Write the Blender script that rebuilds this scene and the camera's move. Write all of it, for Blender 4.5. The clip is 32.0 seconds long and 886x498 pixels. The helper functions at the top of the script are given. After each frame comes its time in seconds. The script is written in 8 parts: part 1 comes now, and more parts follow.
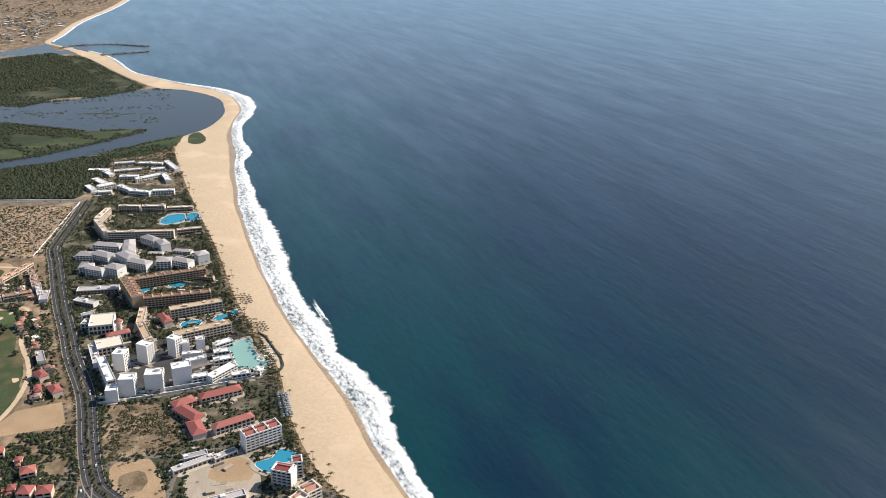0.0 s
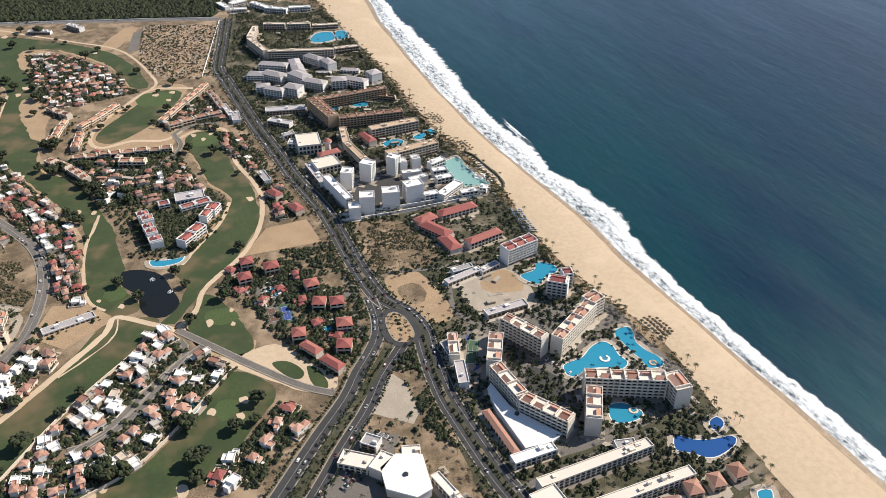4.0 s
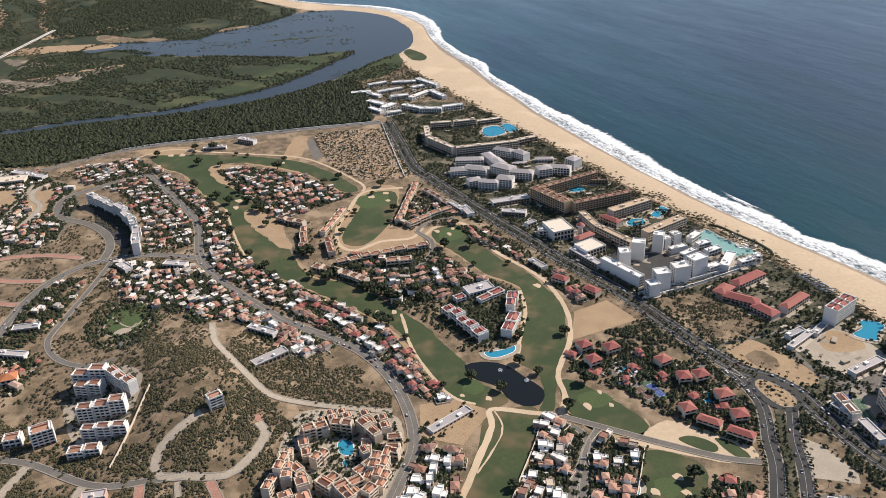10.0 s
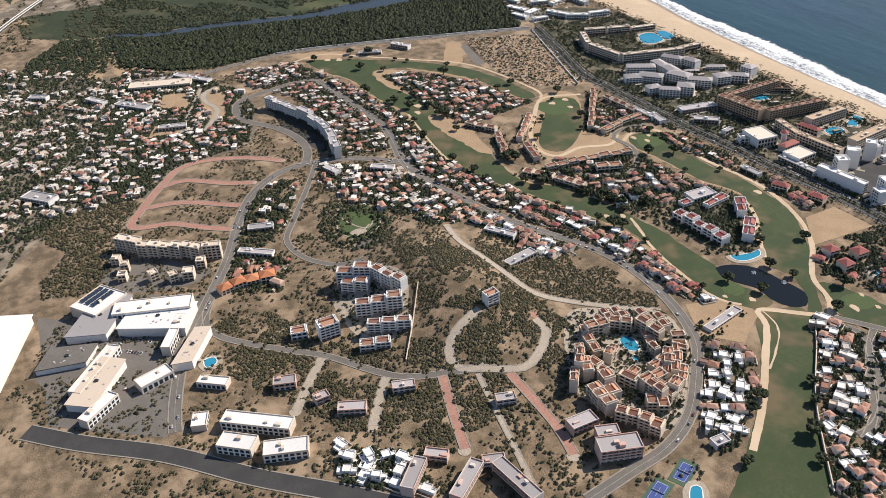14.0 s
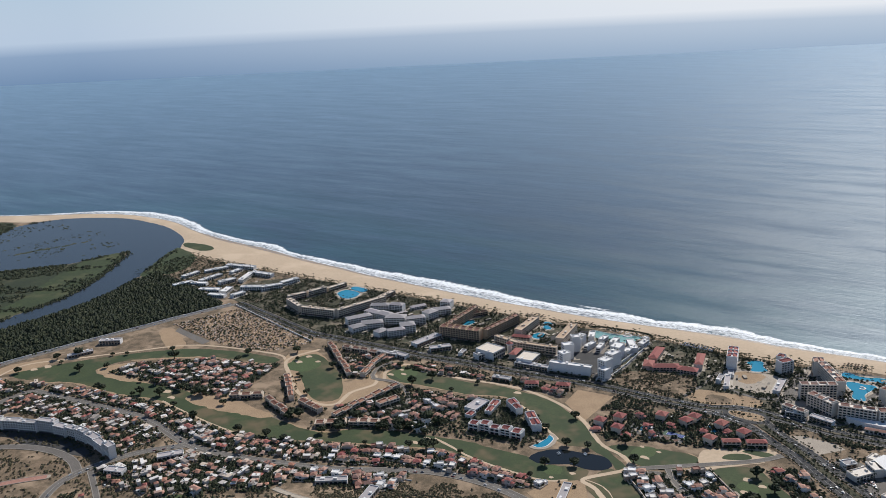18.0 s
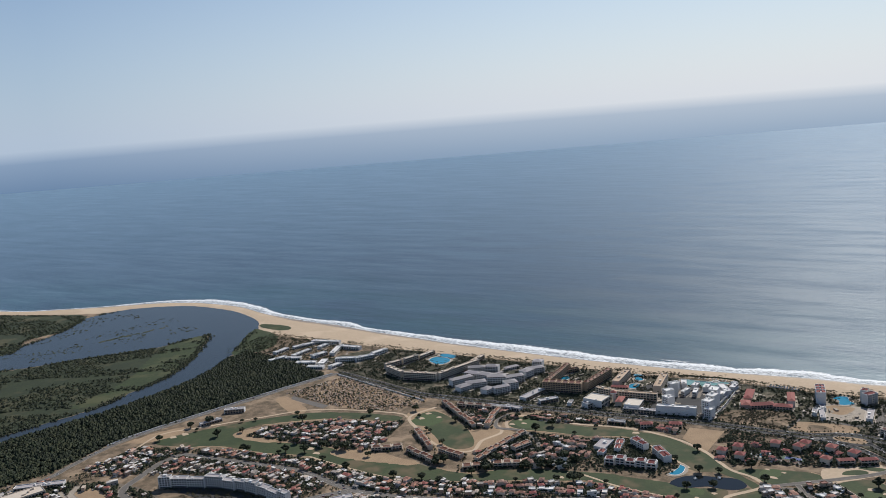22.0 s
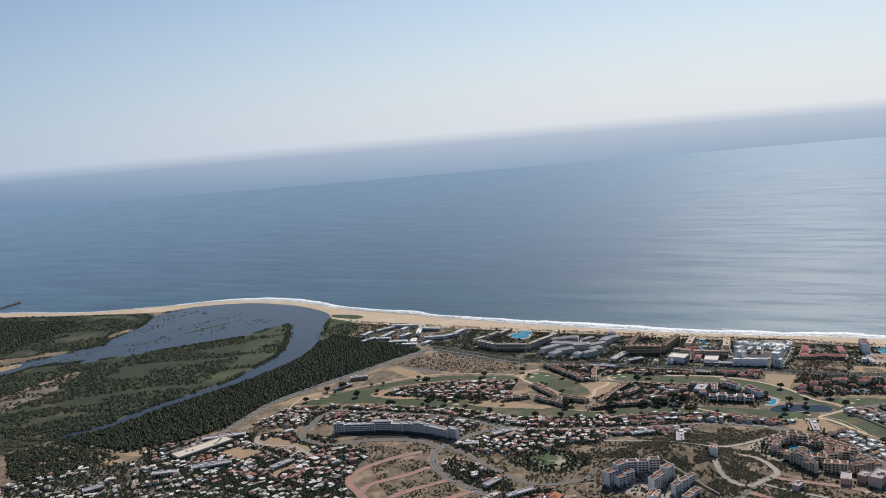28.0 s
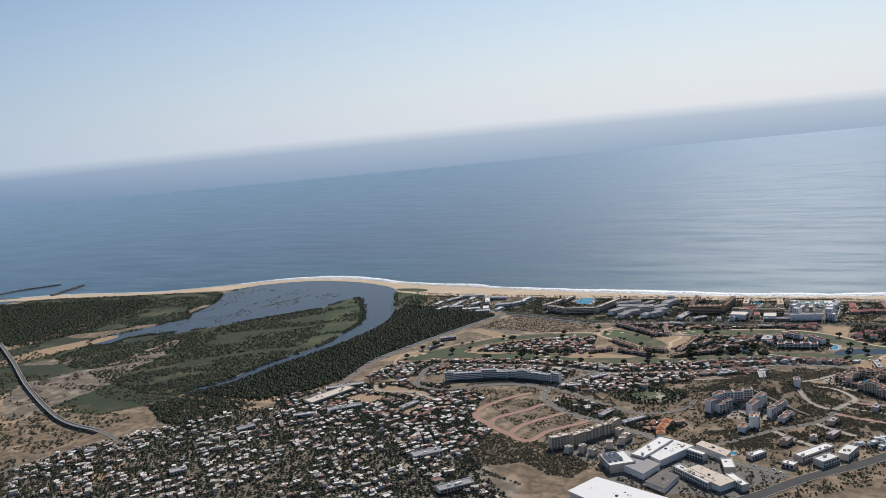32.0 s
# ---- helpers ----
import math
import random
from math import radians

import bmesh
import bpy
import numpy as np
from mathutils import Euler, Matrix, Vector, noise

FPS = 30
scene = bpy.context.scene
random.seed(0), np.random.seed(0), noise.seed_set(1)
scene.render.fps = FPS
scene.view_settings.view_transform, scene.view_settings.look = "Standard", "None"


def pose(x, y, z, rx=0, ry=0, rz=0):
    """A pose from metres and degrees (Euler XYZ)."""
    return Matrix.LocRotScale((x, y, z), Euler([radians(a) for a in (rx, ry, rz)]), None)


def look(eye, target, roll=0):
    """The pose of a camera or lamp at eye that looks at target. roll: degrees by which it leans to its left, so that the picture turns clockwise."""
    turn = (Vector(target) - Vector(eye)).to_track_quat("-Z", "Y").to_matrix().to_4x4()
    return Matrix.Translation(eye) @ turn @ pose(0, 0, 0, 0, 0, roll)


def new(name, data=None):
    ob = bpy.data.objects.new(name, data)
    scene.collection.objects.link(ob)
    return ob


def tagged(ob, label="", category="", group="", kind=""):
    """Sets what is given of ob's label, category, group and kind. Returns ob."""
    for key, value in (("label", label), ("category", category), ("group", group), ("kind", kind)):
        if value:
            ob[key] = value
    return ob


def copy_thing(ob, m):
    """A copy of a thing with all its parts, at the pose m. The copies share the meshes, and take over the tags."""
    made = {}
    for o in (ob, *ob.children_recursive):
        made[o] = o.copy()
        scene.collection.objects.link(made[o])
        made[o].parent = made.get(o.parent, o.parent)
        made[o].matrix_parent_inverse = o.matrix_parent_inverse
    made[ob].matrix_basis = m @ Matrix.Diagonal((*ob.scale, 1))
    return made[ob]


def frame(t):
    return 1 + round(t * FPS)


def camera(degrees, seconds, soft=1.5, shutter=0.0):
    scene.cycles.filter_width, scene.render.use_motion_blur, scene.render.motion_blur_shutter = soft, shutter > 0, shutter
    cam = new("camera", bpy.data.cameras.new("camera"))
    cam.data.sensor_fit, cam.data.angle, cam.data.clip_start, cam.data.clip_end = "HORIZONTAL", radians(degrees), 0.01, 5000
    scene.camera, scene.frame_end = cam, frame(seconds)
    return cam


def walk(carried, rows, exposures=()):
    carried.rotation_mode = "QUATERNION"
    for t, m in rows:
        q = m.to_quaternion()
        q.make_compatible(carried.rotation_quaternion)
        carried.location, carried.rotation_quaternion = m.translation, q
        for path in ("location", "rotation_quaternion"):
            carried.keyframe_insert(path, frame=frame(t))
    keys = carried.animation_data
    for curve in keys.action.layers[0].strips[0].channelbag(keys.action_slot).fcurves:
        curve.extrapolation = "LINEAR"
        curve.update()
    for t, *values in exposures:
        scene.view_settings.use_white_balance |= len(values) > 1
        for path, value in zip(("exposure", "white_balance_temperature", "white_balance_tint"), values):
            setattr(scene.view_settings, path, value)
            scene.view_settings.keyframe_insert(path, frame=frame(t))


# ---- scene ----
cam = camera(55.14, 32.0, soft=0.55)
PATH = [
    (0, -457.75, -147.41, 272.89, 68.65, -0.817, -110.685),
    (0.5, -452.68, -130.72, 272.51, 67.114, -0.843, -108.953),
    (1, -447.52, -114.09, 272.18, 66.231, -1.157, -108.573),
    (1.5, -442.3, -97.53, 271.9, 64.886, -1.237, -107.678),
    (2, -437, -81.03, 271.67, 62.985, -1.436, -107.412),
    (2.5, -431.65, -64.57, 271.48, 60.881, -1.333, -107.894),
    (3, -426.23, -48.17, 271.35, 58.621, -0.862, -109.096),
    (3.5, -420.76, -31.81, 271.26, 57.408, -0.409, -109.941),
    (4, -415.25, -15.49, 271.23, 56.735, -0.25, -110.368),
    (4.5, -409.68, 0.79, 271.24, 56.504, 0.261, -110.607),
    (6.5, -387.02, 65.68, 271.74, 57.097, 0.596, -117.66),
    (7, -381.27, 81.85, 271.98, 56.9, 0.639, -118.27),
    (7.5, -375.48, 98.03, 272.25, 56.575, 0.576, -118.363),
    (8, -369.67, 114.19, 272.55, 55.527, 0.679, -118.265),
    (8.5, -363.84, 130.36, 272.89, 55.131, 0.864, -117.705),
    (9, -357.97, 146.53, 273.26, 59.113, 1.965, -116.3),
    (9.5, -352.08, 162.71, 273.65, 62.806, 2.8, -114.951),
    (10, -346.17, 178.89, 274.07, 62.939, 2.838, -114.755),
    (10.5, -340.24, 195.1, 274.51, 61.925, 2.537, -114.94),
    (11, -334.29, 211.32, 274.96, 59.302, 2.116, -114.922),
    (11.5, -328.32, 227.56, 275.43, 56.966, 1.885, -114.506),
    (12, -322.32, 243.83, 275.9, 56.321, 2.05, -114.192),
    (12.5, -316.31, 260.13, 276.38, 56.355, 2.167, -114.11),
    (13, -310.28, 276.46, 276.86, 56.421, 2.27, -114.108),
    (13.5, -304.23, 292.82, 277.34, 56.583, 2.407, -113.982),
    (15.5, -279.84, 358.67, 279.17, 64.813, 3.166, -119.4),
    (16, -273.7, 375.24, 279.58, 67.548, 2.484, -126.009),
    (16.5, -267.54, 391.86, 279.97, 68.842, 1.622, -132.613),
    (17, -261.36, 408.53, 280.33, 70.376, 1.811, -138.815),
    (17.5, -255.16, 425.25, 280.67, 73.126, 2.226, -142.488),
    (18, -248.94, 442.02, 280.96, 74.591, 2.677, -143.7),
    (18.5, -242.71, 458.85, 281.23, 75.455, 3.348, -144.366),
    (19, -236.45, 475.73, 281.45, 77.495, 3.742, -144.565),
    (19.5, -230.18, 492.67, 281.63, 80.146, 4.335, -145.143),
    (20, -223.88, 509.66, 281.77, 82.058, 4.999, -145.385),
    (20.5, -217.57, 526.72, 281.86, 82.45, 5.268, -145.228),
    (21, -211.24, 543.82, 281.91, 82.098, 5.341, -145.204),
    (21.5, -204.89, 560.99, 281.9, 81.357, 4.657, -145.147),
    (22, -198.52, 578.21, 281.85, 80.66, 4.605, -145.771),
    (22.5, -192.13, 595.48, 281.75, 80.153, 5.541, -146.762),
    (23, -185.73, 612.82, 281.59, 80.946, 5.157, -147.757),
    (23.5, -179.31, 630.2, 281.38, 82.085, 4.311, -148.744),
    (24, -172.87, 647.64, 281.12, 82.151, 3.976, -148.88),
    (24.5, -166.41, 665.13, 280.82, 81.938, 4.48, -148.844),
    (25, -159.94, 682.67, 280.46, 81.647, 4.805, -148.742),
    (25.5, -153.46, 700.26, 280.05, 81.017, 4.658, -148.692),
    (27.5, -127.43, 771.03, 278, 81.051, 4.936, -149.633),
    (28, -120.91, 788.81, 277.39, 81.758, 4.79, -150.018),
    (28.5, -114.38, 806.63, 276.75, 82.04, 4.769, -150.26),
    (29, -107.85, 824.47, 276.09, 82.253, 4.555, -150.269),
    (29.5, -101.33, 842.33, 275.42, 82.17, 4.708, -150.421),
    (30, -94.81, 860.21, 274.73, 81.841, 4.892, -150.486),
    (30.5, -88.31, 878.1, 274.03, 81.755, 5.107, -150.547),
    (31, -81.81, 895.99, 273.34, 81.652, 5.393, -150.628),
    (31.5, -75.34, 913.89, 272.66, 81.311, 5.474, -150.601),
    (32, -68.88, 931.78, 272, 81.353, 5.29, -150.906),
]
walk(cam, [(r[0], pose(*r[1:])) for r in PATH], [(0, 0.42, 6800, 10), (2, 0.34, 6750, 10), (4.5, 0.40, 6700, 10), (7, 0.25, 6450, 11), (11, 0.30, 6900, 12), (13.5, 0.33, 6800, 12), (16, 0.32, 6450, 10), (17, 0.08, 6350, 10), (18, -0.15, 6250, 10), (20, -0.31, 6250, 10), (25, -0.25, 6350, 10), (32, -0.22, 6350, 10)])

# ---- daylight: hazy winter sun over the sea ----
SUN_AZ, SUN_EL = math.atan2(0.103, -0.995), radians(40)
world = bpy.data.worlds.new("sky")
scene.world = world
world.use_nodes = True
wn, wl = world.node_tree.nodes, world.node_tree.links
wn.clear()
sky = wn.new("ShaderNodeTexSky")
sky.sky_type, sky.sun_disc = "NISHITA", False
sky.sun_elevation, sky.sun_rotation = SUN_EL, SUN_AZ
sky.altitude, sky.air_density, sky.dust_density, sky.ozone_density = 0, 1.0, 0.1, 3.0
coord, split = wn.new("ShaderNodeTexCoord"), wn.new("ShaderNodeSeparateXYZ")
wl.new(coord.outputs["Generated"], split.inputs[0])
# far water beyond the modelled sea, painted into the world and fading into the horizon's haze; both grow paler under
# the sun's bearing
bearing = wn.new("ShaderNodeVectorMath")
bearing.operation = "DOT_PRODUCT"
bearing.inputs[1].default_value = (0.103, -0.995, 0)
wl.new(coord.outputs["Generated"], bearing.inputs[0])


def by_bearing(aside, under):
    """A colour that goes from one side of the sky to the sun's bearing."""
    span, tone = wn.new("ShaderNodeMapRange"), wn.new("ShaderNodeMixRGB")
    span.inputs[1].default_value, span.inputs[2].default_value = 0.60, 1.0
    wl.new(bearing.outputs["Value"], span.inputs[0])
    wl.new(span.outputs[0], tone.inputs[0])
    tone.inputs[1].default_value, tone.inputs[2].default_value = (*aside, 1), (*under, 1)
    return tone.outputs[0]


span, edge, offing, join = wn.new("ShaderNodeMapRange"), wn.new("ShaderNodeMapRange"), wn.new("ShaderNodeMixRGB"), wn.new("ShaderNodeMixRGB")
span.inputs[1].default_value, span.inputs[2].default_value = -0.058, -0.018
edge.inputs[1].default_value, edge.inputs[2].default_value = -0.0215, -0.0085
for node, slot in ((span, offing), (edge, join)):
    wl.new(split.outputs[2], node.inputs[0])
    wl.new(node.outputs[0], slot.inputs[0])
# distance haze and the glitter toward the sun are put into these water colours
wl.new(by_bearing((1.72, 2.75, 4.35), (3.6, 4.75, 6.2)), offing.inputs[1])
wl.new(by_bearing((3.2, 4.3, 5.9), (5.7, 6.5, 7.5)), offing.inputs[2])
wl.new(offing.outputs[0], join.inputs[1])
# sea haze whitens the sky
haze = wn.new("ShaderNodeMixRGB")
low = wn.new("ShaderNodeMapRange")
low.inputs[1].default_value, low.inputs[2].default_value, low.inputs[3].default_value, low.inputs[4].default_value = 0.0, 0.29, 0.88, 0.03
wl.new(split.outputs[2], low.inputs[0])
wl.new(low.outputs[0], haze.inputs[0])
haze.inputs[2].default_value = (7.6, 8.3, 9.3, 1)
wl.new(sky.outputs[0], haze.inputs[1])
veil = wn.new("ShaderNodeMixRGB")
veil.blend_type, veil.inputs[0].default_value = "MULTIPLY", 1.0
wl.new(haze.outputs[0], veil.inputs[1])
wl.new(by_bearing((0.71, 0.79, 0.88), (1.09, 1.06, 1.03)), veil.inputs[2])
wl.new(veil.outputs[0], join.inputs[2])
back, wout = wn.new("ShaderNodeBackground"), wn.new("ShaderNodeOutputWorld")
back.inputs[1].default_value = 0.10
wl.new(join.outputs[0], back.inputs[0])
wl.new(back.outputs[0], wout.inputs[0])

sun = new("sun", bpy.data.lights.new("sun", "SUN"))
sun.data.energy, sun.data.angle, sun.data.color = 5.0, radians(0.5), (1.0, 0.94, 0.85)
sun_dir = Vector((math.sin(SUN_AZ) * math.cos(SUN_EL), math.cos(SUN_AZ) * math.cos(SUN_EL), math.sin(SUN_EL)))
sun.matrix_world = look(sun_dir * 900, (0, 0, 0))

# ---- materials ----
def shader(name, base, rough=0.8, metal=0.0, ior=1.45):
    m = bpy.data.materials.new(name)
    m.use_nodes = True
    b = m.node_tree.nodes["Principled BSDF"]
    b.inputs["Base Color"].default_value = (*base, 1)
    b.inputs["Roughness"].default_value, b.inputs["Metallic"].default_value, b.inputs["IOR"].default_value = rough, metal, ior
    return m, m.node_tree.nodes, m.node_tree.links, b


def noise_node(n, l, scale, detail=4.0, rough=0.6, stretch=None):
    tex, geo = n.new("ShaderNodeTexNoise"), n.new("ShaderNodeNewGeometry")
    tex.inputs["Scale"].default_value, tex.inputs["Detail"].default_value, tex.inputs["Roughness"].default_value = scale, detail, rough
    if stretch:
        mp = n.new("ShaderNodeMapping")
        mp.inputs["Scale"].default_value = stretch[:3]
        if len(stretch) > 3:
            mp.inputs["Rotation"].default_value = (0, 0, stretch[3])
        l.new(geo.outputs["Position"], mp.inputs[0])
        l.new(mp.outputs[0], tex.inputs["Vector"])
    else:
        l.new(geo.outputs["Position"], tex.inputs["Vector"])
    return tex.outputs["Fac"]


def step(n, l, fac, lo, hi):
    r = n.new("ShaderNodeMapRange")
    r.inputs[1].default_value, r.inputs[2].default_value = lo, hi
    r.interpolation_type = "SMOOTHSTEP"
    l.new(fac, r.inputs[0])
    return r.outputs[0]


def mix(n, l, fac, a, b):
    m = n.new("ShaderNodeMixRGB")
    for value, slot in ((fac, 0), (a, 1), (b, 2)):
        if isinstance(value, tuple):
            m.inputs[slot].default_value = (*value, 1)
        elif isinstance(value, float):
            m.inputs[slot].default_value = value
        else:
            l.new(value, m.inputs[slot])
    return m.outputs[0]


def bumped(n, l, b, height, strength, dist):
    k = n.new("ShaderNodeBump")
    k.inputs["Strength"].default_value, k.inputs["Distance"].default_value = strength, dist
    l.new(height, k.inputs["Height"])
    l.new(k.outputs[0], b.inputs["Normal"])


def patchy(name, base, second, scale=0.1, fine=1.5, rough=0.85, third=None, bump=0.0, tscale=0.02, grime=0.65):
    """A surface of two or three colours mixed at a coarse and a fine scale."""
    m, n, l, b = shader(name, base, rough)
    c = mix(n, l, step(n, l, noise_node(n, l, scale, 5), 0.38, 0.62), base, second)
    g = noise_node(n, l, fine, 6, 0.7)
    c = mix(n, l, step(n, l, g, 0.30, 0.75), c, tuple(grime * v for v in second))
    if third:
        c = mix(n, l, step(n, l, noise_node(n, l, tscale, 3), 0.48, 0.68), c, third)
    l.new(c, b.inputs["Base Color"])
    if bump:
        bumped(n, l, b, g, bump, 0.5)
    return m


def varied(name, tones, rough=0.8, speck=3.0):
    """Tones picked by the object, with a fine weathering."""
    m, n, l, b = shader(name, tones[0], rough)
    info, ramp = n.new("ShaderNodeObjectInfo"), n.new("ShaderNodeValToRGB")
    isl = n.new("ShaderNodeNewGeometry")
    add = n.new("ShaderNodeMath")
    add.operation = "ADD"
    l.new(info.outputs["Random"], add.inputs[0])
    l.new(isl.outputs["Random Per Island"], add.inputs[1])
    fr = n.new("ShaderNodeMath")
    fr.operation = "FRACT"
    l.new(add.outputs[0], fr.inputs[0])
    ramp.color_ramp.interpolation = "CONSTANT"
    while len(ramp.color_ramp.elements) < len(tones):
        ramp.color_ramp.elements.new(0.5)
    for i, t in enumerate(tones):
        ramp.color_ramp.elements[i].position, ramp.color_ramp.elements[i].color = i / len(tones), (*t, 1)
    l.new(fr.outputs[0], ramp.inputs[0])
    g = noise_node(n, l, speck, 5, 0.7)
    dark = n.new("ShaderNodeMixRGB")
    dark.blend_type = "MULTIPLY"
    l.new(step(n, l, g, 0.35, 0.75), dark.inputs[0])
    l.new(ramp.outputs[0], dark.inputs[1])
    dark.inputs[2].default_value = (0.72, 0.68, 0.63, 1)
    l.new(dark.outputs[0], b.inputs["Base Color"])
    return m


M_SCRUB = patchy("dry_scrub", (0.31, 0.218, 0.138), (0.14, 0.102, 0.06), 0.13, 1.3, 0.95, (0.34, 0.245, 0.158), 0.6, 0.05)
M_SAND = patchy("beach_sand", (0.56, 0.425, 0.29), (0.53, 0.40, 0.268), 0.03, 0.35, 0.9, (0.585, 0.45, 0.31), 0.0, 0.02, 0.86)
M_WETSAND = patchy("wet_sand", (0.43, 0.31, 0.20), (0.36, 0.26, 0.165), 0.05, 0.5, 0.35)
M_DIRT = patchy("bare_dirt", (0.46, 0.32, 0.19), (0.38, 0.26, 0.155), 0.08, 1.2, 0.95)
M_GARDEN = patchy("garden_soil", (0.10, 0.085, 0.05), (0.05, 0.055, 0.028), 0.12, 1.5, 0.95, (0.20, 0.16, 0.11), 0.4, 0.06)
M_TOWNSOIL = patchy("town_soil", (0.24, 0.19, 0.14), (0.15, 0.12, 0.085), 0.09, 1.2, 0.95, (0.32, 0.26, 0.19), 0.3, 0.05)
M_GRASS = patchy("fairway_grass", (0.033, 0.054, 0.017), (0.054, 0.076, 0.025), 0.045, 0.5, 0.9, (0.13, 0.098, 0.05), 0.2, 0.028)
M_GREEN = patchy("putting_green", (0.075, 0.11, 0.035), (0.065, 0.098, 0.03), 0.1, 1.0, 0.9)
M_ASPHALT = patchy("asphalt", (0.042, 0.041, 0.041), (0.062, 0.059, 0.057), 0.08, 1.5, 0.9)
M_STREET = patchy("pale_street", (0.20, 0.178, 0.155), (0.16, 0.142, 0.122), 0.07, 1.5, 0.9)
M_PINK = patchy("pink_paving", (0.47, 0.245, 0.18), (0.40, 0.21, 0.155), 0.1, 1.2, 0.9)
M_PAVE = patchy("pale_paving", (0.48, 0.40, 0.31), (0.40, 0.335, 0.26), 0.12, 1.5, 0.85)
M_MARSH = patchy("marsh_grass", (0.038, 0.052, 0.018), (0.025, 0.037, 0.014), 0.03, 0.4, 0.95, (0.075, 0.07, 0.032))
M_REED = patchy("green_reeds", (0.050, 0.072, 0.022), (0.034, 0.052, 0.017), 0.05, 0.4, 0.95, (0.075, 0.080, 0.032))
M_KERB = patchy("concrete_kerb", (0.36, 0.32, 0.27), (0.30, 0.265, 0.22), 0.2, 2.0, 0.9)
# dark green floor, the shade under the trees is part of its colour
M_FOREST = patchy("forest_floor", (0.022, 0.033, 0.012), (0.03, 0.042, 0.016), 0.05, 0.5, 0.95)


def water(name, deep, rough, bump, scale, shallow=None, swell=1.2):
    m, n, l, b = shader(name, deep, rough, 0, 1.33)
    if shallow:
        at = n.new("ShaderNodeAttribute")
        at.attribute_name = "offshore"
        nz = noise_node(n, l, 0.006, 4, 0.6, (1.0, 3.0, 1.0))
        add = n.new("ShaderNodeMath")
        add.operation, add.inputs[2].default_value = "MULTIPLY_ADD", 0.0
        l.new(nz, add.inputs[0])
        add.inputs[1].default_value = 260.0
        l.new(at.outputs["Fac"], add.inputs[2])
        c = mix(n, l, step(n, l, add.outputs[0], 150.0, 520.0), shallow, deep)
        l.new(mix(n, l, step(n, l, noise_node(n, l, 0.012, 6, 0.65, (0.35, 1.0, 1.0, 0.25)), 0.42, 0.72), c, tuple(1.35 * v for v in deep)), b.inputs["Base Color"])
    # the open sea's reflections are tinted blue by hand
    b.inputs["Specular Tint"].default_value = (0.40, 0.72, 1.0, 1) if shallow else (0.80, 0.80, 0.80, 1)
    if shallow:
        # slicks and wind lanes: smoother and rougher water in long streaks
        lanes = n.new("ShaderNodeMapRange")
        lanes.inputs[1].default_value, lanes.inputs[2].default_value, lanes.inputs[3].default_value, lanes.inputs[4].default_value = 0.35, 0.68, 0.28, 0.48
        l.new(noise_node(n, l, 0.02, 6, 0.7, (0.22, 1.0, 1.0, 0.1)), lanes.inputs[0])
        l.new(lanes.outputs[0], b.inputs["Roughness"])
        # pale blue sheen imitates the airlight that brightens water seen at a low angle
        b.inputs["Sheen Weight"].default_value, b.inputs["Sheen Roughness"].default_value = 1.0, 0.238
        b.inputs["Specular IOR Level"].default_value = 0.46
        b.inputs["Sheen Tint"].default_value = (0.72, 0.89, 1.0, 1)
    a = noise_node(n, l, scale, 8, 0.72, (0.45, 1.0, 1.0, 0.2))
    if shallow:
        # long swells running in to the beach under the wind ripples
        roll, both = noise_node(n, l, 0.045, 3, 0.5, (0.16, 1.0, 1.0, 0.08)), n.new("ShaderNodeMath")
        both.operation, both.inputs[1].default_value = "MULTIPLY_ADD", 1.3
        l.new(roll, both.inputs[0])
        l.new(a, both.inputs[2])
        a = both.outputs[0]
    bumped(n, l, b, a, bump, swell)
    return m


M_SEA = water("sea_water", (0.0012, 0.0095, 0.023), 0.2, 0.24, 0.14, (0.002, 0.034, 0.040), 1.3)
M_LAGOON = water("lagoon_water", (0.03, 0.035, 0.036), 0.22, 0.05, 0.2)
M_LAKE = water("lake_water", (0.012, 0.014, 0.014), 0.08, 0.03, 0.5)
M_POOL = water("pool_water", (0.03, 0.24, 0.36), 0.08, 0.05, 1.0)
M_POOLDEEP = water("deep_pool_water", (0.025, 0.085, 0.25), 0.08, 0.05, 1.0)
M_POOLPALE = water("pale_pool_water", (0.22, 0.38, 0.35), 0.08, 0.05, 1.0)


def foam_mat():
    m, n, l, b = shader("surf_foam", (0.86, 0.88, 0.88), 0.7)
    at = n.new("ShaderNodeAttribute")
    at.attribute_name = "thick"
    nz = noise_node(n, l, 0.42, 8, 0.75, (0.5, 1.0, 1.0))
    add = n.new("ShaderNodeMath")
    add.operation = "ADD"
    l.new(nz, add.inputs[0])
    l.new(at.outputs["Fac"], add.inputs[1])
    l.new(step(n, l, add.outputs[0], 0.82, 1.26), b.inputs["Alpha"])
    return m


M_FOAM = foam_mat()


# ---- helpers for the plan ----
def hill(x, y):
    """The height of the ground: flat but for one scrubby hill."""
    return 13.0 * math.exp(-((x - 65) / 55) ** 2 - ((y - 160) / 38) ** 2)


def spline(pts, step_len=4.0, closed=False):
    """A smooth line through a few plan points."""
    p = [Vector(q) for q in pts]
    n, out = len(p), []
    for i in range(n if closed else n - 1):
        if closed:
            a, b, c, d = p[i - 1], p[i], p[(i + 1) % n], p[(i + 2) % n]
        else:
            a, b, c, d = p[max(i - 1, 0)], p[i], p[i + 1], p[min(i + 2, n - 1)]
        k = max(1, int((c - b).length / step_len))
        for j in range(k):
            t = j / k
            out.append(0.5 * (2 * b + (c - a) * t + (2 * a - 5 * b + 4 * c - d) * t * t + (3 * b - a - 3 * c + d) * t ** 3))
    if not closed:
        out.append(p[-1])
    return out


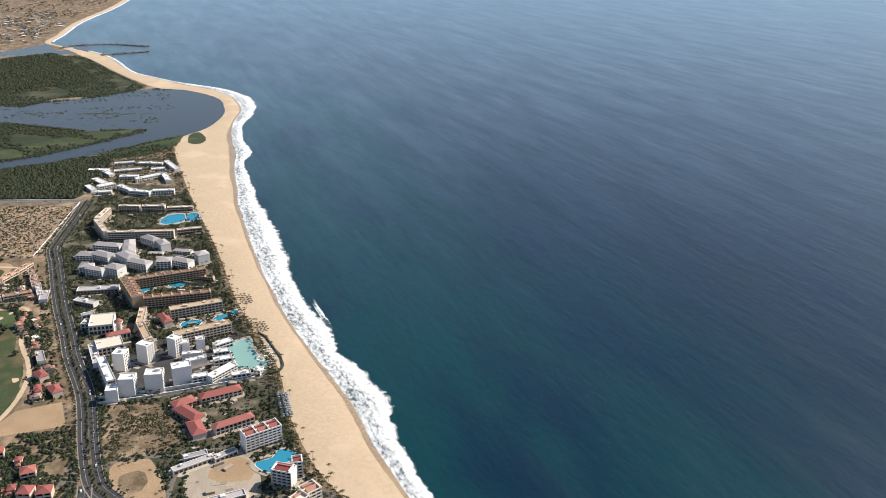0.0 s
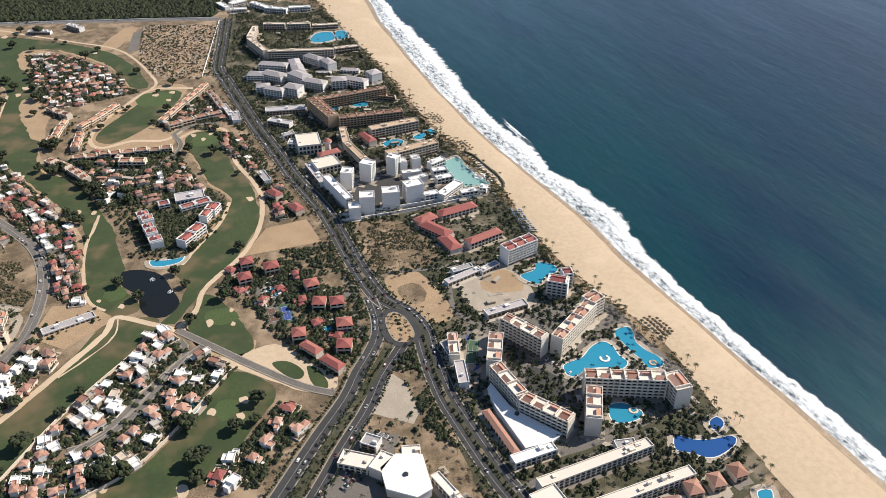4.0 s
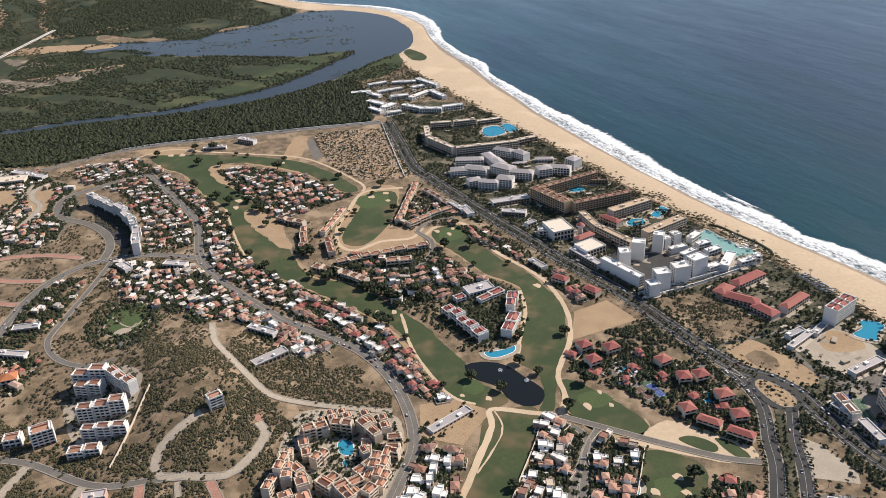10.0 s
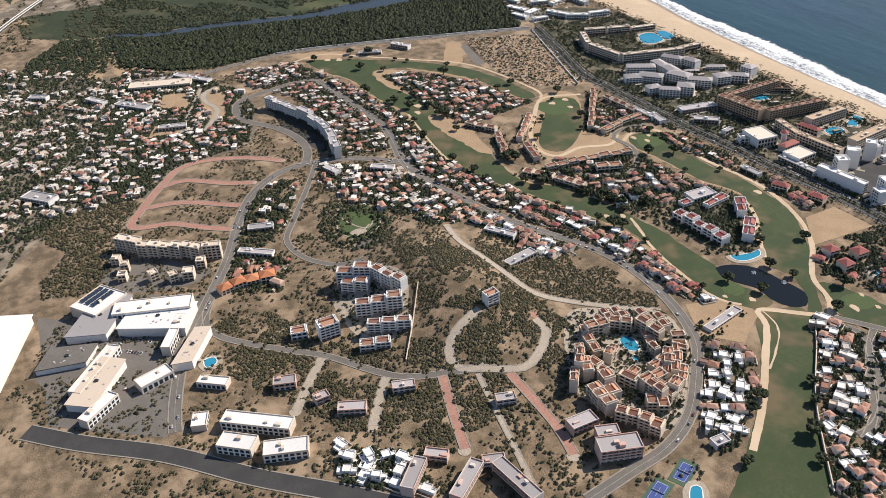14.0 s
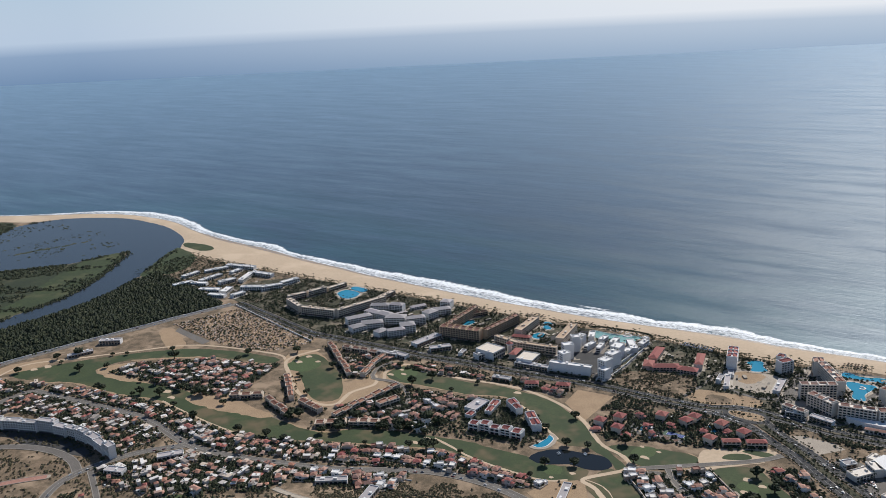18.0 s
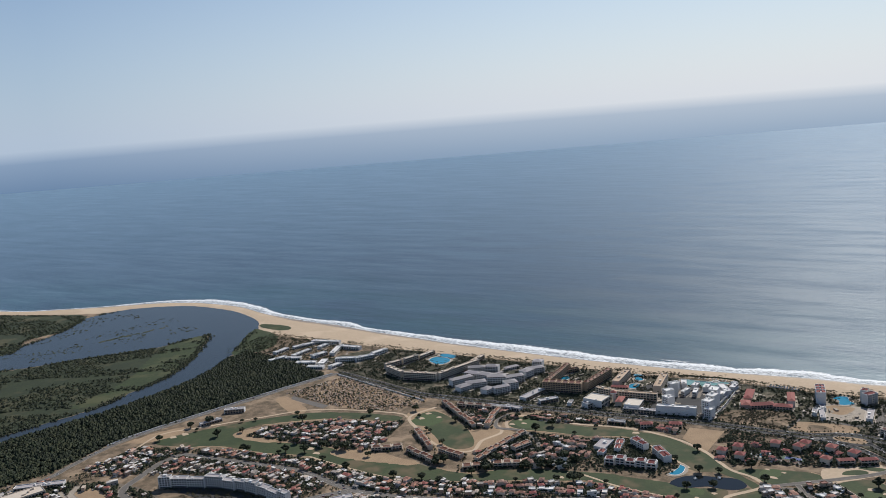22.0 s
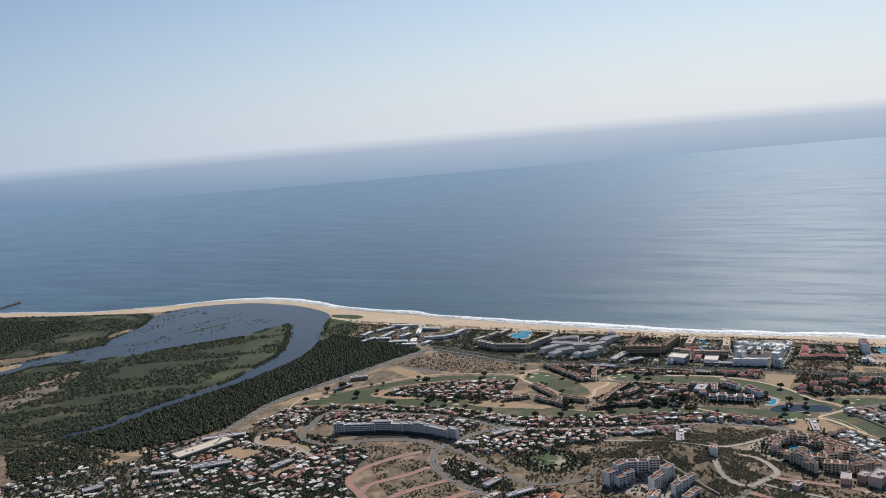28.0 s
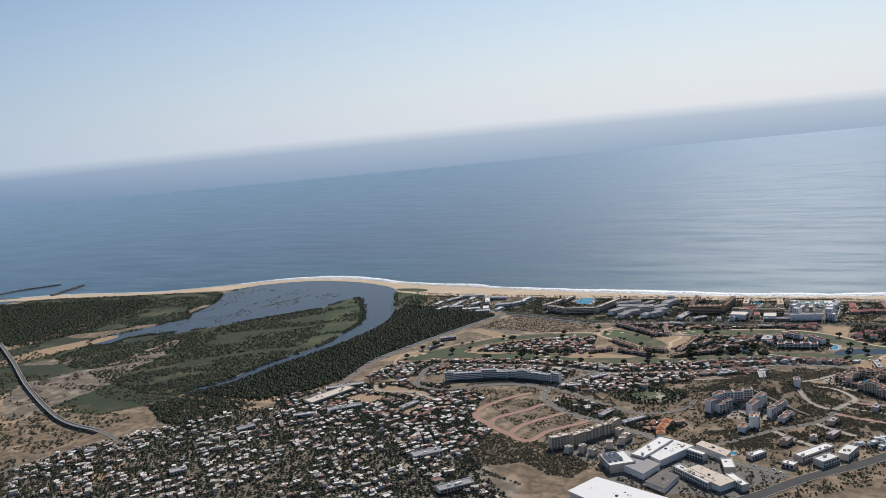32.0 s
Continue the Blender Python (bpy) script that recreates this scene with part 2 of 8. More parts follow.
def mesh_ob(name, bm, mat, parent=None, label="", smooth=False):
    me = bpy.data.meshes.new(name)
    bm.to_mesh(me)
    bm.free()
    for m in (mat if isinstance(mat, (list, tuple)) else [mat]):
        me.materials.append(m)
    if smooth:
        me.polygons.foreach_set("use_smooth", [True] * len(me.polygons))
    ob = new(name, me)
    if parent:
        ob.parent = parent
    if label:
        ob["label"] = label
    return ob


def part(name, bm, material, parent, label=""):
    return mesh_ob(name, bm, material, parent, label)


def from_lists(name, verts, faces, mat, parent=None, smooth=False):
    me = bpy.data.meshes.new(name)
    me.from_pydata(verts, [], faces)
    me.materials.append(mat)
    if smooth:
        me.polygons.foreach_set("use_smooth", [True] * len(me.polygons))
    me.update()
    ob = new(name, me)
    if parent:
        ob.parent = parent
    return ob


def sheet(name, pts, z, mat, label, category="ground", smooth_step=4.0, rough=0.0, parent=None):
    """A patch of ground with a soft outline."""
    line = spline(pts, smooth_step, True) if smooth_step else [Vector(p) for p in pts]
    bm = bmesh.new()
    vs = []
    for p in line:
        j = Vector((noise.noise((p.x * 0.15, p.y * 0.15, z)), noise.noise((p.x * 0.15, p.y * 0.15, z + 9)))) * rough
        vs.append(bm.verts.new((p.x + j.x, p.y + j.y, z + hill(p.x, p.y))))
    f = bm.faces.new(vs)
    f.normal_update()
    if f.normal.z < 0:
        f.normal_flip()
    bmesh.ops.triangulate(bm, faces=[f])
    if max(hill(p.x, p.y) for p in line) > 0.3:
        # drape a patch over the slope
        for _ in range(3):
            long = [q for q in bm.edges if q.calc_length() > 7.0]
            if long:
                bmesh.ops.subdivide_edges(bm, edges=long, cuts=1)
                bmesh.ops.triangulate(bm, faces=bm.faces[:])
        for q in bm.verts:
            q.co.z = z + hill(q.co.x, q.co.y)
    ob = mesh_ob(name, bm, mat, parent)
    return tagged(ob, label, category, kind="structure")


def offset_line(line, d):
    out = []
    for i, p in enumerate(line):
        t = line[min(i + 1, len(line) - 1)] - line[max(i - 1, 0)]
        t = t.normalized() if t.length > 1e-6 else Vector((1, 0))
        out.append(Vector((p.x - t.y * d, p.y + t.x * d)))
    return out


def ribbon(name, line, width, z, mat, label="", category="road", shift=0.0, rim=0.0, parent=None, tag=True, thick=0.0):
    """A strip along a line; rim wobbles its edges; thick gives it kerb faces."""
    a, b = offset_line(line, shift + width / 2), offset_line(line, shift - width / 2)
    verts, faces = [], []
    for p, q in zip(a, b):
        for s, o in ((p, 1), (q, -1)):
            w = noise.noise((s.x * 0.2, s.y * 0.2, z * 7 + o)) * rim
            verts.append((s.x + w, s.y + w, z + hill(s.x, s.y)))
    n = len(line)
    for i in range(n - 1):
        faces.append((2 * i, 2 * i + 1, 2 * i + 3, 2 * i + 2))
    if thick:
        base = len(verts)
        verts += [(v[0], v[1], v[2] - thick) for v in verts[:base]]
        for i in range(n - 1):
            faces.append((2 * i, 2 * i + 2, base + 2 * i + 2, base + 2 * i))
            faces.append((2 * i + 1, base + 2 * i + 1, base + 2 * i + 3, 2 * i + 3))
    ob = from_lists(name, verts, faces, mat, parent)
    return tagged(ob, label, category, kind="structure") if tag else ob


def between(pts, x):
    """y of a line that runs in x."""
    if x <= pts[0][0]:
        return pts[0][1] + (x - pts[0][0]) * 0.05
    for (x0, y0), (x1, y1) in zip(pts, pts[1:]):
        if x <= x1:
            return y0 + (y1 - y0) * (x - x0) / (x1 - x0)
    return pts[-1][1]


# ---- the coast: waterline and the line where the beach ends ----
SHORE = [(-1500, -292), (-500, -279), (-300, -274), (-212, -269), (-163, -264), (-122, -261), (-74, -257), (-42, -257), (-11, -255), (20, -251), (54, -247), (95, -243), (154, -241), (210, -240), (304, -243), (384, -247), (437, -254),
         (505, -260), (580, -272), (650, -277), (743, -291), (827, -314), (905, -316), (955, -309), (1010, -288), (1059, -257), (1141, -208), (1220, -170), (1356, -146), (1441, -124), (1500, -98), (1580, -50),
         (1664, -14), (1781, -32), (2050, -70), (2430, -160), (2987, -264), (5200, -700)]
BEACH = [(-1500, -250), (-500, -236), (-230, -230), (-148, -235), (-110, -228), (-83, -221), (-29, -218), (30, -222), (87, -217), (149, -211), (262, -210),
         (415, -203), (600, -201), (640, -207), (680, -215), (715, -246), (752, -266), (815, -287), (860, -291), (906, -293), (965, -275), (1012, -242), (1040, -205), (1132, -171),
         (1239, -139), (1368, -105), (1460, -75), (1580, -36), (1664, -1), (1781, -19), (2050, -56), (2430, -145), (2987, -248), (5200, -682)]
SHORE_S = [(p.x, p.y) for p in spline(SHORE, 12)]
BEACH_S = [(p.x, p.y) for p in spline(BEACH, 12)]


def columns():
    xs, x = [], -1500.0
    while x < 5000:
        xs.append(x)
        x += 6 if -120 < x < 260 else 12 if -400 < x < 1800 else 60
    return xs


XS = columns()


def strip_rows(name, rows_at, mat, attribute=None):
    """A sheet whose columns run in x and whose rows come from rows_at(x) as (y, z, value)."""
    verts, faces, vals = [], [], []
    grid = [rows_at(x) for x in XS]
    k = len(grid[0])
    for x, rows in zip(XS, grid):
        for y, z, v in rows:
            verts.append((x, y, z))
            vals.append(v)
    for i in range(len(XS) - 1):
        for j in range(k - 1):
            a = i * k + j
            faces.append((a, a + k, a + k + 1, a + 1))
    ob = from_lists(name, verts, faces, mat, smooth=True)
    if attribute:
        ob.data.attributes.new(attribute, "FLOAT", "POINT").data.foreach_set("value", vals)
    return ob


INLAND = [0, 3] + [6 * i for i in range(1, 90)] + [560, 600, 660, 740, 840, 1000, 1300, 1800, 2600, 4500]
ground = strip_rows("ground", lambda x: [(between(BEACH_S, x) + s, hill(x, between(BEACH_S, x) + s), 0) for s in INLAND], M_SCRUB)
tagged(ground, "dry brown scrubland with bare earth reaching the horizon", "ground", kind="structure")


def beach_rows(x):
    a, b = between(BEACH_S, x), between(SHORE_S, x)
    return [(a + (b - a) * f, z + 0.12 * noise.noise((x * 0.05, f * 5, 3)), 0) for f, z in
            ((0, 0.0), (0.15, 0.25), (0.35, 0.35), (0.55, 0.25), (0.72, 0.05), (0.86, -0.25), (1.0, -0.62), (1.3, -2.0), (2.2, -5.0))]


beach = strip_rows("beach", beach_rows, M_SAND)
tagged(beach, "wide pale golden sand beach sloping to the surf", "beach", kind="structure")


def wet_rows(x):
    a, b = between(BEACH_S, x), between(SHORE_S, x)
    w = 0.885 + 0.05 * noise.noise((x * 0.02, 1, 1)) + 0.02 * noise.noise((x * 0.08, 1, 7))
    return [(a + (b - a) * f, -0.25 - (f - 0.86) * 2.64 + 0.12 * noise.noise((x * 0.05, f * 5, 3)) + 0.04, 0) for f in (w, (w + 1) / 2, 1.03)]


wet = strip_rows("wet_sand", wet_rows, M_WETSAND)
tagged(wet, "darker wet sand along the edge of the surf", "beach", kind="structure")


OFF = [0, 4, 8, 14, 22, 34, 50, 75, 110, 160, 230, 330, 480, 700, 1000, 1500, 2200, 3200, 4600, 7000]
sea = strip_rows("sea", lambda x: [(between(SHORE_S, x) + 6 - s, -0.55, s) for s in OFF], M_SEA, "offshore")
tagged(sea, "deep blue ocean with wind ripples, teal near shore", "water", kind="structure")


SURF_WIDTH = [(-700, 12), (-120, 13), (-75, 15), (-27, 25), (5, 22), (35, 18), (72, 25), (121, 21), (164, 21), (221, 27), (301, 29), (397, 20), (480, 16), (540, 12), (580, 23), (620, 16), (722, 15), (770, 22), (834, 24), (907, 28), (1000, 22), (1100, 8)]


def foam_band(name, start, wide, seed, lo, hi, label):
    """A broken white band of surf; start and wide are offsets from the waterline."""
    verts, faces, vals = [], [], []
    xs = np.arange(lo, hi, 2.5)
    k = 17
    for x in xs:
        s = between(SHORE_S, x)
        n1 = noise.noise((x * 0.03, seed, 0)) * 0.16 + noise.noise((x * 0.09, seed, 4)) * 0.12 + noise.noise((x * 0.28, seed, 5)) * 0.10
        a = start + 1.1 * noise.noise((x * 0.03, seed, 20)) + 0.7 * noise.noise((x * 0.12, seed, 21))
        w = max(0.5, (wide if wide else between(SURF_WIDTH, x)) * (1.0 + n1))
        fade = min(1.0, (x - lo) / 40, (hi - x) / 40)
        thin = 0.10 * noise.noise((x * 0.025, seed, 30))
        for j in range(k):
            f = j / (k - 1)
            verts.append((x, s - a - w * f, -0.50 + 0.3 * math.sin(math.pi * f) ** 2))
            body = float(np.interp(f, (0, 0.05, 0.2, 0.45, 0.62, 0.86, 1.0), (0.40, 0.60, 0.54, 0.57, 0.67, 0.71, 0.34)))
            vals.append((body + thin * (1 - f) + 0.08 * noise.noise((x * 0.06, f * w * 0.25, seed + 3))) * fade)
    for i in range(len(xs) - 1):
        for j in range(k - 1):
            q = i * k + j
            faces.append((q, q + 1, q + k + 1, q + k))
    ob = from_lists(name, verts, faces, M_FOAM, smooth=True)
    ob.data.attributes.new("thick", "FLOAT", "POINT").data.foreach_set("value", vals)
    return tagged(ob, label, "surf", kind="stuff")


foam_band("surf", -1.5, 0, 1.0, -700, 1100, "broad band of broken white surf along the beach")
foam_band("surf", 22.0, 4.0, 9.0, 60, 150, "low breaking wave crest outside the surf")
foam_band("surf", -2.0, 7.0, 5.0, 1000, 1600, "thin line of white surf on the far beach")
foam_band("surf", -2.0, 10.0, 6.0, 1640, 3400, "broad white surf on the far shore beyond the harbour")

# ---- patches of ground ----
BARE_FIELD = [(30, -68), (32, -93), (4, -96), (4, -50)]
SCRUB_PLOT = [(18, -120), (10, -147), (-35, -156), (-41, -118)]
GOLF_WEST = [(462, 125), (443, 86), (409, 41), (363, 2), (288, -19), (285, -5), (340, 10), (395, 50), (404, 82), (372, 82), (311, 68), (270, 68), (229, 63), (191, 64), (156, 62), (132, 41), (99, 29), (79, 24), (57, 18), (32, 17), (14, 14), (0, 18), (-18, 11), (-30, 10), (-28, 23), (-12, 34), (6, 35), (32, 36), (65, 35), (86, 44), (105, 52), (133, 65), (161, 79), (197, 92), (239, 94), (300, 89), (342, 99), (397, 106), (426, 121)]
GOLF_EAST = [(179, -41), (177, -60), (150, -60), (115, -62), (88, -68), (53, -68), (29, -61), (-3, -41), (-20, -26), (-47, -7), (-44, 0), (-34, -8), (-23, -14), (-12, -16), (3, -12), (30, -32), (53, -44), (73, -54), (98, -44), (138, -39), (164, -34)]
GOLF_MID = [(-35, 25), (-45, 0), (-98, 47), (-126, 68), (-146, 83), (-153, 98), (-134, 138), (-127, 122), (-106, 93), (-83, 67), (-55, 41)]
GOLF_FIVE = [(-26, -25), (-43, -35), (-74, -43), (-82, -38), (-79, -25), (-62, -14), (-43, -15)]
GOLF_SIX = [(-94, -28), (-114, -46), (-136, -30), (-157, -12), (-164, 25), (-164, 46), (-156, 67), (-148, 43), (-144, 21), (-134, 8), (-122, -5)]
GOLF_TRAP = [(269, -21), (261, -42), (224, -28), (196, -6), (182, 14), (191, 25), (209, 20), (244, -5)]
LAKE = [(11, 16), (10, 6), (1, -4), (-13, -8), (-30, -11), (-39, -3), (-36, 5), (-26, 9), (-15, 9), (-4, 16), (4, 18)]
FOREST_N = [(1113, 192), (1412, 83), (1489, -27), (1307, -79), (1159, -114), (1115, -93), (1086, -8), (1066, 124)]
LOT_A = [(-62, -157), (-50, -178), (-57, -191), (-83, -192), (-96, -188), (-94, -166), (-86, -155)]
LOT_B = [(-47, -119), (-45, -139), (-84, -145), (-93, -137), (-84, -124)]
CEMETERY = [(440, -25), (418, -94), (285, -69), (284, -58), (304, -24), (350, -15)]
REED_SHORE = [(1438, -60), (1387, -97), (1240, -133), (1135, -163), (1050, -185), (993, -111), (995, -57), (947, -5), (991, 47), (1037, 91), (1199, 177), (1405, 141), (1386, 59)]
TEARDROP = [(-79, -110), (-76, -115), (-82, -119), (-92, -120), (-98, -119), (-101.5, -114.5), (-98.5, -109), (-89, -108)]
RESORT = [(11, 113), (5, 89), (-11, 67), (-39, 73), (-66, 93), (-82, 118), (-63, 133), (-35, 139)]
SOUTH_YARDS = [(-184, -50), (-202, -83), (-220, -106), (-241, -131), (-241, -161), (-257, -141), (-228, -89), (-201, -39)]
LAGOON = [(905, -293), (815, -288), (752, -268), (713, -248), (690, -226), (665, -180), (635, -136), (609, -92), (590, -48), (581, 13), (585, 75), (597, 142), (610, 192), (612, 244), (634, 290), (652, 284), (630, 238), (629, 180), (613, 120), (610, 85), (618, 25), (634, -40), (689, -122), (736, -170), (753, -97), (803, -33), (864, 46), (940, 100), (948, 150), (985, 150), (1000, 118), (983, 84), (964, 40), (966, -20), (985, -100), (1030, -172), (1014, -240), (965, -275)]
ISLAND = [(736, -167), (689, -119), (634, -37), (618, 27), (611, 85), (614, 120), (630, 180), (632, 238), (655, 282), (700, 300), (966, 218), (974, 165), (946, 148), (938, 100), (864, 49), (803, -30), (753, -93)]
ISLAND_TIP = [(737, -164), (747, -118), (728, -79), (700, -38), (668, 2), (650, 48), (643, 95), (622, 92), (619, 45), (626, 0), (636, -33), (690, -116)]
BANK_GRASS = [(620, -112), (640, -138), (667, -176), (688, -216), (660, -212), (627, -198), (596, -161), (600, -125)]
FOREST_S = [(634, 290), (612, 250), (608, 195), (595, 145), (583, 78), (579, 15), (588, -46), (606, -90), (610, -126), (507, -111), (445, -90), (458, -45), (469, 0), (480, 38), (490, 78), (499, 120), (500, 160), (493, 205), (508, 250), (540, 288)]
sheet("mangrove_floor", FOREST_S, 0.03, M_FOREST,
      "floor coloured dark with the shade under dense estuary woodland", "ground", rough=3)
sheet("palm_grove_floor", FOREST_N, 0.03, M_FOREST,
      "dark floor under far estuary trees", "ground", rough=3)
sheet("marsh_island", ISLAND, 0.03, M_MARSH,
      "green marshy island of reeds and grass in the lagoon", "ground", rough=4)
sheet("lagoon", LAGOON, 0.06, M_LAGOON,
      "still grey-blue lagoon behind the beach", "water", rough=3)
sheet("marina_basin", [(1524, -35), (1575, -88), (1486, -91), (1471, -43), (1470, 30), (1489, 97), (1465, 130), (1510, 122), (1555, 53), (1632, -7)], 0.06, M_LAGOON,
      "narrow harbour channel behind the breakwaters", "water", rough=0)
sheet("reed_meadow", ISLAND_TIP, 0.07, M_REED, "bright green reeds on the island's tip", "ground", rough=5)
sheet("reed_meadow", BANK_GRASS, 0.065, M_REED, "green reedy bank beside the lagoon", "ground", rough=4)
sheet("dune_grass", [(689, -227), (698, -240), (657, -244), (637, -234), (645, -221)], 0.42, M_REED, "small oval of green dune grass on the sand", "ground", rough=2)
sheet("fairway", GOLF_WEST, 0.06, M_GRASS,
      "long winding golf fairway, dull green with dry patches", "golf course", rough=1.5)
sheet("fairway", GOLF_EAST, 0.065, M_GRASS,
      "golf fairway with worn brown patches beside a lake", "golf course", rough=1.5)
sheet("fairway", GOLF_MID, 0.06, M_GRASS,
      "broad mown golf fairway", "golf course", rough=1.0)
sheet("fairway", GOLF_FIVE, 0.06, M_GRASS,
      "short golf fairway with sand traps", "golf course", rough=1.0)
sheet("fairway", GOLF_SIX, 0.06, M_GRASS,
      "golf fairway beside walled houses", "golf course", rough=1.0)
sheet("tee_ground", [(-94, -48), (-94.5, -54), (-100, -59), (-106, -61), (-109.5, -59), (-108.5, -55), (-101, -50)], 0.07, M_GRASS,
      "small oval grass tee in sand", "golf course", rough=0.2, smooth_step=1.5)
sheet("tee_ground", [(-102, -63.5), (-106, -68), (-117, -70), (-121, -68), (-118, -64), (-111, -62.5)], 0.07, M_GRASS,
      "long grass tee in the sandy waste", "golf course", rough=0.2, smooth_step=1.5)
sheet("fairway", GOLF_TRAP, 0.06, M_GRASS,
      "wedge-shaped bright green golf fairway", "golf course", rough=0.8)
sheet("lake", LAKE, 0.09, M_LAKE,
      "dark golf course lake with stone edge", "water", rough=0.3)
sheet("bare_field", BARE_FIELD, 0.05, M_DIRT,
      "raked bare ochre earth plot", "ground", rough=0.5, smooth_step=0)
sheet("cemetery_ground", CEMETERY, 0.05, M_DIRT,
      "dusty pale ground of a crowded cemetery", "ground", rough=1.0, smooth_step=0)

# ---- roads ----
ROADS = []


def road(name, pts, width, mat, label):
    line = spline(pts, 5)
    ROADS.append((line, width))
    lift = 0.004 * len(ROADS)
    ob = ribbon(name, line, width, 0.12 + lift, mat, label)
    for side in (-1, 1):
        ribbon('pavement', line, 0.6, 0.20 + lift, M_KERB, 'pale concrete pavement with a raised kerb', 'pavement', side * (width / 2 + 0.3), thick=0.25)
    return ob


road("boulevard", [(435, -103), (368, -90), (330, -82), (300, -77), (268, -80), (215, -84), (171, -88), (122, -94), (88, -97.5), (35, -106), (-18, -108), (-52, -110.5), (-66, -114), (-78, -121), (-94, -124), (-109, -122), (-129, -119.5), (-146, -118.5), (-163, -119.5), (-182, -121), (-197, -122.5), (-212, -125), (-240, -128)], 10.5, M_ASPHALT, "dark asphalt boulevard behind the beach hotels")
road("avenue", [(-58, -107), (-76, -106), (-91, -102), (-103, -94.5), (-115, -85), (-130, -75), (-150, -57), (-176, -35), (-230, 10)], 6.4, M_ASPHALT, "dark avenue lane leading inland from the roundabout")
road("avenue", [(-101, -113), (-111, -104), (-121, -95), (-139, -83), (-159, -66), (-185, -45), (-237, 0)], 5.6, M_ASPHALT, "second avenue lane beside a planted strip")
road("river_road", [(433, -100), (441, -78), (453, -38), (462, 0), (473, 38), (483, 78), (492, 120), (494, 150), (487, 195), (482, 222), (496, 281)], 5.0, M_STREET, "pale road along the edge of the woodland")
road("ring_road", [(412, 133), (342, 122), (287, 115), (230, 123), (202, 122), (162, 112), (111, 94), (74, 73), (51, 62), (22, 57), (-9, 59), (-37, 67), (-58, 83), (-78, 102), (-90, 123), (-95, 146), (-100, 170)], 5.4, M_STREET, "grey two-lane road circling the hill")
road("hill_road", [(223, 125), (244, 151), (254, 182), (251, 207), (231, 231), (201, 248), (154, 266), (118, 284), (78, 304), (41, 315), (17, 319)], 5.6, M_STREET, "grey road with pale kerbs through dry lots")
road("hill_road", [(255, 188), (274, 181), (299, 181), (327, 191), (355, 211), (382, 212), (398, 203), (406, 182), (414, 155), (412, 133)], 5.6, M_STREET, "grey road curving round the crescent block")
road("dirt_lane", [(440, 216), (431, 229), (413, 232), (392, 226), (374, 231), (350, 243)], 4.4, M_PAVE, "winding pale lane across bare lots")
road("lane", [(444, 230), (400, 246), (356, 261)], 2.8, M_PAVE, "straight pale lane beside bare lots")
road("lane", [(250, 182), (221, 196), (181, 217), (159, 228), (141, 227), (126, 220), (113, 207), (111, 193)], 3.0, M_STREET, "narrow pale lane between lots")
road("lane", [(112, 285), (97, 290), (78, 285), (51, 256), (37, 239), (7, 214), (-3, 192), (-8, 173)], 3.4, M_STREET, "pale street below the hill")
road("highway", [(49, 383), (29, 359), (4, 324), (-27, 291), (-52, 260), (-78, 231)], 9.0, M_ASPHALT, "wide dark highway")
road("lane", [(-125, -71), (-115, -58), (-94, -40), (-71, -22), (-53, -8)], 3.2, M_STREET, "lane along the golf course edge")
road("dirt_road", [(124, 134), (96, 137), (72, 133), (47, 126), (32, 120), (18, 103), (5, 85), (-8, 67)], 3.2, M_PAVE, "pale dirt road across the hill")
road("paved_lane", [(-9, 173), (-4, 183), (4, 185), (15, 180), (23, 169), (28, 157)], 4.0, M_PAVE, "pale block-paved lane on an unbuilt lot")
road("paved_lane", [(-9, 173), (-17, 155), (-9, 141), (3, 131), (13, 132)], 4.0, M_PAVE, "pale block-paved lane on an unbuilt lot")
road("paved_lane", [(-4, 193), (-31, 199), (-52, 203)], 4.0, M_PINK, "pink block-paved lane on an unbuilt lot")
road("paved_lane", [(-17, 163), (-37, 161), (-58, 160), (-76, 162)], 4.0, M_PINK, "pink block-paved lane on an unbuilt lot")
road("paved_lane", [(-11, 177), (-36, 180), (-60, 183), (-95, 188)], 2.0, M_PAVE, "pale paved lane on an unbuilt lot")
road("paved_lane", [(8, 218), (-6, 227), (-20, 235)], 4.0, M_PAVE, "pale paved lane on an unbuilt lot")
road("paved_lane", [(37, 242), (21, 254), (6, 264)], 4.0, M_PAVE, "pale paved lane on an unbuilt lot")
road("paved_lane", [(268, 202), (286, 225), (296, 253), (292, 273), (271, 289), (244, 305), (221, 315), (213, 290), (199, 273), (188, 257)], 5.0, M_PINK, "pink block-paved lane on an unbuilt lot")
road("paved_lane", [(269, 289), (271, 272), (253, 247), (244, 229)], 5.0, M_PINK, "pink block-paved lane on an unbuilt lot")
road("paved_lane", [(243, 303), (239, 279), (216, 245)], 5.0, M_PINK, "pink block-paved lane on an unbuilt lot")
road("lane", [(-70, -18), (-75, -11), (-82, -3), (-93, 5), (-104, 13), (-114, 24), (-120, 35), (-121, 45)], 3.0, M_STREET, "curved street between the walled houses")
road("bridge_approach", [(1145, 183), (864, 331), (717, 398), (638, 409), (590, 425)], 4.0, M_STREET, "long straight road bridge approach over the riverbed")

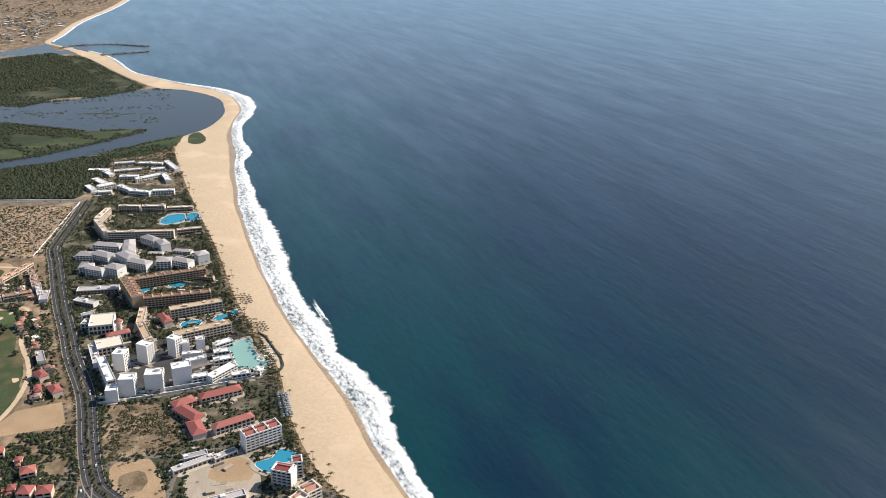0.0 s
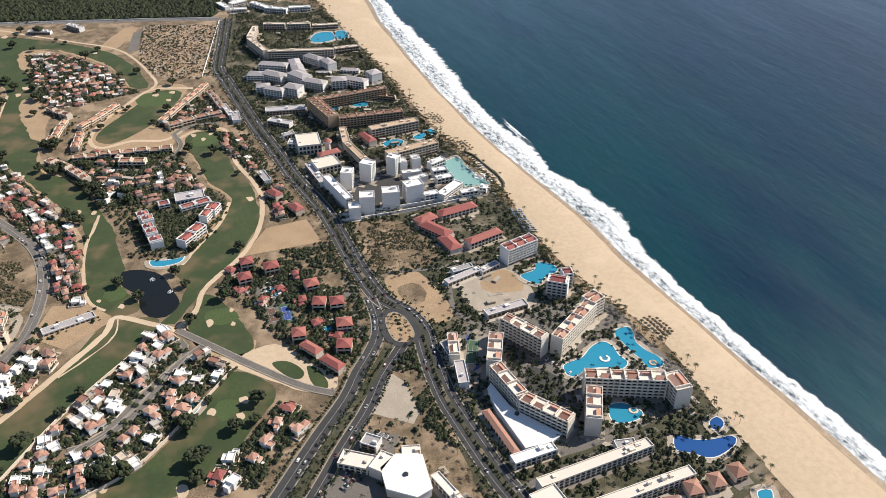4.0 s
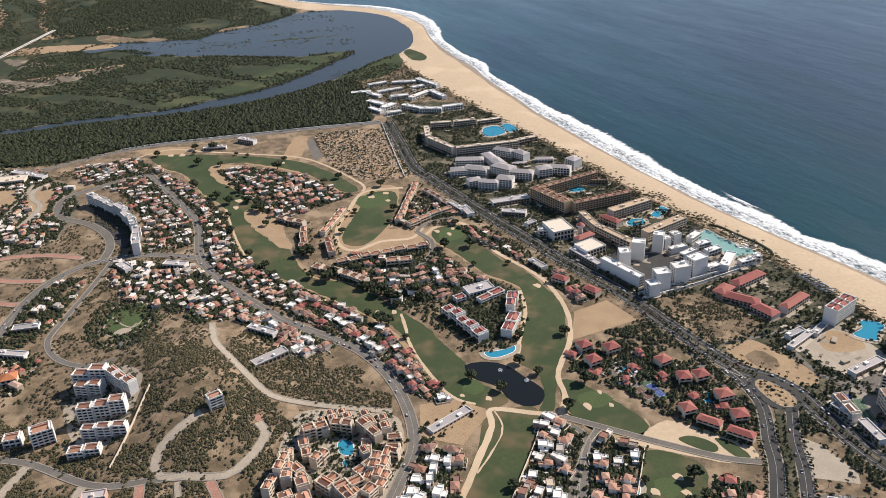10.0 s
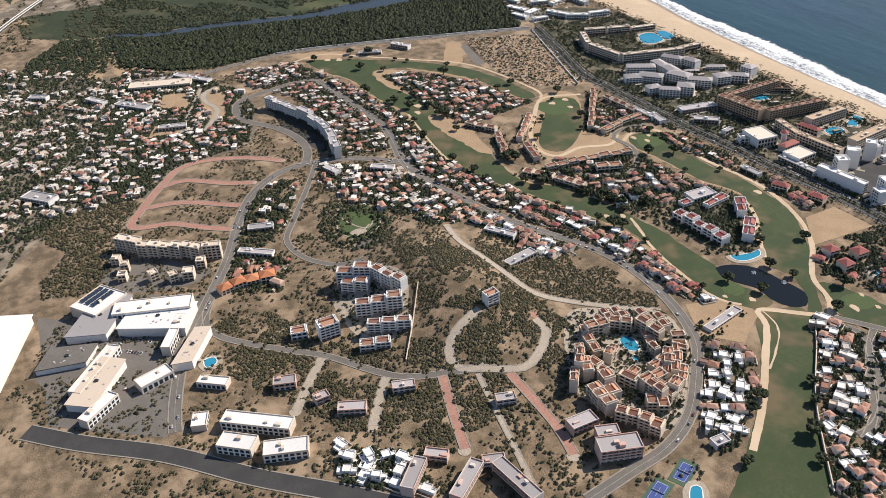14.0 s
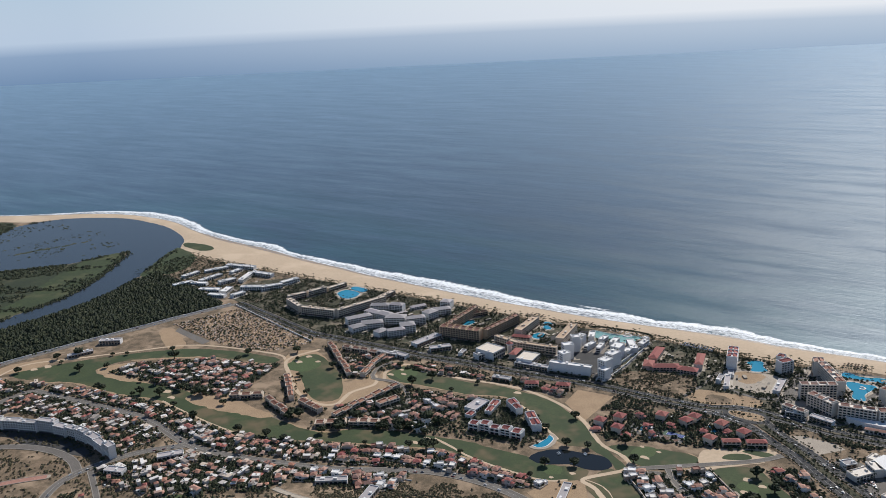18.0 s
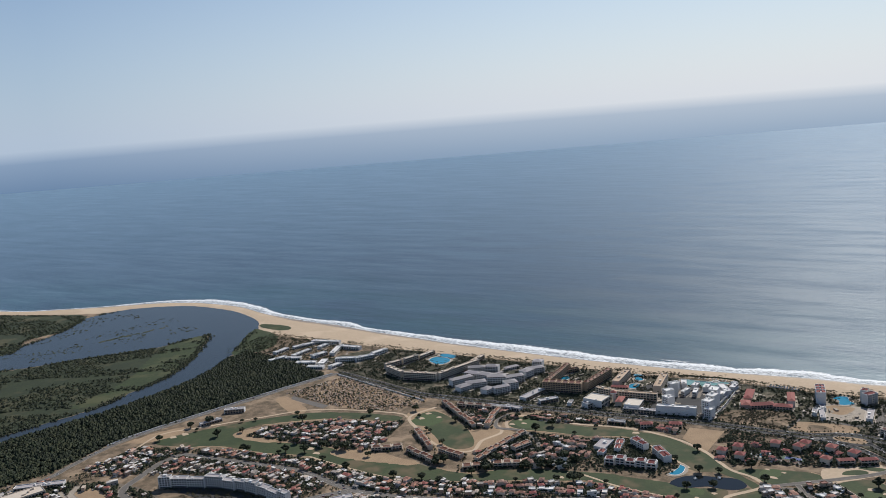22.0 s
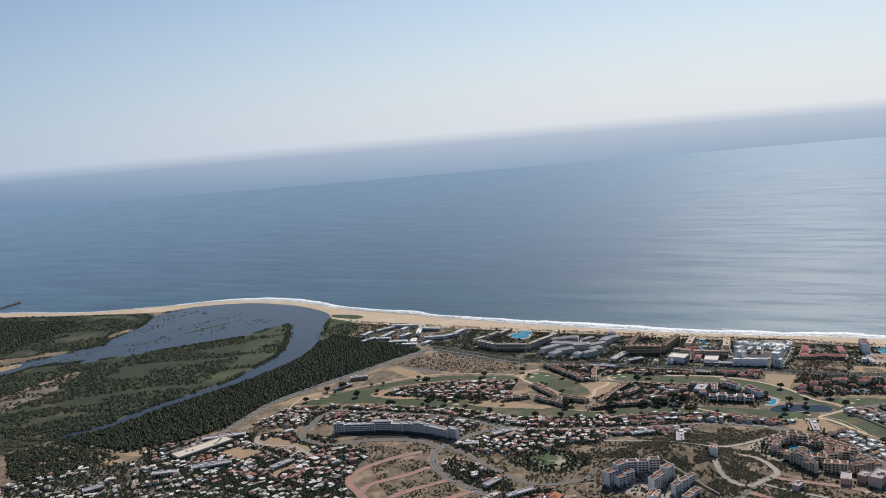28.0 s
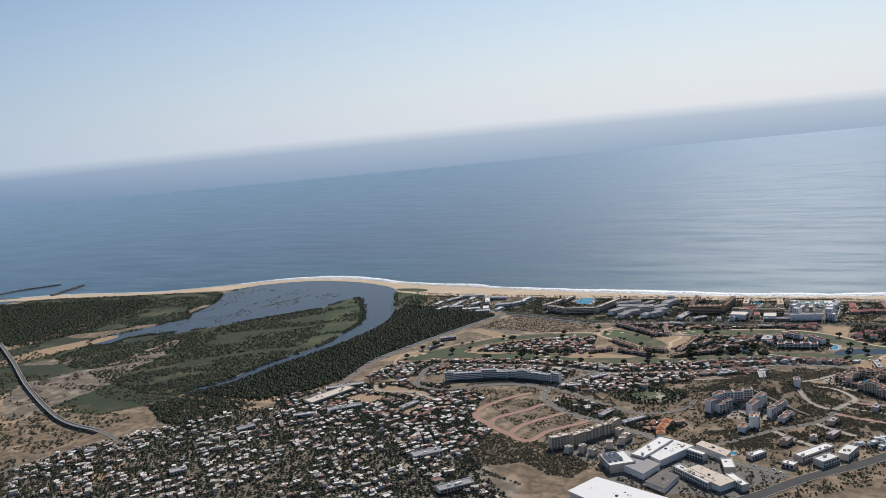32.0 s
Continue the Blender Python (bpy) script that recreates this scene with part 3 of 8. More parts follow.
# ---- bare lots, paved yards and golf paths ----
sheet("sandy_waste", [(-48, -11), (-63, -13), (-81, -24), (-81, -41), (-80, -52), (-92, -62), (-104, -70), (-115, -75), (-124, -70), (-118, -57), (-103, -42), (-78, -20)], 0.05, M_SAND, "pale sandy waste beside the golf course", "ground", rough=0.6)
sheet("bare_lot", [(-9, 52), (-18, 22), (-34, 24), (-43, 38), (-49, 46), (-34, 62)], 0.05, M_DIRT, "bare pale earth lot", "ground", rough=0.6, smooth_step=0)
sheet("bare_lot", LOT_A, 0.05, M_PAVE, "round graded pale earth lot", "ground", rough=0.6)
sheet("bare_lot", LOT_B, 0.05, M_DIRT, "ochre building lot with tracks", "ground", rough=0.8)
sheet("bare_lot", [(-121, -100), (-129, -104), (-150, -104), (-156, -99), (-143, -83)], 0.05, M_PAVE, "fenced pale gravel lot", "ground", rough=0.3, smooth_step=0)
sheet("car_park", [(144, 375), (118, 341), (98, 302), (36, 315), (15, 323), (48, 373)], 0.05, M_STREET, "grey asphalt car park of the shops", "car park", rough=0.2, smooth_step=0)
sheet("car_park", [(-149, -72), (-160, -91), (-193, -73), (-181, -48), (-165, -60)], 0.05, M_STREET, "grey car park with marked bays", "car park", rough=0.2, smooth_step=0)
sheet("hotel_yard", [(90, -125), (108, -175), (88, -206), (35, -218), (26, -210), (25, -148), (27, -113), (68, -116)], 0.045, M_ASPHALT, "dark paved court among white towers", "paving", rough=0.3, smooth_step=0)
sheet("hotel_yard", [(-102, -138), (-100, -170), (-103, -222), (-140, -227), (-180, -229), (-195, -176), (-189, -131), (-140, -132)], 0.045, M_STREET, "grey paved grounds of the large hotel", "paving", rough=0.3)
sheet("pool_terrace", [(-139, -163), (-150, -173), (-164, -170), (-159, -160), (-153, -156)], 0.07, M_ASPHALT, "dark terrace beside the hotel pool", "paving", rough=0.4)
sheet("putting_green", [(267, -9), (262, -34), (241, -28), (241, -13), (249, -7)], 0.08, M_GREEN, "smooth light putting green", "golf course", rough=0.2)
sheet("putting_green", [(176, -45), (174, -58), (159, -57), (156, -44), (162, -38)], 0.085, M_GREEN, "smooth light putting green", "golf course", rough=0.2)
sheet("putting_green", [(-2, 23), (-4, 16), (-13, 15), (-16, 23), (-10, 27)], 0.08, M_GREEN, "round light putting green by the lake", "golf course", rough=0.2)
sheet("putting_green", [(-112, -20), (-114, -28), (-123, -26), (-126, -20), (-120, -17)], 0.08, M_GREEN, "smooth light putting green", "golf course", rough=0.2)
sheet("putting_green", [(-42, -24), (-43, -35), (-53, -39), (-56, -29), (-51, -22)], 0.08, M_GREEN, "smooth light putting green", "golf course", rough=0.2)
sheet("resort_yard", RESORT, 0.045, M_PAVE, "pale paved yards of the stepped resort", "paving", rough=0.6)
sheet("car_park", [(369, 182), (334, 167), (291, 164), (267, 170), (287, 178), (327, 187)], 0.05, M_ASPHALT, "dark sunken car park behind the crescent block", "car park", rough=0.3)
sheet("sandbar", [(838, 385), (811, 339), (799, 261), (834, 127), (857, 117), (850, 237), (856, 329), (882, 356)], 0.07, M_DIRT, "long pale dry riverbed strip", "ground", rough=3)
sheet("sandbar", [(1012, 271), (996, 214), (969, 121), (992, 112), (1040, 200), (1042, 251)], 0.075, M_DIRT, "long pale dry riverbed strip", "ground", rough=3)
sheet("sandbar", [(761, 435), (765, 394), (734, 368), (784, 381), (808, 405)], 0.07, M_DIRT, "pale dry riverbed strip", "ground", rough=3)
sheet("scrub_plot", SCRUB_PLOT, 0.035, M_SCRUB, "dry scrub plot between hotels", "ground", rough=1.0)
ribbon("golf_path", spline([(266, -52), (274, -20), (243, 5), (218, 22), (192, 29), (177, 22), (181, 1), (175, -21), (186, -34)], 3), 3.2, 0.09, M_SAND, "pale sandy golf cart path", "path", rim=0.4)
ribbon("golf_path", spline([(172, -29), (184, -47), (179, -64), (151, -63), (119, -65), (89, -71), (67, -72), (34, -65), (6, -50), (-20, -26), (-40, -18), (-52, -7)], 3), 3.0, 0.09, M_SAND, "pale sandy golf cart path", "path", rim=0.4)
ribbon("golf_path", spline([(69, -52), (46, -43), (25, -28), (7, -16)], 3), 2.5, 0.09, M_SAND, "pale sandy golf cart path", "path", rim=0.4)
ribbon("golf_path", spline([(-52, -7), (-43, 4), (-31, 21), (-43, 27), (-66, 48), (-89, 70), (-108, 92)], 3), 3.4, 0.09, M_SAND, "pale sandy golf cart path", "path", rim=0.4)
ribbon("golf_path", spline([(-32, 20), (-45, 22), (-56, 31), (-70, 49)], 3), 0.9, 0.09, M_SAND, "pale sandy golf cart path", "path", rim=0.4)
ribbon("golf_path", spline([(300, 89), (236, 94), (189, 92), (152, 78), (119, 62)], 3), 1.6, 0.09, M_SAND, "pale sandy golf cart path", "path", rim=0.4)
ribbon("golf_path", spline([(80, 26), (63, 30), (41, 35), (3, 36), (-14, 33), (-23, 26)], 3), 1.8, 0.09, M_SAND, "pale sandy golf cart path", "path", rim=0.4)
ribbon("golf_path", spline([(466, 140), (472, 107), (445, 75), (415, 39), (374, -2), (297, -24), (276, -20)], 3), 2.5, 0.09, M_SAND, "pale sandy golf cart path", "path", rim=0.4)
ribbon("golf_path", spline([(-92.5, -48), (-93.5, -55), (-99, -60.5), (-105, -62.3), (-110, -60.3), (-111, -58)], 2), 0.8, 0.09, M_SAND, "pale sandy golf cart path", "path", rim=0.4)
rnd_patch = random.Random(3)
sheet("car_park", [(184, 334), (152, 336), (136, 296), (146, 277), (160, 290), (172, 302)], 0.055, M_STREET, "grey asphalt round the small beige blocks", "car park", rough=0.5)
sheet("earth_mound", [(-67, -168), (-59, -183), (-70, -190), (-81, -187), (-77, -170)], 0.075, M_DIRT, "raised ochre earth inside the graded lot", "ground", rough=1.6)
sheet("earth_mound", [(-56, -124), (-54, -133), (-66, -137), (-74, -130), (-66, -123)], 0.075, M_SCRUB, "scrubby patch on the building lot", "ground", rough=1.6)
sheet("hotel_gardens", [(470, -118), (440, -196), (262, -207), (149, -207), (30, -217), (-83, -216), (-148, -229), (-235, -226), (-235, -122), (-150, -114), (-60, -110), (40, -107), (140, -92), (280, -82)], 0.02, M_GARDEN,
      "dark planted grounds between the beach hotels", "ground", rough=1.5)
sheet("river_plain", [(645, 290), (700, 270), (960, 225), (975, 120), (1060, 130), (1300, 120), (1500, 110), (1650, 200), (1600, 420), (1100, 420), (800, 380), (690, 370)], 0.025, M_MARSH, "marshy green river plain with dry patches", "ground", rough=5)
sheet("town_ground", [(650, 520), (625, 442), (583, 387), (543, 319), (512, 299), (470, 233), (426, 202), (374, 196), (312, 217), (295, 264), (260, 303), (259, 350), (192, 418), (400, 500), (592, 560)], 0.02, M_TOWNSOIL,
      "dusty ground of the crowded town", "ground", rough=3)
for pts in ([(462, 125), (426, 121), (397, 106), (342, 99), (300, 89), (239, 94), (197, 92), (133, 65), (86, 44), (32, 36), (-12, 34)], [(404, 82), (372, 82), (311, 68), (270, 68), (229, 63), (191, 64), (156, 62), (132, 41)],
            [(179, -41), (164, -34), (138, -39), (98, -44), (73, -54), (53, -44), (30, -32), (3, -12)], [(395, 50), (340, 10), (285, -5)], [(-43, -15), (-62, -14), (-79, -25), (-82, -38), (-74, -43)]):
    ribbon("sandy_rough", spline(pts, 3), 3.4, 0.05, M_DIRT, "dry sandy edge of the fairway", "ground", rim=2.6)
for x, y, r in ((296, 100, 9), (250, 78, 8), (210, 70, 7), (330, 60, 8), (206, -14, 9), (186, -30, 7), (150, 50, 6), (356, 8, 7), (-20, 30, 5), (40, 34, 5), (266, 45, 7), (230, 10, 7)):
    sheet("bare_patch", [(x + r * rnd_patch.uniform(0.5, 1.2) * math.cos(a), y + r * rnd_patch.uniform(0.4, 0.9) * math.sin(a)) for a in (0, 0.8, 1.6, 2.4, 3.2, 4.0, 4.8, 5.6)], 0.047, M_DIRT, "worn patch of bare pale earth", "ground", rough=1.2)
for pts in [[(806, 406), (846, 342), (875, 270), (845, 228), (848, 158), (845, 112), (805, 174), (793, 245), (768, 305), (772, 348), (770, 407)], [(842, 382), (894, 322), (880, 295), (875, 270), (835, 345), (812, 386)], [(988, 257), (956, 219), (906, 194), (931, 238)]]:
    sheet("sandbar", pts, 0.10 + 0.004 * len(pts), M_TOWNSOIL, "long pale sandy bar in the dry riverbed", "ground", rough=7)
sheet("reed_shore", REED_SHORE, 0.085, M_MARSH, "reedy green shore of the lagoon", "ground", rough=8)
for pts, z in (([(286, 78), (287, 63), (264, 57), (232, 58), (203, 61), (210, 68), (231, 73), (258, 78)], 0.072), ([(400, 83), (402, 68), (386, 50), (375, 60), (352, 74), (368, 84)], 0.074), ([(488, 134), (471, 90), (455, 96), (466, 127)], 0.076)):
    sheet("sandy_waste", pts, z, M_DIRT, "worn sandy waste at the fairway's edge", "ground", rough=2.2, smooth_step=2.0)
sheet("car_park", [(423, -15), (428, -23), (371, -15), (371, -6)], 0.08, M_STREET, "grey car park beside the cemetery", "car park", rough=0.3, smooth_step=0)
sheet("condo_yard", [(88, 220), (53, 222), (33, 213), (36, 198), (62, 184), (81, 181), (100, 192)], 0.05, M_PAVE, "pale paved yards round the hillside condominiums", "paving", rough=0.8)
CLEAR = [[(448, 262), (440, 239), (404, 248), (414, 271)], [(380, 279), (374, 257), (354, 263), (358, 287)], [(624, 279), (609, 251), (523, 273), (526, 296)], [(437, -7), (430, -18), (384, 2), (389, 17)], [(432, 222), (420, 212), (372, 222), (356, 236), (380, 236), (425, 236)]]
for k, pts in enumerate(CLEAR):
    sheet("bare_lot", pts, 0.06 + 0.004 * k, M_DIRT, "bare sandy lot among the town's houses", "ground", rough=1.5)
sheet("condo_court", [(83, -9), (87, -43), (69, -44), (25, -19), (27, 0), (61, 7)], 0.095, M_GARDEN, "planted court between the condominium wings", "garden", rough=0.5)
for k, pts in enumerate(([(1010, 300), (1150, 290), (1320, 260), (1500, 270), (1700, 230)], [(980, 350), (1120, 360), (1300, 330), (1520, 340)], [(1090, 190), (1240, 200), (1400, 190), (1560, 200)])):
    ribbon("sandbar", spline(pts, 8), 11 - 2 * k, 0.095 + 0.006 * k, M_DIRT, "long pale sandy streak in the dry riverbed", "ground", rim=9)


# ---- building materials ----
M_WHITE = varied("white_render", [(0.80, 0.785, 0.76), (0.74, 0.725, 0.70), (0.84, 0.825, 0.80)], 0.75)
M_CREAM = varied("cream_render", [(0.70, 0.60, 0.49), (0.75, 0.66, 0.55), (0.66, 0.55, 0.44)], 0.8)
M_IVORY = varied("ivory_render", [(0.77, 0.70, 0.61), (0.73, 0.655, 0.565), (0.80, 0.735, 0.65)], 0.78)
M_SANDY = varied("sandy_render", [(0.56, 0.41, 0.28), (0.50, 0.36, 0.24), (0.60, 0.45, 0.31)], 0.8)
M_BROWN = varied("red_brown_render", [(0.35, 0.19, 0.13), (0.40, 0.22, 0.15)], 0.8)
M_PINKWALL = varied("pink_render", [(0.62, 0.40, 0.33), (0.68, 0.50, 0.43), (0.70, 0.62, 0.56)], 0.8)
M_TERRA = varied("terracotta_tiles", [(0.33, 0.17, 0.12), (0.39, 0.21, 0.155), (0.29, 0.14, 0.105), (0.42, 0.26, 0.20), (0.25, 0.145, 0.115)], 0.85)
M_SALMON = varied("salmon_tiles", [(0.46, 0.235, 0.155), (0.50, 0.27, 0.18), (0.40, 0.20, 0.13)], 0.85)
M_FADED = varied("faded_tiles", [(0.48, 0.27, 0.20), (0.53, 0.32, 0.24), (0.43, 0.23, 0.165)], 0.85)
M_TOWNTILE = varied("mixed_tiles", [(0.36, 0.18, 0.125), (0.48, 0.27, 0.20), (0.36, 0.125, 0.10), (0.54, 0.36, 0.28), (0.30, 0.15, 0.11), (0.50, 0.24, 0.155)], 0.85)
M_ORANGE = varied("orange_tiles", [(0.52, 0.20, 0.09), (0.47, 0.18, 0.085), (0.56, 0.23, 0.11)], 0.85)
M_ROSE = varied("rose_red_tiles", [(0.34, 0.105, 0.09), (0.30, 0.092, 0.08), (0.37, 0.13, 0.105)], 0.85)
M_GREYROOF = varied("grey_roof", [(0.40, 0.37, 0.37), (0.47, 0.43, 0.43), (0.34, 0.32, 0.32)], 0.85)
M_TOWNROOF = varied("town_roofs", [(0.70, 0.67, 0.63), (0.50, 0.46, 0.42), (0.80, 0.77, 0.73), (0.30, 0.26, 0.23), (0.30, 0.15, 0.11), (0.42, 0.37, 0.33), (0.76, 0.72, 0.67), (0.60, 0.50, 0.40)], 0.85)
M_TOWNWALL = varied("town_walls", [(0.56, 0.50, 0.43), (0.48, 0.38, 0.29), (0.62, 0.57, 0.52), (0.42, 0.30, 0.22)], 0.85)
M_TERRACE = varied("terrace_paving", [(0.40, 0.34, 0.27), (0.30, 0.26, 0.21), (0.50, 0.44, 0.37), (0.22, 0.19, 0.16)], 0.85)
M_GLASS, _, _, _ = shader("dark_window_glass", (0.035, 0.04, 0.045), 0.12)
M_THATCH = patchy("palm_thatch", (0.20, 0.145, 0.09), (0.15, 0.105, 0.065), 0.8, 4.0, 0.95)
M_SOLAR, _, _, _ = shader("solar_panels", (0.03, 0.04, 0.06), 0.25)
M_METAL, _, _, _ = shader("grey_metal", (0.40, 0.40, 0.41), 0.45, 0.8)


def box(bm, x0, x1, y0, y1, z0, z1):
    v = [bm.verts.new(p) for p in ((x0, y0, z0), (x1, y0, z0), (x1, y1, z0), (x0, y1, z0), (x0, y0, z1), (x1, y0, z1), (x1, y1, z1), (x0, y1, z1))]
    for f in ((3, 2, 1, 0), (4, 5, 6, 7), (0, 1, 5, 4), (1, 2, 6, 5), (2, 3, 7, 6), (3, 0, 4, 7)):
        bm.faces.new([v[i] for i in f])


def hip(bm, x0, x1, y0, y1, z0, rise, ridge=0.5):
    """A hipped roof with a soffit."""
    cy, r = (y0 + y1) / 2, min((y1 - y0) / 2, (x1 - x0) / 2) * ridge * 2
    v = [bm.verts.new(p) for p in ((x0, y0, z0), (x1, y0, z0), (x1, y1, z0), (x0, y1, z0), (x0 + r, cy, z0 + rise), (x1 - r - 0.01, cy, z0 + rise))]
    for f in ((0, 1, 5, 4), (1, 2, 5), (2, 3, 4, 5), (3, 0, 4), (3, 2, 1, 0)):
        bm.faces.new([v[i] for i in f])


def base_of(name, x, y, angle, sink=0.0):
    e = new(name)
    e.matrix_world = Matrix.Translation((x, y, hill(x, y) - sink)) @ Matrix.Rotation(angle, 4, "Z")
    return e


FOOT = []          # plan rectangles already built on: x, y, half length, half width, angle


def block(name, bar, wall, trim, roof, label, category="hotel", group="", top="flat", rails=True, bay=2.5, floor_h=1.85, ends=False):
    """A storeyed building along a bar: x0, y0, x1, y1, width, height."""
    x0, y0, x1, y1, w, h = bar
    length, ang = max(math.hypot(x1 - x0, y1 - y0), 3.0), math.atan2(y1 - y0, x1 - x0)
    cx, cy = (x0 + x1) / 2, (y0 + y1) / 2
    FOOT.append((cx, cy, length / 2 + 0.6, w / 2 + 0.6, ang))
    e = base_of(name, cx, cy, ang)
    tagged(e, label, category, group)
    n = max(1, round(h / floor_h))
    fh, a, b, deep = h / n, length / 2, w / 2, (0.9 if rails else 0.06)
    drop = 1.5 if hill(cx, cy) > 1 else 0.3
    bm = bmesh.new()
    box(bm, -a + 0.1, a - 0.1, -b + deep, b - deep, -drop, h - 0.02)
    body = part("body", bm, wall, e)
    for s in (-1, 1):
        bm = bmesh.new()
        box(bm, s * a - 0.16, s * a + 0.16, -b, b, -drop, h + 0.02)
        part("end_wall", bm, trim, e)
    bays = max(2, int(length / bay))
    pitch = (length - 0.4) / bays
    glass = bmesh.new()
    for k in range(n):
        z = k * fh
        for s in (-1, 1):
            if ends:
                for i in range(3):
                    yc = (i - 1) * b * 0.55
                    box(glass, min(s * a, s * (a + 0.2)), max(s * a, s * (a + 0.2)), yc - 0.55, yc + 0.55, z + 0.25 * fh, z + 0.75 * fh)
                continue
            for i in range(bays):
                xc = -a + 0.2 + pitch * (i + 0.5)
                yy = s * (b - deep)
                box(glass, xc - pitch * 0.33, xc + pitch * 0.33, min(yy, yy + s * 0.05), max(yy, yy + s * 0.05), z + 0.12 * fh, z + 0.78 * fh)
            if rails and k:
                bm = bmesh.new()
                y_in, y_out = s * (b - deep + 0.06), s * b
                box(bm, -a + 0.17, a - 0.17, min(y_in, y_out), max(y_in, y_out), z - 0.12, z + 0.10)
                box(bm, -a + 0.17, a - 0.17, min(y_out, y_out - s * 0.11), max(y_out, y_out - s * 0.11), z + 0.10, z + 0.36 * fh)
                for i in range(bays + 1):
                    xc = -a + 0.2 + pitch * i
                    box(bm, xc - 0.15, xc + 0.15, min(y_in, y_out - s * 0.12), max(y_in, y_out - s * 0.12), z + 0.10, z + fh - 0.12)
                part("balcony", bm, trim, body)
    tagged(part("glazing", glass, M_GLASS, body), kind="stuff")
    bm = bmesh.new()
    if top == "hip":
        hip(bm, -a - 0.35, a + 0.35, -b - 0.35, b + 0.35, h, min(b, 3.5) * 0.5)
        part("roof", bm, roof, e)
    else:
        box(bm, -a - 0.1, a + 0.1, -b - 0.1, b + 0.1, h, h + 0.2)
        deck = part("roof", bm, roof if top == "flat" else trim, e)
        bm = bmesh.new()
        t = 0.18
        for q in ((-a - 0.1, a + 0.1, -b - 0.1, -b + t), (-a - 0.1, a + 0.1, b - t, b + 0.1), (-a - 0.1, -a + t, -b + t, b - t), (a - t, a + 0.1, -b + t, b - t)):
            box(bm, *q, h + 0.2, h + 0.75)
        part("parapet", bm, trim, deck)
        rnd = random.Random(int(cx * 7 + cy * 13))
        if top in ("tiled", "strips"):
            # pitched tile strips between white firewalls
            m = max(1, int(length / 6.0))
            for i in range(m):
                xc = -a + length * (i + 0.5) / m
                hl = length / m * (0.36 if top == "tiled" else 0.34)
                for s in (-1, 1) if top == "tiled" or i % 3 == 0 else (1 - 2 * (i % 2),):
                    bm = bmesh.new()
                    q = [bm.verts.new(p) for p in ((xc - hl, s * (b - 0.25), h + 0.2), (xc + hl, s * (b - 0.25), h + 0.2), (xc + hl, s * b * 0.18, h + 1.5), (xc - hl, s * b * 0.18, h + 1.5),
                                                   (xc - hl, s * b * 0.18, h + 0.2), (xc + hl, s * b * 0.18, h + 0.2))]
                    for f in ((0, 1, 2, 3), (3, 2, 5, 4), (0, 3, 4), (1, 5, 2)):
                        bm.faces.new([q[j] for j in f])
                    bmesh.ops.recalc_face_normals(bm, faces=bm.faces)
                    part("tile_slope", bm, roof, deck)
                bm = bmesh.new()
                box(bm, xc + hl + 0.1, xc + hl + 0.5, -b + 0.3, b - 0.3, h + 0.2, h + 1.55)
                part("firewall", bm, trim, deck)
        else:
            for _ in range(max(1, int(length / 9))):
                xc, yc = rnd.uniform(-a * 0.8, a * 0.8), rnd.uniform(-b * 0.45, b * 0.45)
                sx, sy = rnd.uniform(0.5, 1.5), rnd.uniform(0.5, 1.1)
                bm = bmesh.new()
                box(bm, xc - sx, xc + sx, yc - sy, yc + sy, h + 0.16, h + rnd.uniform(0.8, 1.9))
                part("roof_housing", bm, trim, deck)
    return e


POOLS = []


def pool(pts, mat, label):
    """A pool: water set in a raised coping and a paved deck."""
    line = spline(pts, 1.5, True)
    POOLS.append([(p.x, p.y) for p in line])
    c = sum(line, Vector((0, 0))) / len(line)
    e = base_of("swimming_pool", c.x, c.y, 0)
    tagged(e, label, "pool")
    loc = [p - c for p in line]
    def ring(scale_add, z):
        return [(p + p.normalized() * scale_add).to_3d() + Vector((0, 0, z)) for p in loc]
    bm = bmesh.new()
    f = bm.faces.new([bm.verts.new(v) for v in ring(0, 0.22)])
    f.normal_update()
    if f.normal.z < 0:
        f.normal_flip()
    bmesh.ops.triangulate(bm, faces=[f])
    part("water", bm, mat, e)
    for nm, inner, outer, z, mt in (("coping", 0.0, 0.5, 0.30, M_WHITE), ("deck", 0.5, 3.2, 0.20, M_PAVE)):
        bm = bmesh.new()
        r0 = [bm.verts.new(v) for v in ring(inner, z)]
        r1 = [bm.verts.new(v) for v in ring(outer, z)]
        r2 = [bm.verts.new(v) for v in ring(outer, 0.0)]
        n = len(r0)
        for i in range(n):
            j = (i + 1) % n
            bm.faces.new((r0[i], r1[i], r1[j], r0[j]))
            bm.faces.new((r1[i], r2[i], r2[j], r1[j]))
        bmesh.ops.recalc_face_normals(bm, faces=bm.faces)
        part(nm, bm, mt, e)
    return e


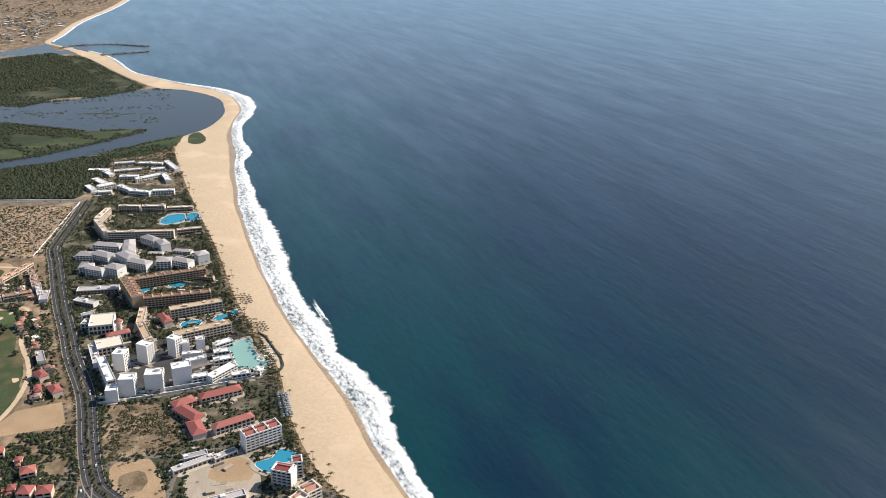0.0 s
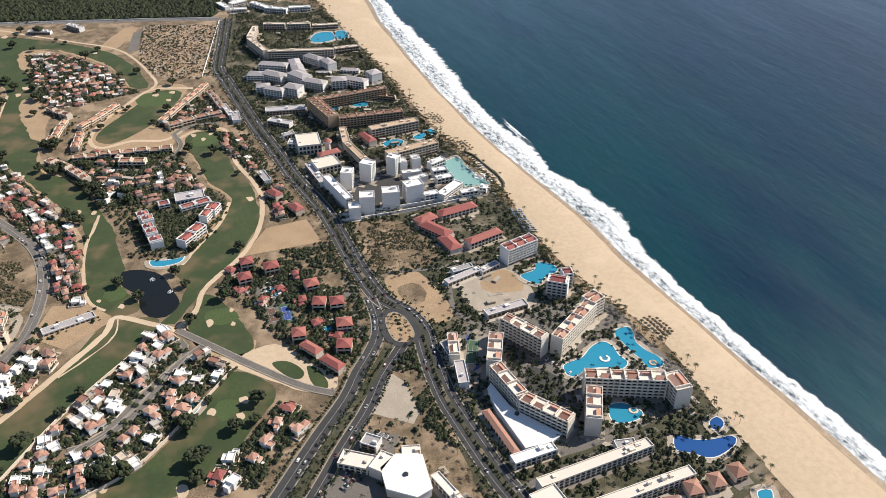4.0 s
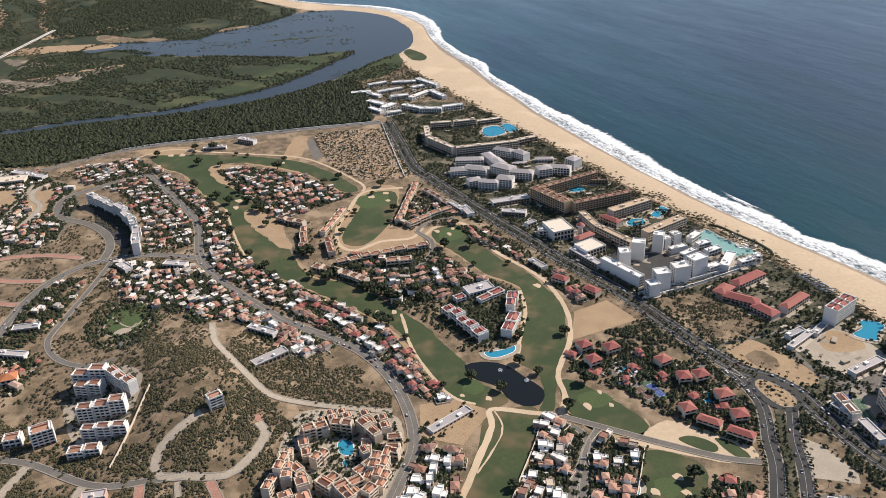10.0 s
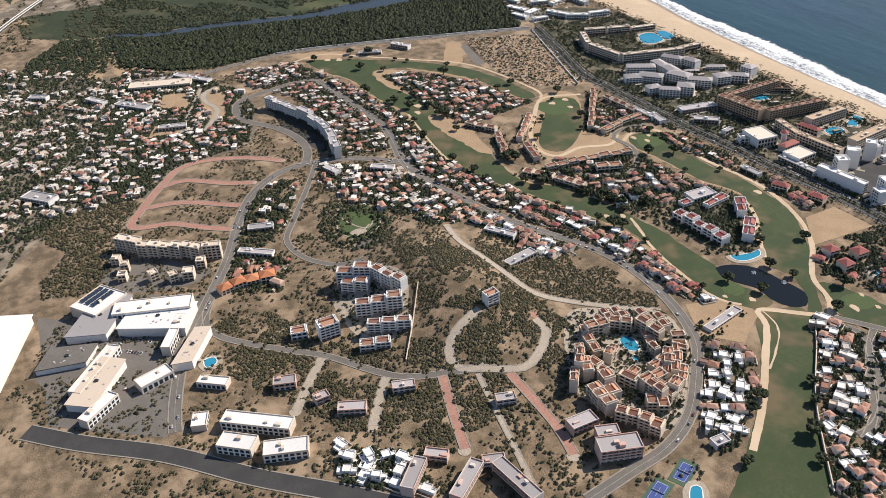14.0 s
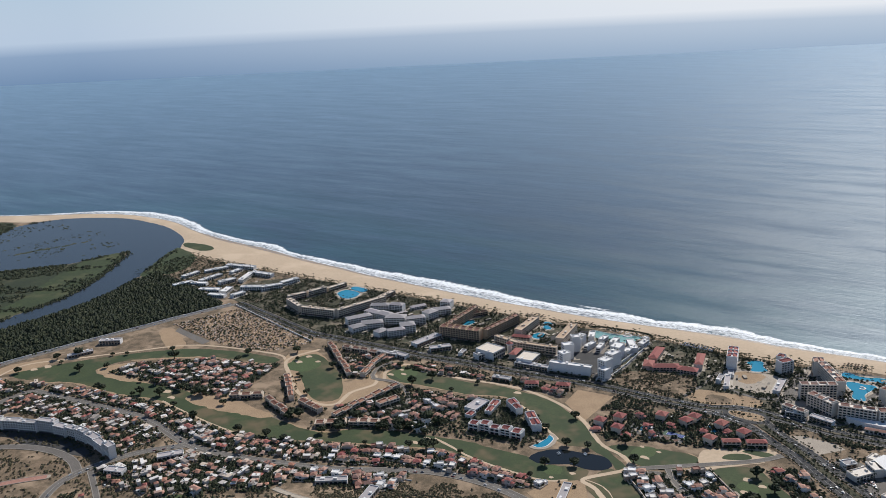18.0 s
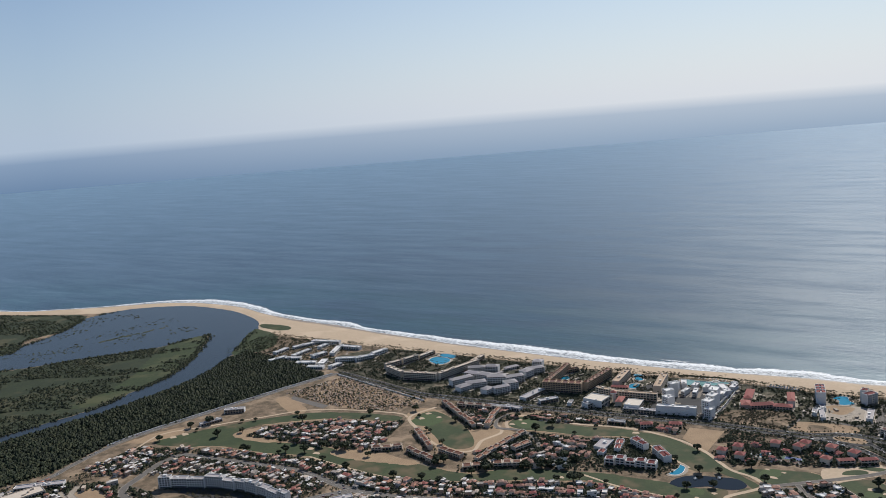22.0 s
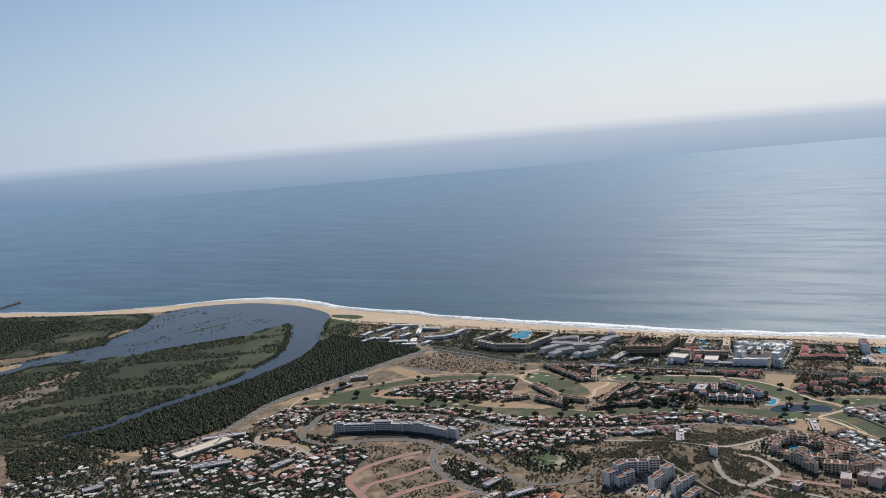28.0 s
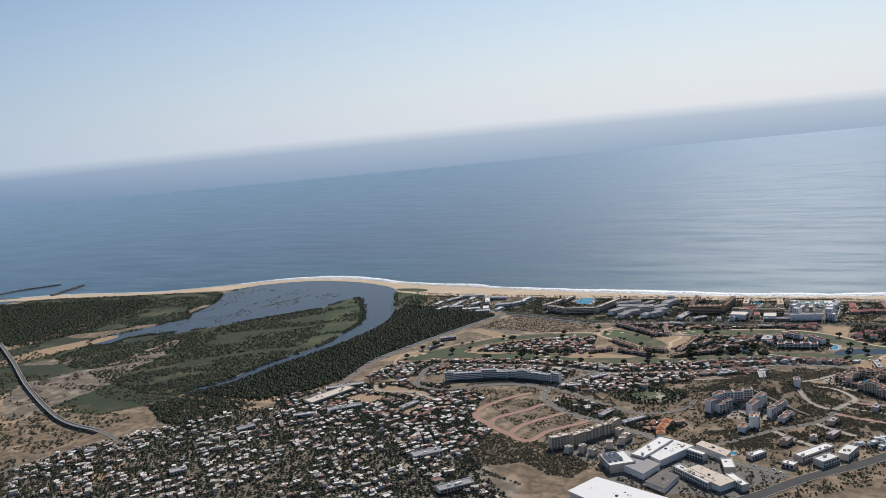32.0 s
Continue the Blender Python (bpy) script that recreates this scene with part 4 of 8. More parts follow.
# ---- hotels and apartment blocks ----
for bar in (
        (379.9, -123.5, 352.1, -113, 5, 7.5),
        (349, -112.5, 312.1, -120.6, 5, 7.5),
        (310.1, -122.2, 296.2, -177.6, 5, 7.5),
        (305.4, -180.8, 305.3, -202.7, 5, 4.5),
        (391, -133, 384, -152, 5, 5.6),
        (383, -154, 377, -175, 5, 5.6),
        (376.5, -177, 372, -201, 5, 3.7),
):
    block("hotel_wing", bar, M_BROWN, M_CREAM, M_CREAM, "curved wing of a brown and cream beach hotel", "hotel", "wings of the curved hotel", "flat", True, floor_h=1.85)
for bar in (
        (287.9, -111.2, 275.8, -132.5, 9, 6.3),
        (286.8, -139.9, 268.1, -138.8, 9, 6.8),
        (270.6, -138.9, 251.9, -137.7, 10, 7.5),
        (292.4, -152, 277.4, -161.8, 8.2, 7),
        (277.8, -164.5, 263.9, -168.4, 8.2, 7),
        (270.5, -97.9, 265.1, -110.8, 10.3, 5.1),
        (268.4, -110.5, 253.8, -124.7, 10.3, 5.9),
        (256.1, -132.3, 239.2, -141.1, 10.9, 7.8),
        (238.3, -138.5, 225.4, -152.7, 8.7, 6.8),
        (240.8, -99.7, 238.7, -110.3, 8.7, 5.5),
        (232.7, -106, 222.5, -118.4, 6.8, 6.5),
        (230.2, -121.5, 221.1, -131.5, 10.9, 7.3),
        (229.4, -159, 226.9, -170.7, 10.4, 7.3),
        (231.6, -171.9, 219.1, -185.2, 8.5, 6.3),
        (235.4, -193.9, 225.4, -196.4, 9.8, 8.4),
        (260, -174.7, 252.1, -188.6, 5.7, 2.8),
        (262.9, -153.6, 258.2, -165.5, 4.4, 1.8),
):
    block("hotel_wing", bar, M_WHITE, M_WHITE, M_GREYROOF, "white terraced hotel block with low grey pitched roof", "hotel", "white terraced hotel blocks", "hip", True, floor_h=1.85)
for bar in (
        (190.2, -138.3, 195, -194.4, 5, 8.5),
        (192, -134.4, 153.8, -141.7, 9, 9.3),
        (152.2, -145.5, 148, -193.2, 6, 8.5),
        (204.5, -170.3, 185.5, -199.7, 3, 3.4),
):
    block("hotel_wing", bar, M_BROWN, M_SANDY, M_TERRA, "red-brown hotel wing with terracotta roof and balconies", "hotel", "red-brown hotel wings", "tiled", True, floor_h=1.85)
for bar in (
        (127.8, -162.2, 131, -199.1, 7, 7.5),
        (85.9, -162, 92.5, -200.2, 7, 7.5),
        (139.6, -144.6, 115.2, -141.1, 5, 6),
        (115.2, -141.1, 89.8, -145, 5, 6),
        (89.8, -145, 80.2, -147, 5, 6),
):
    block("hotel_wing", bar, M_SANDY, M_CREAM, M_SANDY, "tan hotel wing with pale parapet and balconies", "hotel", "tan hotel wings", "flat", True, floor_h=1.85)
for bar in (
        (128, -108.5, 126.5, -124.5, 19, 6.4),
        (91.5, -112.5, 93.5, -129, 14, 4.8),
):
    block("hall", bar, M_CREAM, M_WHITE, M_CREAM, "low cream hall with plain flat roof", "hall", "low halls behind the hotels", "flat", False, floor_h=3.0)
block("hall", (107, -119, 109.5, -134, 6, 4), M_PINKWALL, M_CREAM, M_ROSE, "red-roofed hall at the foot of the round tower", "hall", "low halls behind the hotels", "hip", False, floor_h=3.0)
for bar in (
        (73, -159.4, 67.9, -164, 7, 12.8),
        (70.5, -139.9, 64.9, -146, 7, 12.8),
        (64.3, -124.5, 61.1, -131.1, 8, 12),
        (28.9, -126.7, 26.5, -135.4, 8, 12),
        (29.6, -141.4, 27.4, -151.7, 8, 12),
        (31.7, -156.9, 32.3, -168.3, 8, 12),
        (24.6, -118.4, 23.5, -125.3, 7, 8),
        (68.8, -115.5, 35.2, -121.6, 5, 7.2),
        (71.1, -165.7, 71.1, -170.5, 6, 8),
        (72.9, -175.1, 72.7, -180.7, 6, 8),
        (62.2, -165.1, 61, -177.8, 4, 4),
        (51.6, -166.7, 53.7, -179.3, 4, 4),
):
    block("hotel_wing", bar, M_WHITE, M_WHITE, M_WHITE, "bright white cube-like hotel tower with flat roof", "hotel", "white hotel towers", "flat", False, floor_h=1.85, ends=True)
for bar in (
        (67.9, -186.3, 72.5, -198.2, 5, 4.2),
        (58.1, -184.8, 57.9, -194.8, 5, 4.2),
        (46.8, -183.5, 47.6, -195, 5, 4.2),
        (23.9, -178.2, 35.9, -195.2, 6, 5.1),
        (24.5, -191.9, 24.2, -203.5, 5, 4.2),
        (27.6, -168.1, 27.9, -177.8, 5, 5.1),
        (28.4, -207.3, 25.5, -210.8, 5, 3.4),
):
    block("hotel_wing", bar, M_WHITE, M_WHITE, M_WHITE, "low white terraced suites beside a pale pool", "hotel", "white suites by the pool", "flat", True, floor_h=1.85)
for bar in (
        (4.6, -170.4, 8.1, -195, 7, 3.8),
        (1.7, -154.7, 5.8, -167.1, 8, 3),
        (-0.7, -157.5, -18.7, -167.9, 8, 3),
        (-19.3, -164.1, -34.5, -166.5, 8, 3),
        (-32.1, -174.4, -26.4, -196.9, 6, 4.5),
):
    block("hotel_wing", bar, M_PINKWALL, M_PINKWALL, M_ROSE, "low resort building under a rose-red hipped roof", "hotel", "rose-roofed resort buildings", "hip", False, floor_h=1.85)
for bar in (
        (-53.9, -187.8, -48.7, -208.1, 8, 10.2),
        (-87, -198.6, -93.5, -207.4, 7, 9.3),
        (-84.8, -208.2, -85.6, -213.6, 6, 9.3),
):
    block("hotel_wing", bar, M_WHITE, M_WHITE, M_ROSE, "beach apartment block with red-tiled roof", "hotel", "red-tiled beach blocks", "tiled", True, floor_h=1.85)
for bar in (
        (-111.8, -161.8, -134, -173.7, 6, 11.2),
        (-136, -179.1, -116.2, -208.4, 6.5, 11.2),
        (-120.9, -153.7, -139.8, -144.4, 7, 9.6),
        (-141.8, -144.1, -165.3, -147.4, 6, 9.6),
        (-166, -147.1, -186, -161, 6.5, 9.6),
        (-163.7, -179.2, -178.5, -213.2, 6.5, 11.2),
        (-176.6, -216.8, -188.4, -216.2, 8, 11.2),
        (-172.1, -179.6, -190.1, -169.7, 7, 10.4),
        (-114.4, -207.4, -111.2, -215.8, 8, 11.2),
        (-108, -135.6, -124.5, -130.7, 5, 4.8),
):
    block("hotel_wing", bar, M_IVORY, M_IVORY, M_FADED, "large ivory hotel wing with faded terracotta roof strips", "hotel", "wings of the large ivory hotel", "strips", True, floor_h=1.85)
block("hotel_wing", (-161.5, -131.3, -189.5, -133.6, 3.4, 2.6), M_WHITE, M_WHITE, M_TERRA, "long low service wing under a red tiled roof", "hotel", "", "hip", False, floor_h=2.6)
block("hotel_wing", (-193.8, -130, -192.6, -150, 5, 3.6), M_WHITE, M_WHITE, M_WHITE, "low white terrace wing at the hotel's end", "hotel", "", "flat", False)
FOOT.append((-169, -142, 20, 7.5, -0.15))
for bar in (
        (-209.7, -134.4, -205.6, -188.6, 5, 4.8),
        (-227.4, -147.1, -225, -196.6, 5, 4.8),
        (-213.7, -133.6, -230.6, -135.8, 12, 5.6),
        (-189.2, -97.1, -209.9, -102.7, 4, 3.2),
        (-188.5, -46.9, -203.1, -79.3, 6, 3.2),
        (-166.8, -63.2, -175.7, -76, 8, 3.2),
        (-173.3, -81.9, -180.2, -74.3, 6, 4.8),
        (-173, -88.2, -175.2, -95.6, 6, 3.2),
):
    block("hotel_wing", bar, M_IVORY, M_IVORY, M_IVORY, "long low off-white hotel wing with flat roof", "hotel", "low white hotel wings", "flat", False, floor_h=1.85)
for bar in (
        (67.4, 1, 60.2, -0.1, 6.9, 4.6),
        (59.6, -1.3, 52.4, -2.3, 6.8, 5.6),
        (51.4, -1, 44.1, -2.1, 6, 4.6),
        (43.4, -2.5, 36.2, -3.5, 6.4, 5.6),
        (35.4, -4, 28.2, -5, 7.4, 4.6),
        (24.5, -18.1, 31.2, -24.9, 6.9, 5.1),
        (31.8, -24.9, 38.5, -31.7, 6.9, 5.6),
        (47.8, -33.4, 54.6, -37.9, 5.5, 5.1),
        (54.6, -38.4, 61.4, -42.9, 7.1, 5.1),
        (67.5, -21.9, 69.6, -31.1, 5.1, 2.8),
        (70, -31.4, 72, -40.6, 6.2, 2.8),
        (76.3, -9.4, 76.8, -16.2, 5.4, 2.8),
):
    block("condominium", bar, M_PINKWALL, M_WHITE, M_ROSE, "white and pink condominium block by the golf lake", "condominium", "condominiums by the lake", "tiled", True, floor_h=1.85)
crescent = spline([(372, 186.5), (351, 175.5), (321, 164), (287, 160), (251, 164.5)], 11.2)
for k, (p, q) in enumerate(zip(crescent, crescent[1:])):
    d = (q - p).normalized()
    o = Vector((-d.y, d.x)) * (0.7 if k % 2 else -0.5)
    p, q = p + o + d * 0.2, q + o - d * 0.2
    # white walls get the grey roof material, which paints in the facade's shaded tone
    block("apartment_block", (p.x, p.y, q.x, q.y, 5.2 + 0.8 * (k % 3 == 1), 7.4 + 1.85 * ((k * 5) % 3 == 0)), M_GREYROOF, M_WHITE, M_GREYROOF, "stepped section of a long white crescent apartment block", "apartment block", "sections of the crescent block", "flat", True, bay=2.0)
for bar in (
        (94.4, 214.5, 90, 206.1, 6.1, 9.3),
        (90, 205.6, 85.6, 197.2, 6.1, 11),
        (84.6, 195.8, 77.5, 192.8, 5.4, 8.8),
        (76.9, 192.8, 69.7, 189.8, 4.9, 7.5),
        (69.5, 189, 62.4, 186, 5.3, 7.5),
        (87, 213.9, 82.8, 207.9, 6.5, 6.6),
        (83.2, 207.2, 78.9, 201.2, 6.3, 6.6),
        (60.3, 215, 57.7, 207.4, 5.5, 8.8),
        (58.5, 206.6, 55.9, 199.1, 6.4, 7.5),
        (54.7, 199, 52.1, 191.4, 6, 8.8),
        (44.4, 214.2, 41.3, 207.6, 4.6, 6.6),
        (41.2, 207.1, 38.1, 200.5, 4.4, 6.6),
        (38.3, 199.9, 35.3, 193.2, 4.3, 5.6),
        (53, 238.5, 53.4, 227.8, 7.5, 8.8),
        (34.1, 222.2, 31.6, 214.9, 5.7, 3.7),
        (31.8, 214.5, 29.3, 207.3, 5.3, 3.7),
        (60.4, 251.6, 58.6, 243.2, 6.3, 4.4),
        (29.8, 152.8, 31, 145.5, 5.4, 6.6),
):
    block("condominium", bar, M_PINKWALL, M_WHITE, M_SALMON, "white and pink hillside condominium with red-tiled roof", "condominium", "hillside condominiums", "tiled", True, floor_h=1.85)
for bar in (
        (119, 278, 121, 270.5, 7, 3.4),
        (121, 270, 122.5, 262.5, 7, 3.9),
        (122, 262, 121.5, 254, 7.5, 3.4),
        (121.5, 253.5, 120.5, 245, 7.5, 3.9),
):
    block("townhouse_row", bar, M_CREAM, M_CREAM, M_ORANGE, "townhouse under a bright orange tiled roof", "townhouse row", "orange-roofed townhouses", "hip", False, floor_h=1.85)
block("hall", (476, 287, 460, 235, 15, 3.2), M_CREAM, M_CREAM, M_CREAM, "long low cream hall at the edge of the woodland", "hall", "", "flat", False, floor_h=3.2)
block("car_canopy", (82, -20, 82, -38, 10, 2.2), M_WHITE, M_WHITE, M_GREYROOF, "low flat white canopy over parked cars beside the condominiums", "canopy", "", "flat", False)
for bar in (
        (196.6, 324.9, 190.9, 319.3, 6.2, 9.5),
        (191, 318.7, 185.2, 313.1, 6.2, 9.5),
        (182.5, 313.9, 179, 308.7, 5.8, 9),
        (179.7, 307.9, 176.3, 302.7, 6.5, 9),
        (176.7, 301.6, 172.4, 296.2, 6.4, 8.1),
        (172.5, 295.8, 168.2, 290.4, 6, 9),
        (169.3, 289.2, 164.8, 284.5, 5.7, 9),
        (164.8, 284.1, 160.3, 279.4, 6.2, 9),
        (161.1, 278.8, 157.8, 268.5, 5.2, 9.5),
        (169.8, 326.5, 168.8, 322, 5.3, 5.4),
        (150.9, 312.4, 152.3, 307.6, 5.1, 5.4),
        (144.2, 301.9, 145, 297.2, 5.3, 5.4),
        (144.3, 293.8, 142.4, 287.8, 6.5, 5.7),
        (180.5, 330.5, 178.5, 326, 5.2, 5.0),
        (160.5, 329, 159, 324.5, 5.2, 4.6),
        (153, 284.5, 151.5, 279.5, 5.4, 5.4),
):
    block("apartment_block", bar, M_CREAM, M_CREAM, M_CREAM, "beige apartment block in a stepped row", "apartment block", "beige apartment row", "flat", True, floor_h=1.85)
for bar in (
        (128.2, 350.5, 142.6, 332.4, 20, 6),
        (121.7, 334.6, 109.7, 294.2, 12, 6.8),
        (75.7, 313.8, 101.4, 301.4, 5, 5.2),
        (61.6, 359.6, 91.4, 337.9, 7, 4.5),
        (54.7, 330.5, 60.5, 314.1, 8, 3.8),
        (39.1, 357.2, 52.8, 342, 6, 4.5),
        (12.6, 308.5, 21.5, 305.8, 7, 3),
        (12.4, 296.8, -6.6, 269.2, 8, 4.5),
        (-1.4, 301.1, -11.1, 287.7, 9, 4.5),
        (-16.3, 284.8, -21.9, 266, 9, 4.5),
        (46.1, 302.3, 37.6, 289.8, 6, 3),
):
    block("commercial_hall", bar, M_WHITE, M_CREAM, M_WHITE, "large white commercial hall with flat roof", "commercial hall", "commercial halls", "flat", False, floor_h=3.0)
for bar in (
        (-78.6, 219.8, -64.5, 203.2, 6, 5.1),
        (-68.3, 195.6, -93.3, 189.7, 6, 5.1),
        (-65.6, 236.2, -52.2, 224.5, 6, 5.1),
        (-48.6, 221, -54.5, 212.6, 5, 3.4),
        (-64.1, 200.5, -66.9, 191.2, 5, 3.4),
        (-63.3, 156.8, -62.7, 143.6, 7, 4.2),
        (-81.7, 153.7, -86.8, 135.8, 9, 6.8),
        (-72.8, 149, -75.7, 139.3, 6, 5.1),
        (-4.3, 246.6, -9.2, 234.3, 6, 3.4),
        (26, 269.7, 23.1, 259.4, 6, 4.2),
        (6.3, 254.9, 7.1, 247.9, 5, 3.4),
        (-32.6, 178.2, -35, 169.2, 5, 3.4),
        (-2.6, 218.6, -5.4, 208.1, 5, 3.4),
):
    block("house_block", bar, M_WHITE, M_PINKWALL, M_GREYROOF, "low white modern house block with flat roof", "house block", "low white blocks", "flat", True, floor_h=1.85)
for bar in (
        (-8.7, 114.5, -9.1, 108.4, 5.3, 6.9),
        (-8.9, 108.2, -9.3, 102.1, 4.9, 6.2),
        (-7.4, 99.3, -10.9, 94.9, 4.7, 5.5),
        (-11.6, 95.2, -15.1, 90.8, 4.3, 6.2),
        (-14, 86.5, -21.2, 84.5, 5.2, 6.9),
        (-21.4, 83.9, -28.6, 82, 4.6, 5.5),
        (-17.7, 124.3, -22.6, 126.2, 4.4, 5),
        (-22.7, 127.4, -27.6, 129.2, 4.3, 8),
        (-28.7, 127.7, -33.6, 129.6, 4.7, 6.4),
        (-34.1, 129.7, -39, 131.5, 5.2, 6.4),
        (-46.7, 134.5, -51.9, 134.5, 6.5, 6.4),
        (-52.2, 135.4, -57.5, 135.4, 6.1, 7.2),
        (-57.8, 134.2, -63, 134.3, 6.5, 7.2),
        (-41, 125.2, -48.1, 125.6, 5.9, 6.9),
        (-48.4, 126.9, -55.5, 127.2, 6.6, 4.3),
        (-65.5, 133.8, -69.2, 130.3, 4.7, 6.2),
        (-68.8, 129.6, -72.5, 126.1, 5.4, 5.5),
        (-45.2, 117.8, -53.7, 113.7, 5, 6.2),
        (-55.2, 113.2, -54.2, 106.6, 4.9, 6.9),
        (-54.9, 106.2, -53.9, 99.6, 5.2, 6.2),
        (-53.4, 97.4, -49.3, 93.8, 4.5, 3.6),
        (-49.5, 93.1, -45.4, 89.5, 5.1, 5.8),
        (-44.2, 90.3, -40.2, 86.7, 4.9, 5.2),
        (-55.2, 93.7, -50, 89.3, 4.1, 5.2),
        (-50.1, 88.5, -44.8, 84.2, 4.1, 5.2),
        (-43.7, 84.8, -38.5, 80.5, 3.6, 4.6),
        (-65.6, 117.4, -67.7, 113, 6.3, 5.5),
        (-68.9, 113.3, -71, 108.9, 5.6, 4.3),
        (-74.2, 126.9, -78.6, 123.9, 5.5, 6.9),
        (-78.8, 123.9, -83.1, 121, 6.4, 5.5),
        (-57.9, 106.5, -62.7, 105.1, 5, 5.2),
        (-62.7, 104.3, -67.6, 102.9, 4.9, 3.6),
        (-31.5, 116.3, -28.7, 112.5, 4.5, 6.2),
        (-28.8, 112.2, -26, 108.4, 4.7, 4.3),
        (-32.8, 92.2, -38.9, 92, 3.4, 5.5),
        (-42.2, 142, -38, 138.8, 4, 7.4),
        (-37.4, 138.9, -33.2, 135.7, 4.2, 5.7),
        (-33.8, 134.1, -29.7, 130.9, 4.3, 9.2),
        (-29.3, 130.7, -25.1, 127.5, 3.4, 9.2),
        (-4.1, 113.1, -11, 114.3, 4.6, 3.3),
        (-11.2, 115.6, -18.1, 116.8, 5, 3.3),
        (-18.6, 116.5, -25.5, 117.7, 4.5, 3.3),
        (-0.3, 103.2, -5.9, 103.6, 4, 3.7),
        (-6.1, 103.4, -11.7, 103.8, 4.2, 3.7),
        (3.3, 97, -2.2, 97.5, 4, 3.7),
        (-2.4, 97.7, -7.9, 98.2, 4.3, 4.8),
        (1, 91.5, -4.4, 92, 4.1, 4.3),
        (-4.8, 90.6, -10.3, 91.1, 4.3, 5.4),
        (-7.5, 82.3, -13.6, 82.3, 4.3, 6),
        (-13.9, 81.4, -20, 81.5, 4, 5.4),
        (-13.2, 74.5, -19.2, 75.1, 4.1, 4.6),
        (-19.4, 75.8, -25.4, 76.4, 4.6, 4.6),
        (-31.2, 78.4, -33.8, 71.9, 3.7, 4.6),
        (-36.1, 80.9, -39.3, 74.9, 3.2, 3.5),
        (-39.4, 81.9, -43.6, 77.4, 3.2, 4.4),
        (-46.6, 100.5, -45.1, 95.3, 5.4, 3.5),
        (-44.9, 95.1, -43.4, 90, 4.6, 4.4),
        (-61, 94.4, -57.6, 90.5, 4.3, 4.1),
        (-56.9, 90.9, -53.5, 87, 4, 4.1),
        (-64.5, 102, -61.7, 96.8, 5.3, 6.8),
        (-20.9, 86.5, -25.8, 88.1, 4.2, 1.9),
        (-26.3, 87.8, -31.2, 89.5, 4.8, 1.9),
        (-31.5, 89.7, -36.4, 91.4, 4.9, 2.2),
        (-48.1, 115.1, -45.5, 109, 4.9, 5.3),
        (-29.9, 125.7, -36.7, 123.7, 4.8, 5.8),
        (-37.3, 124.8, -44.1, 122.8, 4.5, 5.8),
        (-56.4, 110.4, -61.7, 109.2, 5, 6.8),
        (-62.1, 110, -67.5, 108.8, 4.5, 8.5),
):
    block("resort_building", bar, M_CREAM, M_CREAM, M_SALMON, "sandy stepped resort building with tiled terraces", "resort building", "stepped resort buildings", "tiled", True, floor_h=1.85)
for bar in (
        (-7.7, -47, -7.7, -53.8, 7, 4.5),
        (-16.8, -58.7, -16.6, -66.4, 7, 4.5),
        (-22.5, -43.5, -22.1, -50.4, 7, 4.5),
        (-40.8, -76.3, -40.5, -83.3, 7, 4.5),
        (-57, -76.9, -59.3, -83.1, 7, 4.5),
        (-60.5, -85.2, -61.5, -92.2, 7, 4.5),
        (-79.3, -84, -80.8, -91.5, 7, 4.5),
        (-79.8, -61.1, -80.8, -67.6, 7, 4.5),
        (-95.3, -80, -97.6, -86.8, 7, 4.5),
        (-88.3, -64.6, -98.1, -70.5, 5, 3.8),
        (-102, -71.5, -112.8, -77.9, 5, 3.8),
        (69.8, -77.7, 60.6, -82.4, 6, 3.8),
        (47.8, -87.7, 38, -91, 6, 3.8),
        (129.7, -156.2, 113.6, -160, 6, 4.5),
):
    block("villa", bar, M_PINKWALL, M_CREAM, M_ROSE, "pink villa block under a red hipped roof", "villa", "pink villas", "hip", True, floor_h=1.85)
for bar in (
        (-231.3, -189.7, -232, -195.8, 7, 3.5),
        (-231.3, -201.4, -231.9, -206.7, 7, 3.5),
        (-235.7, -177.7, -236.7, -184, 7, 3.5),
        (-244.9, -177, -245.3, -184, 7, 3.5),
        (-251.4, -182.5, -251.8, -189.5, 7, 3.5),
        (-230.2, -212.4, -230.3, -218.2, 7, 3.5),
):
    block("beach_lodge", bar, M_SANDY, M_CREAM, M_TERRA, "small beach lodge with square terracotta roof", "beach lodge", "beach lodges", "hip", False, floor_h=1.85)
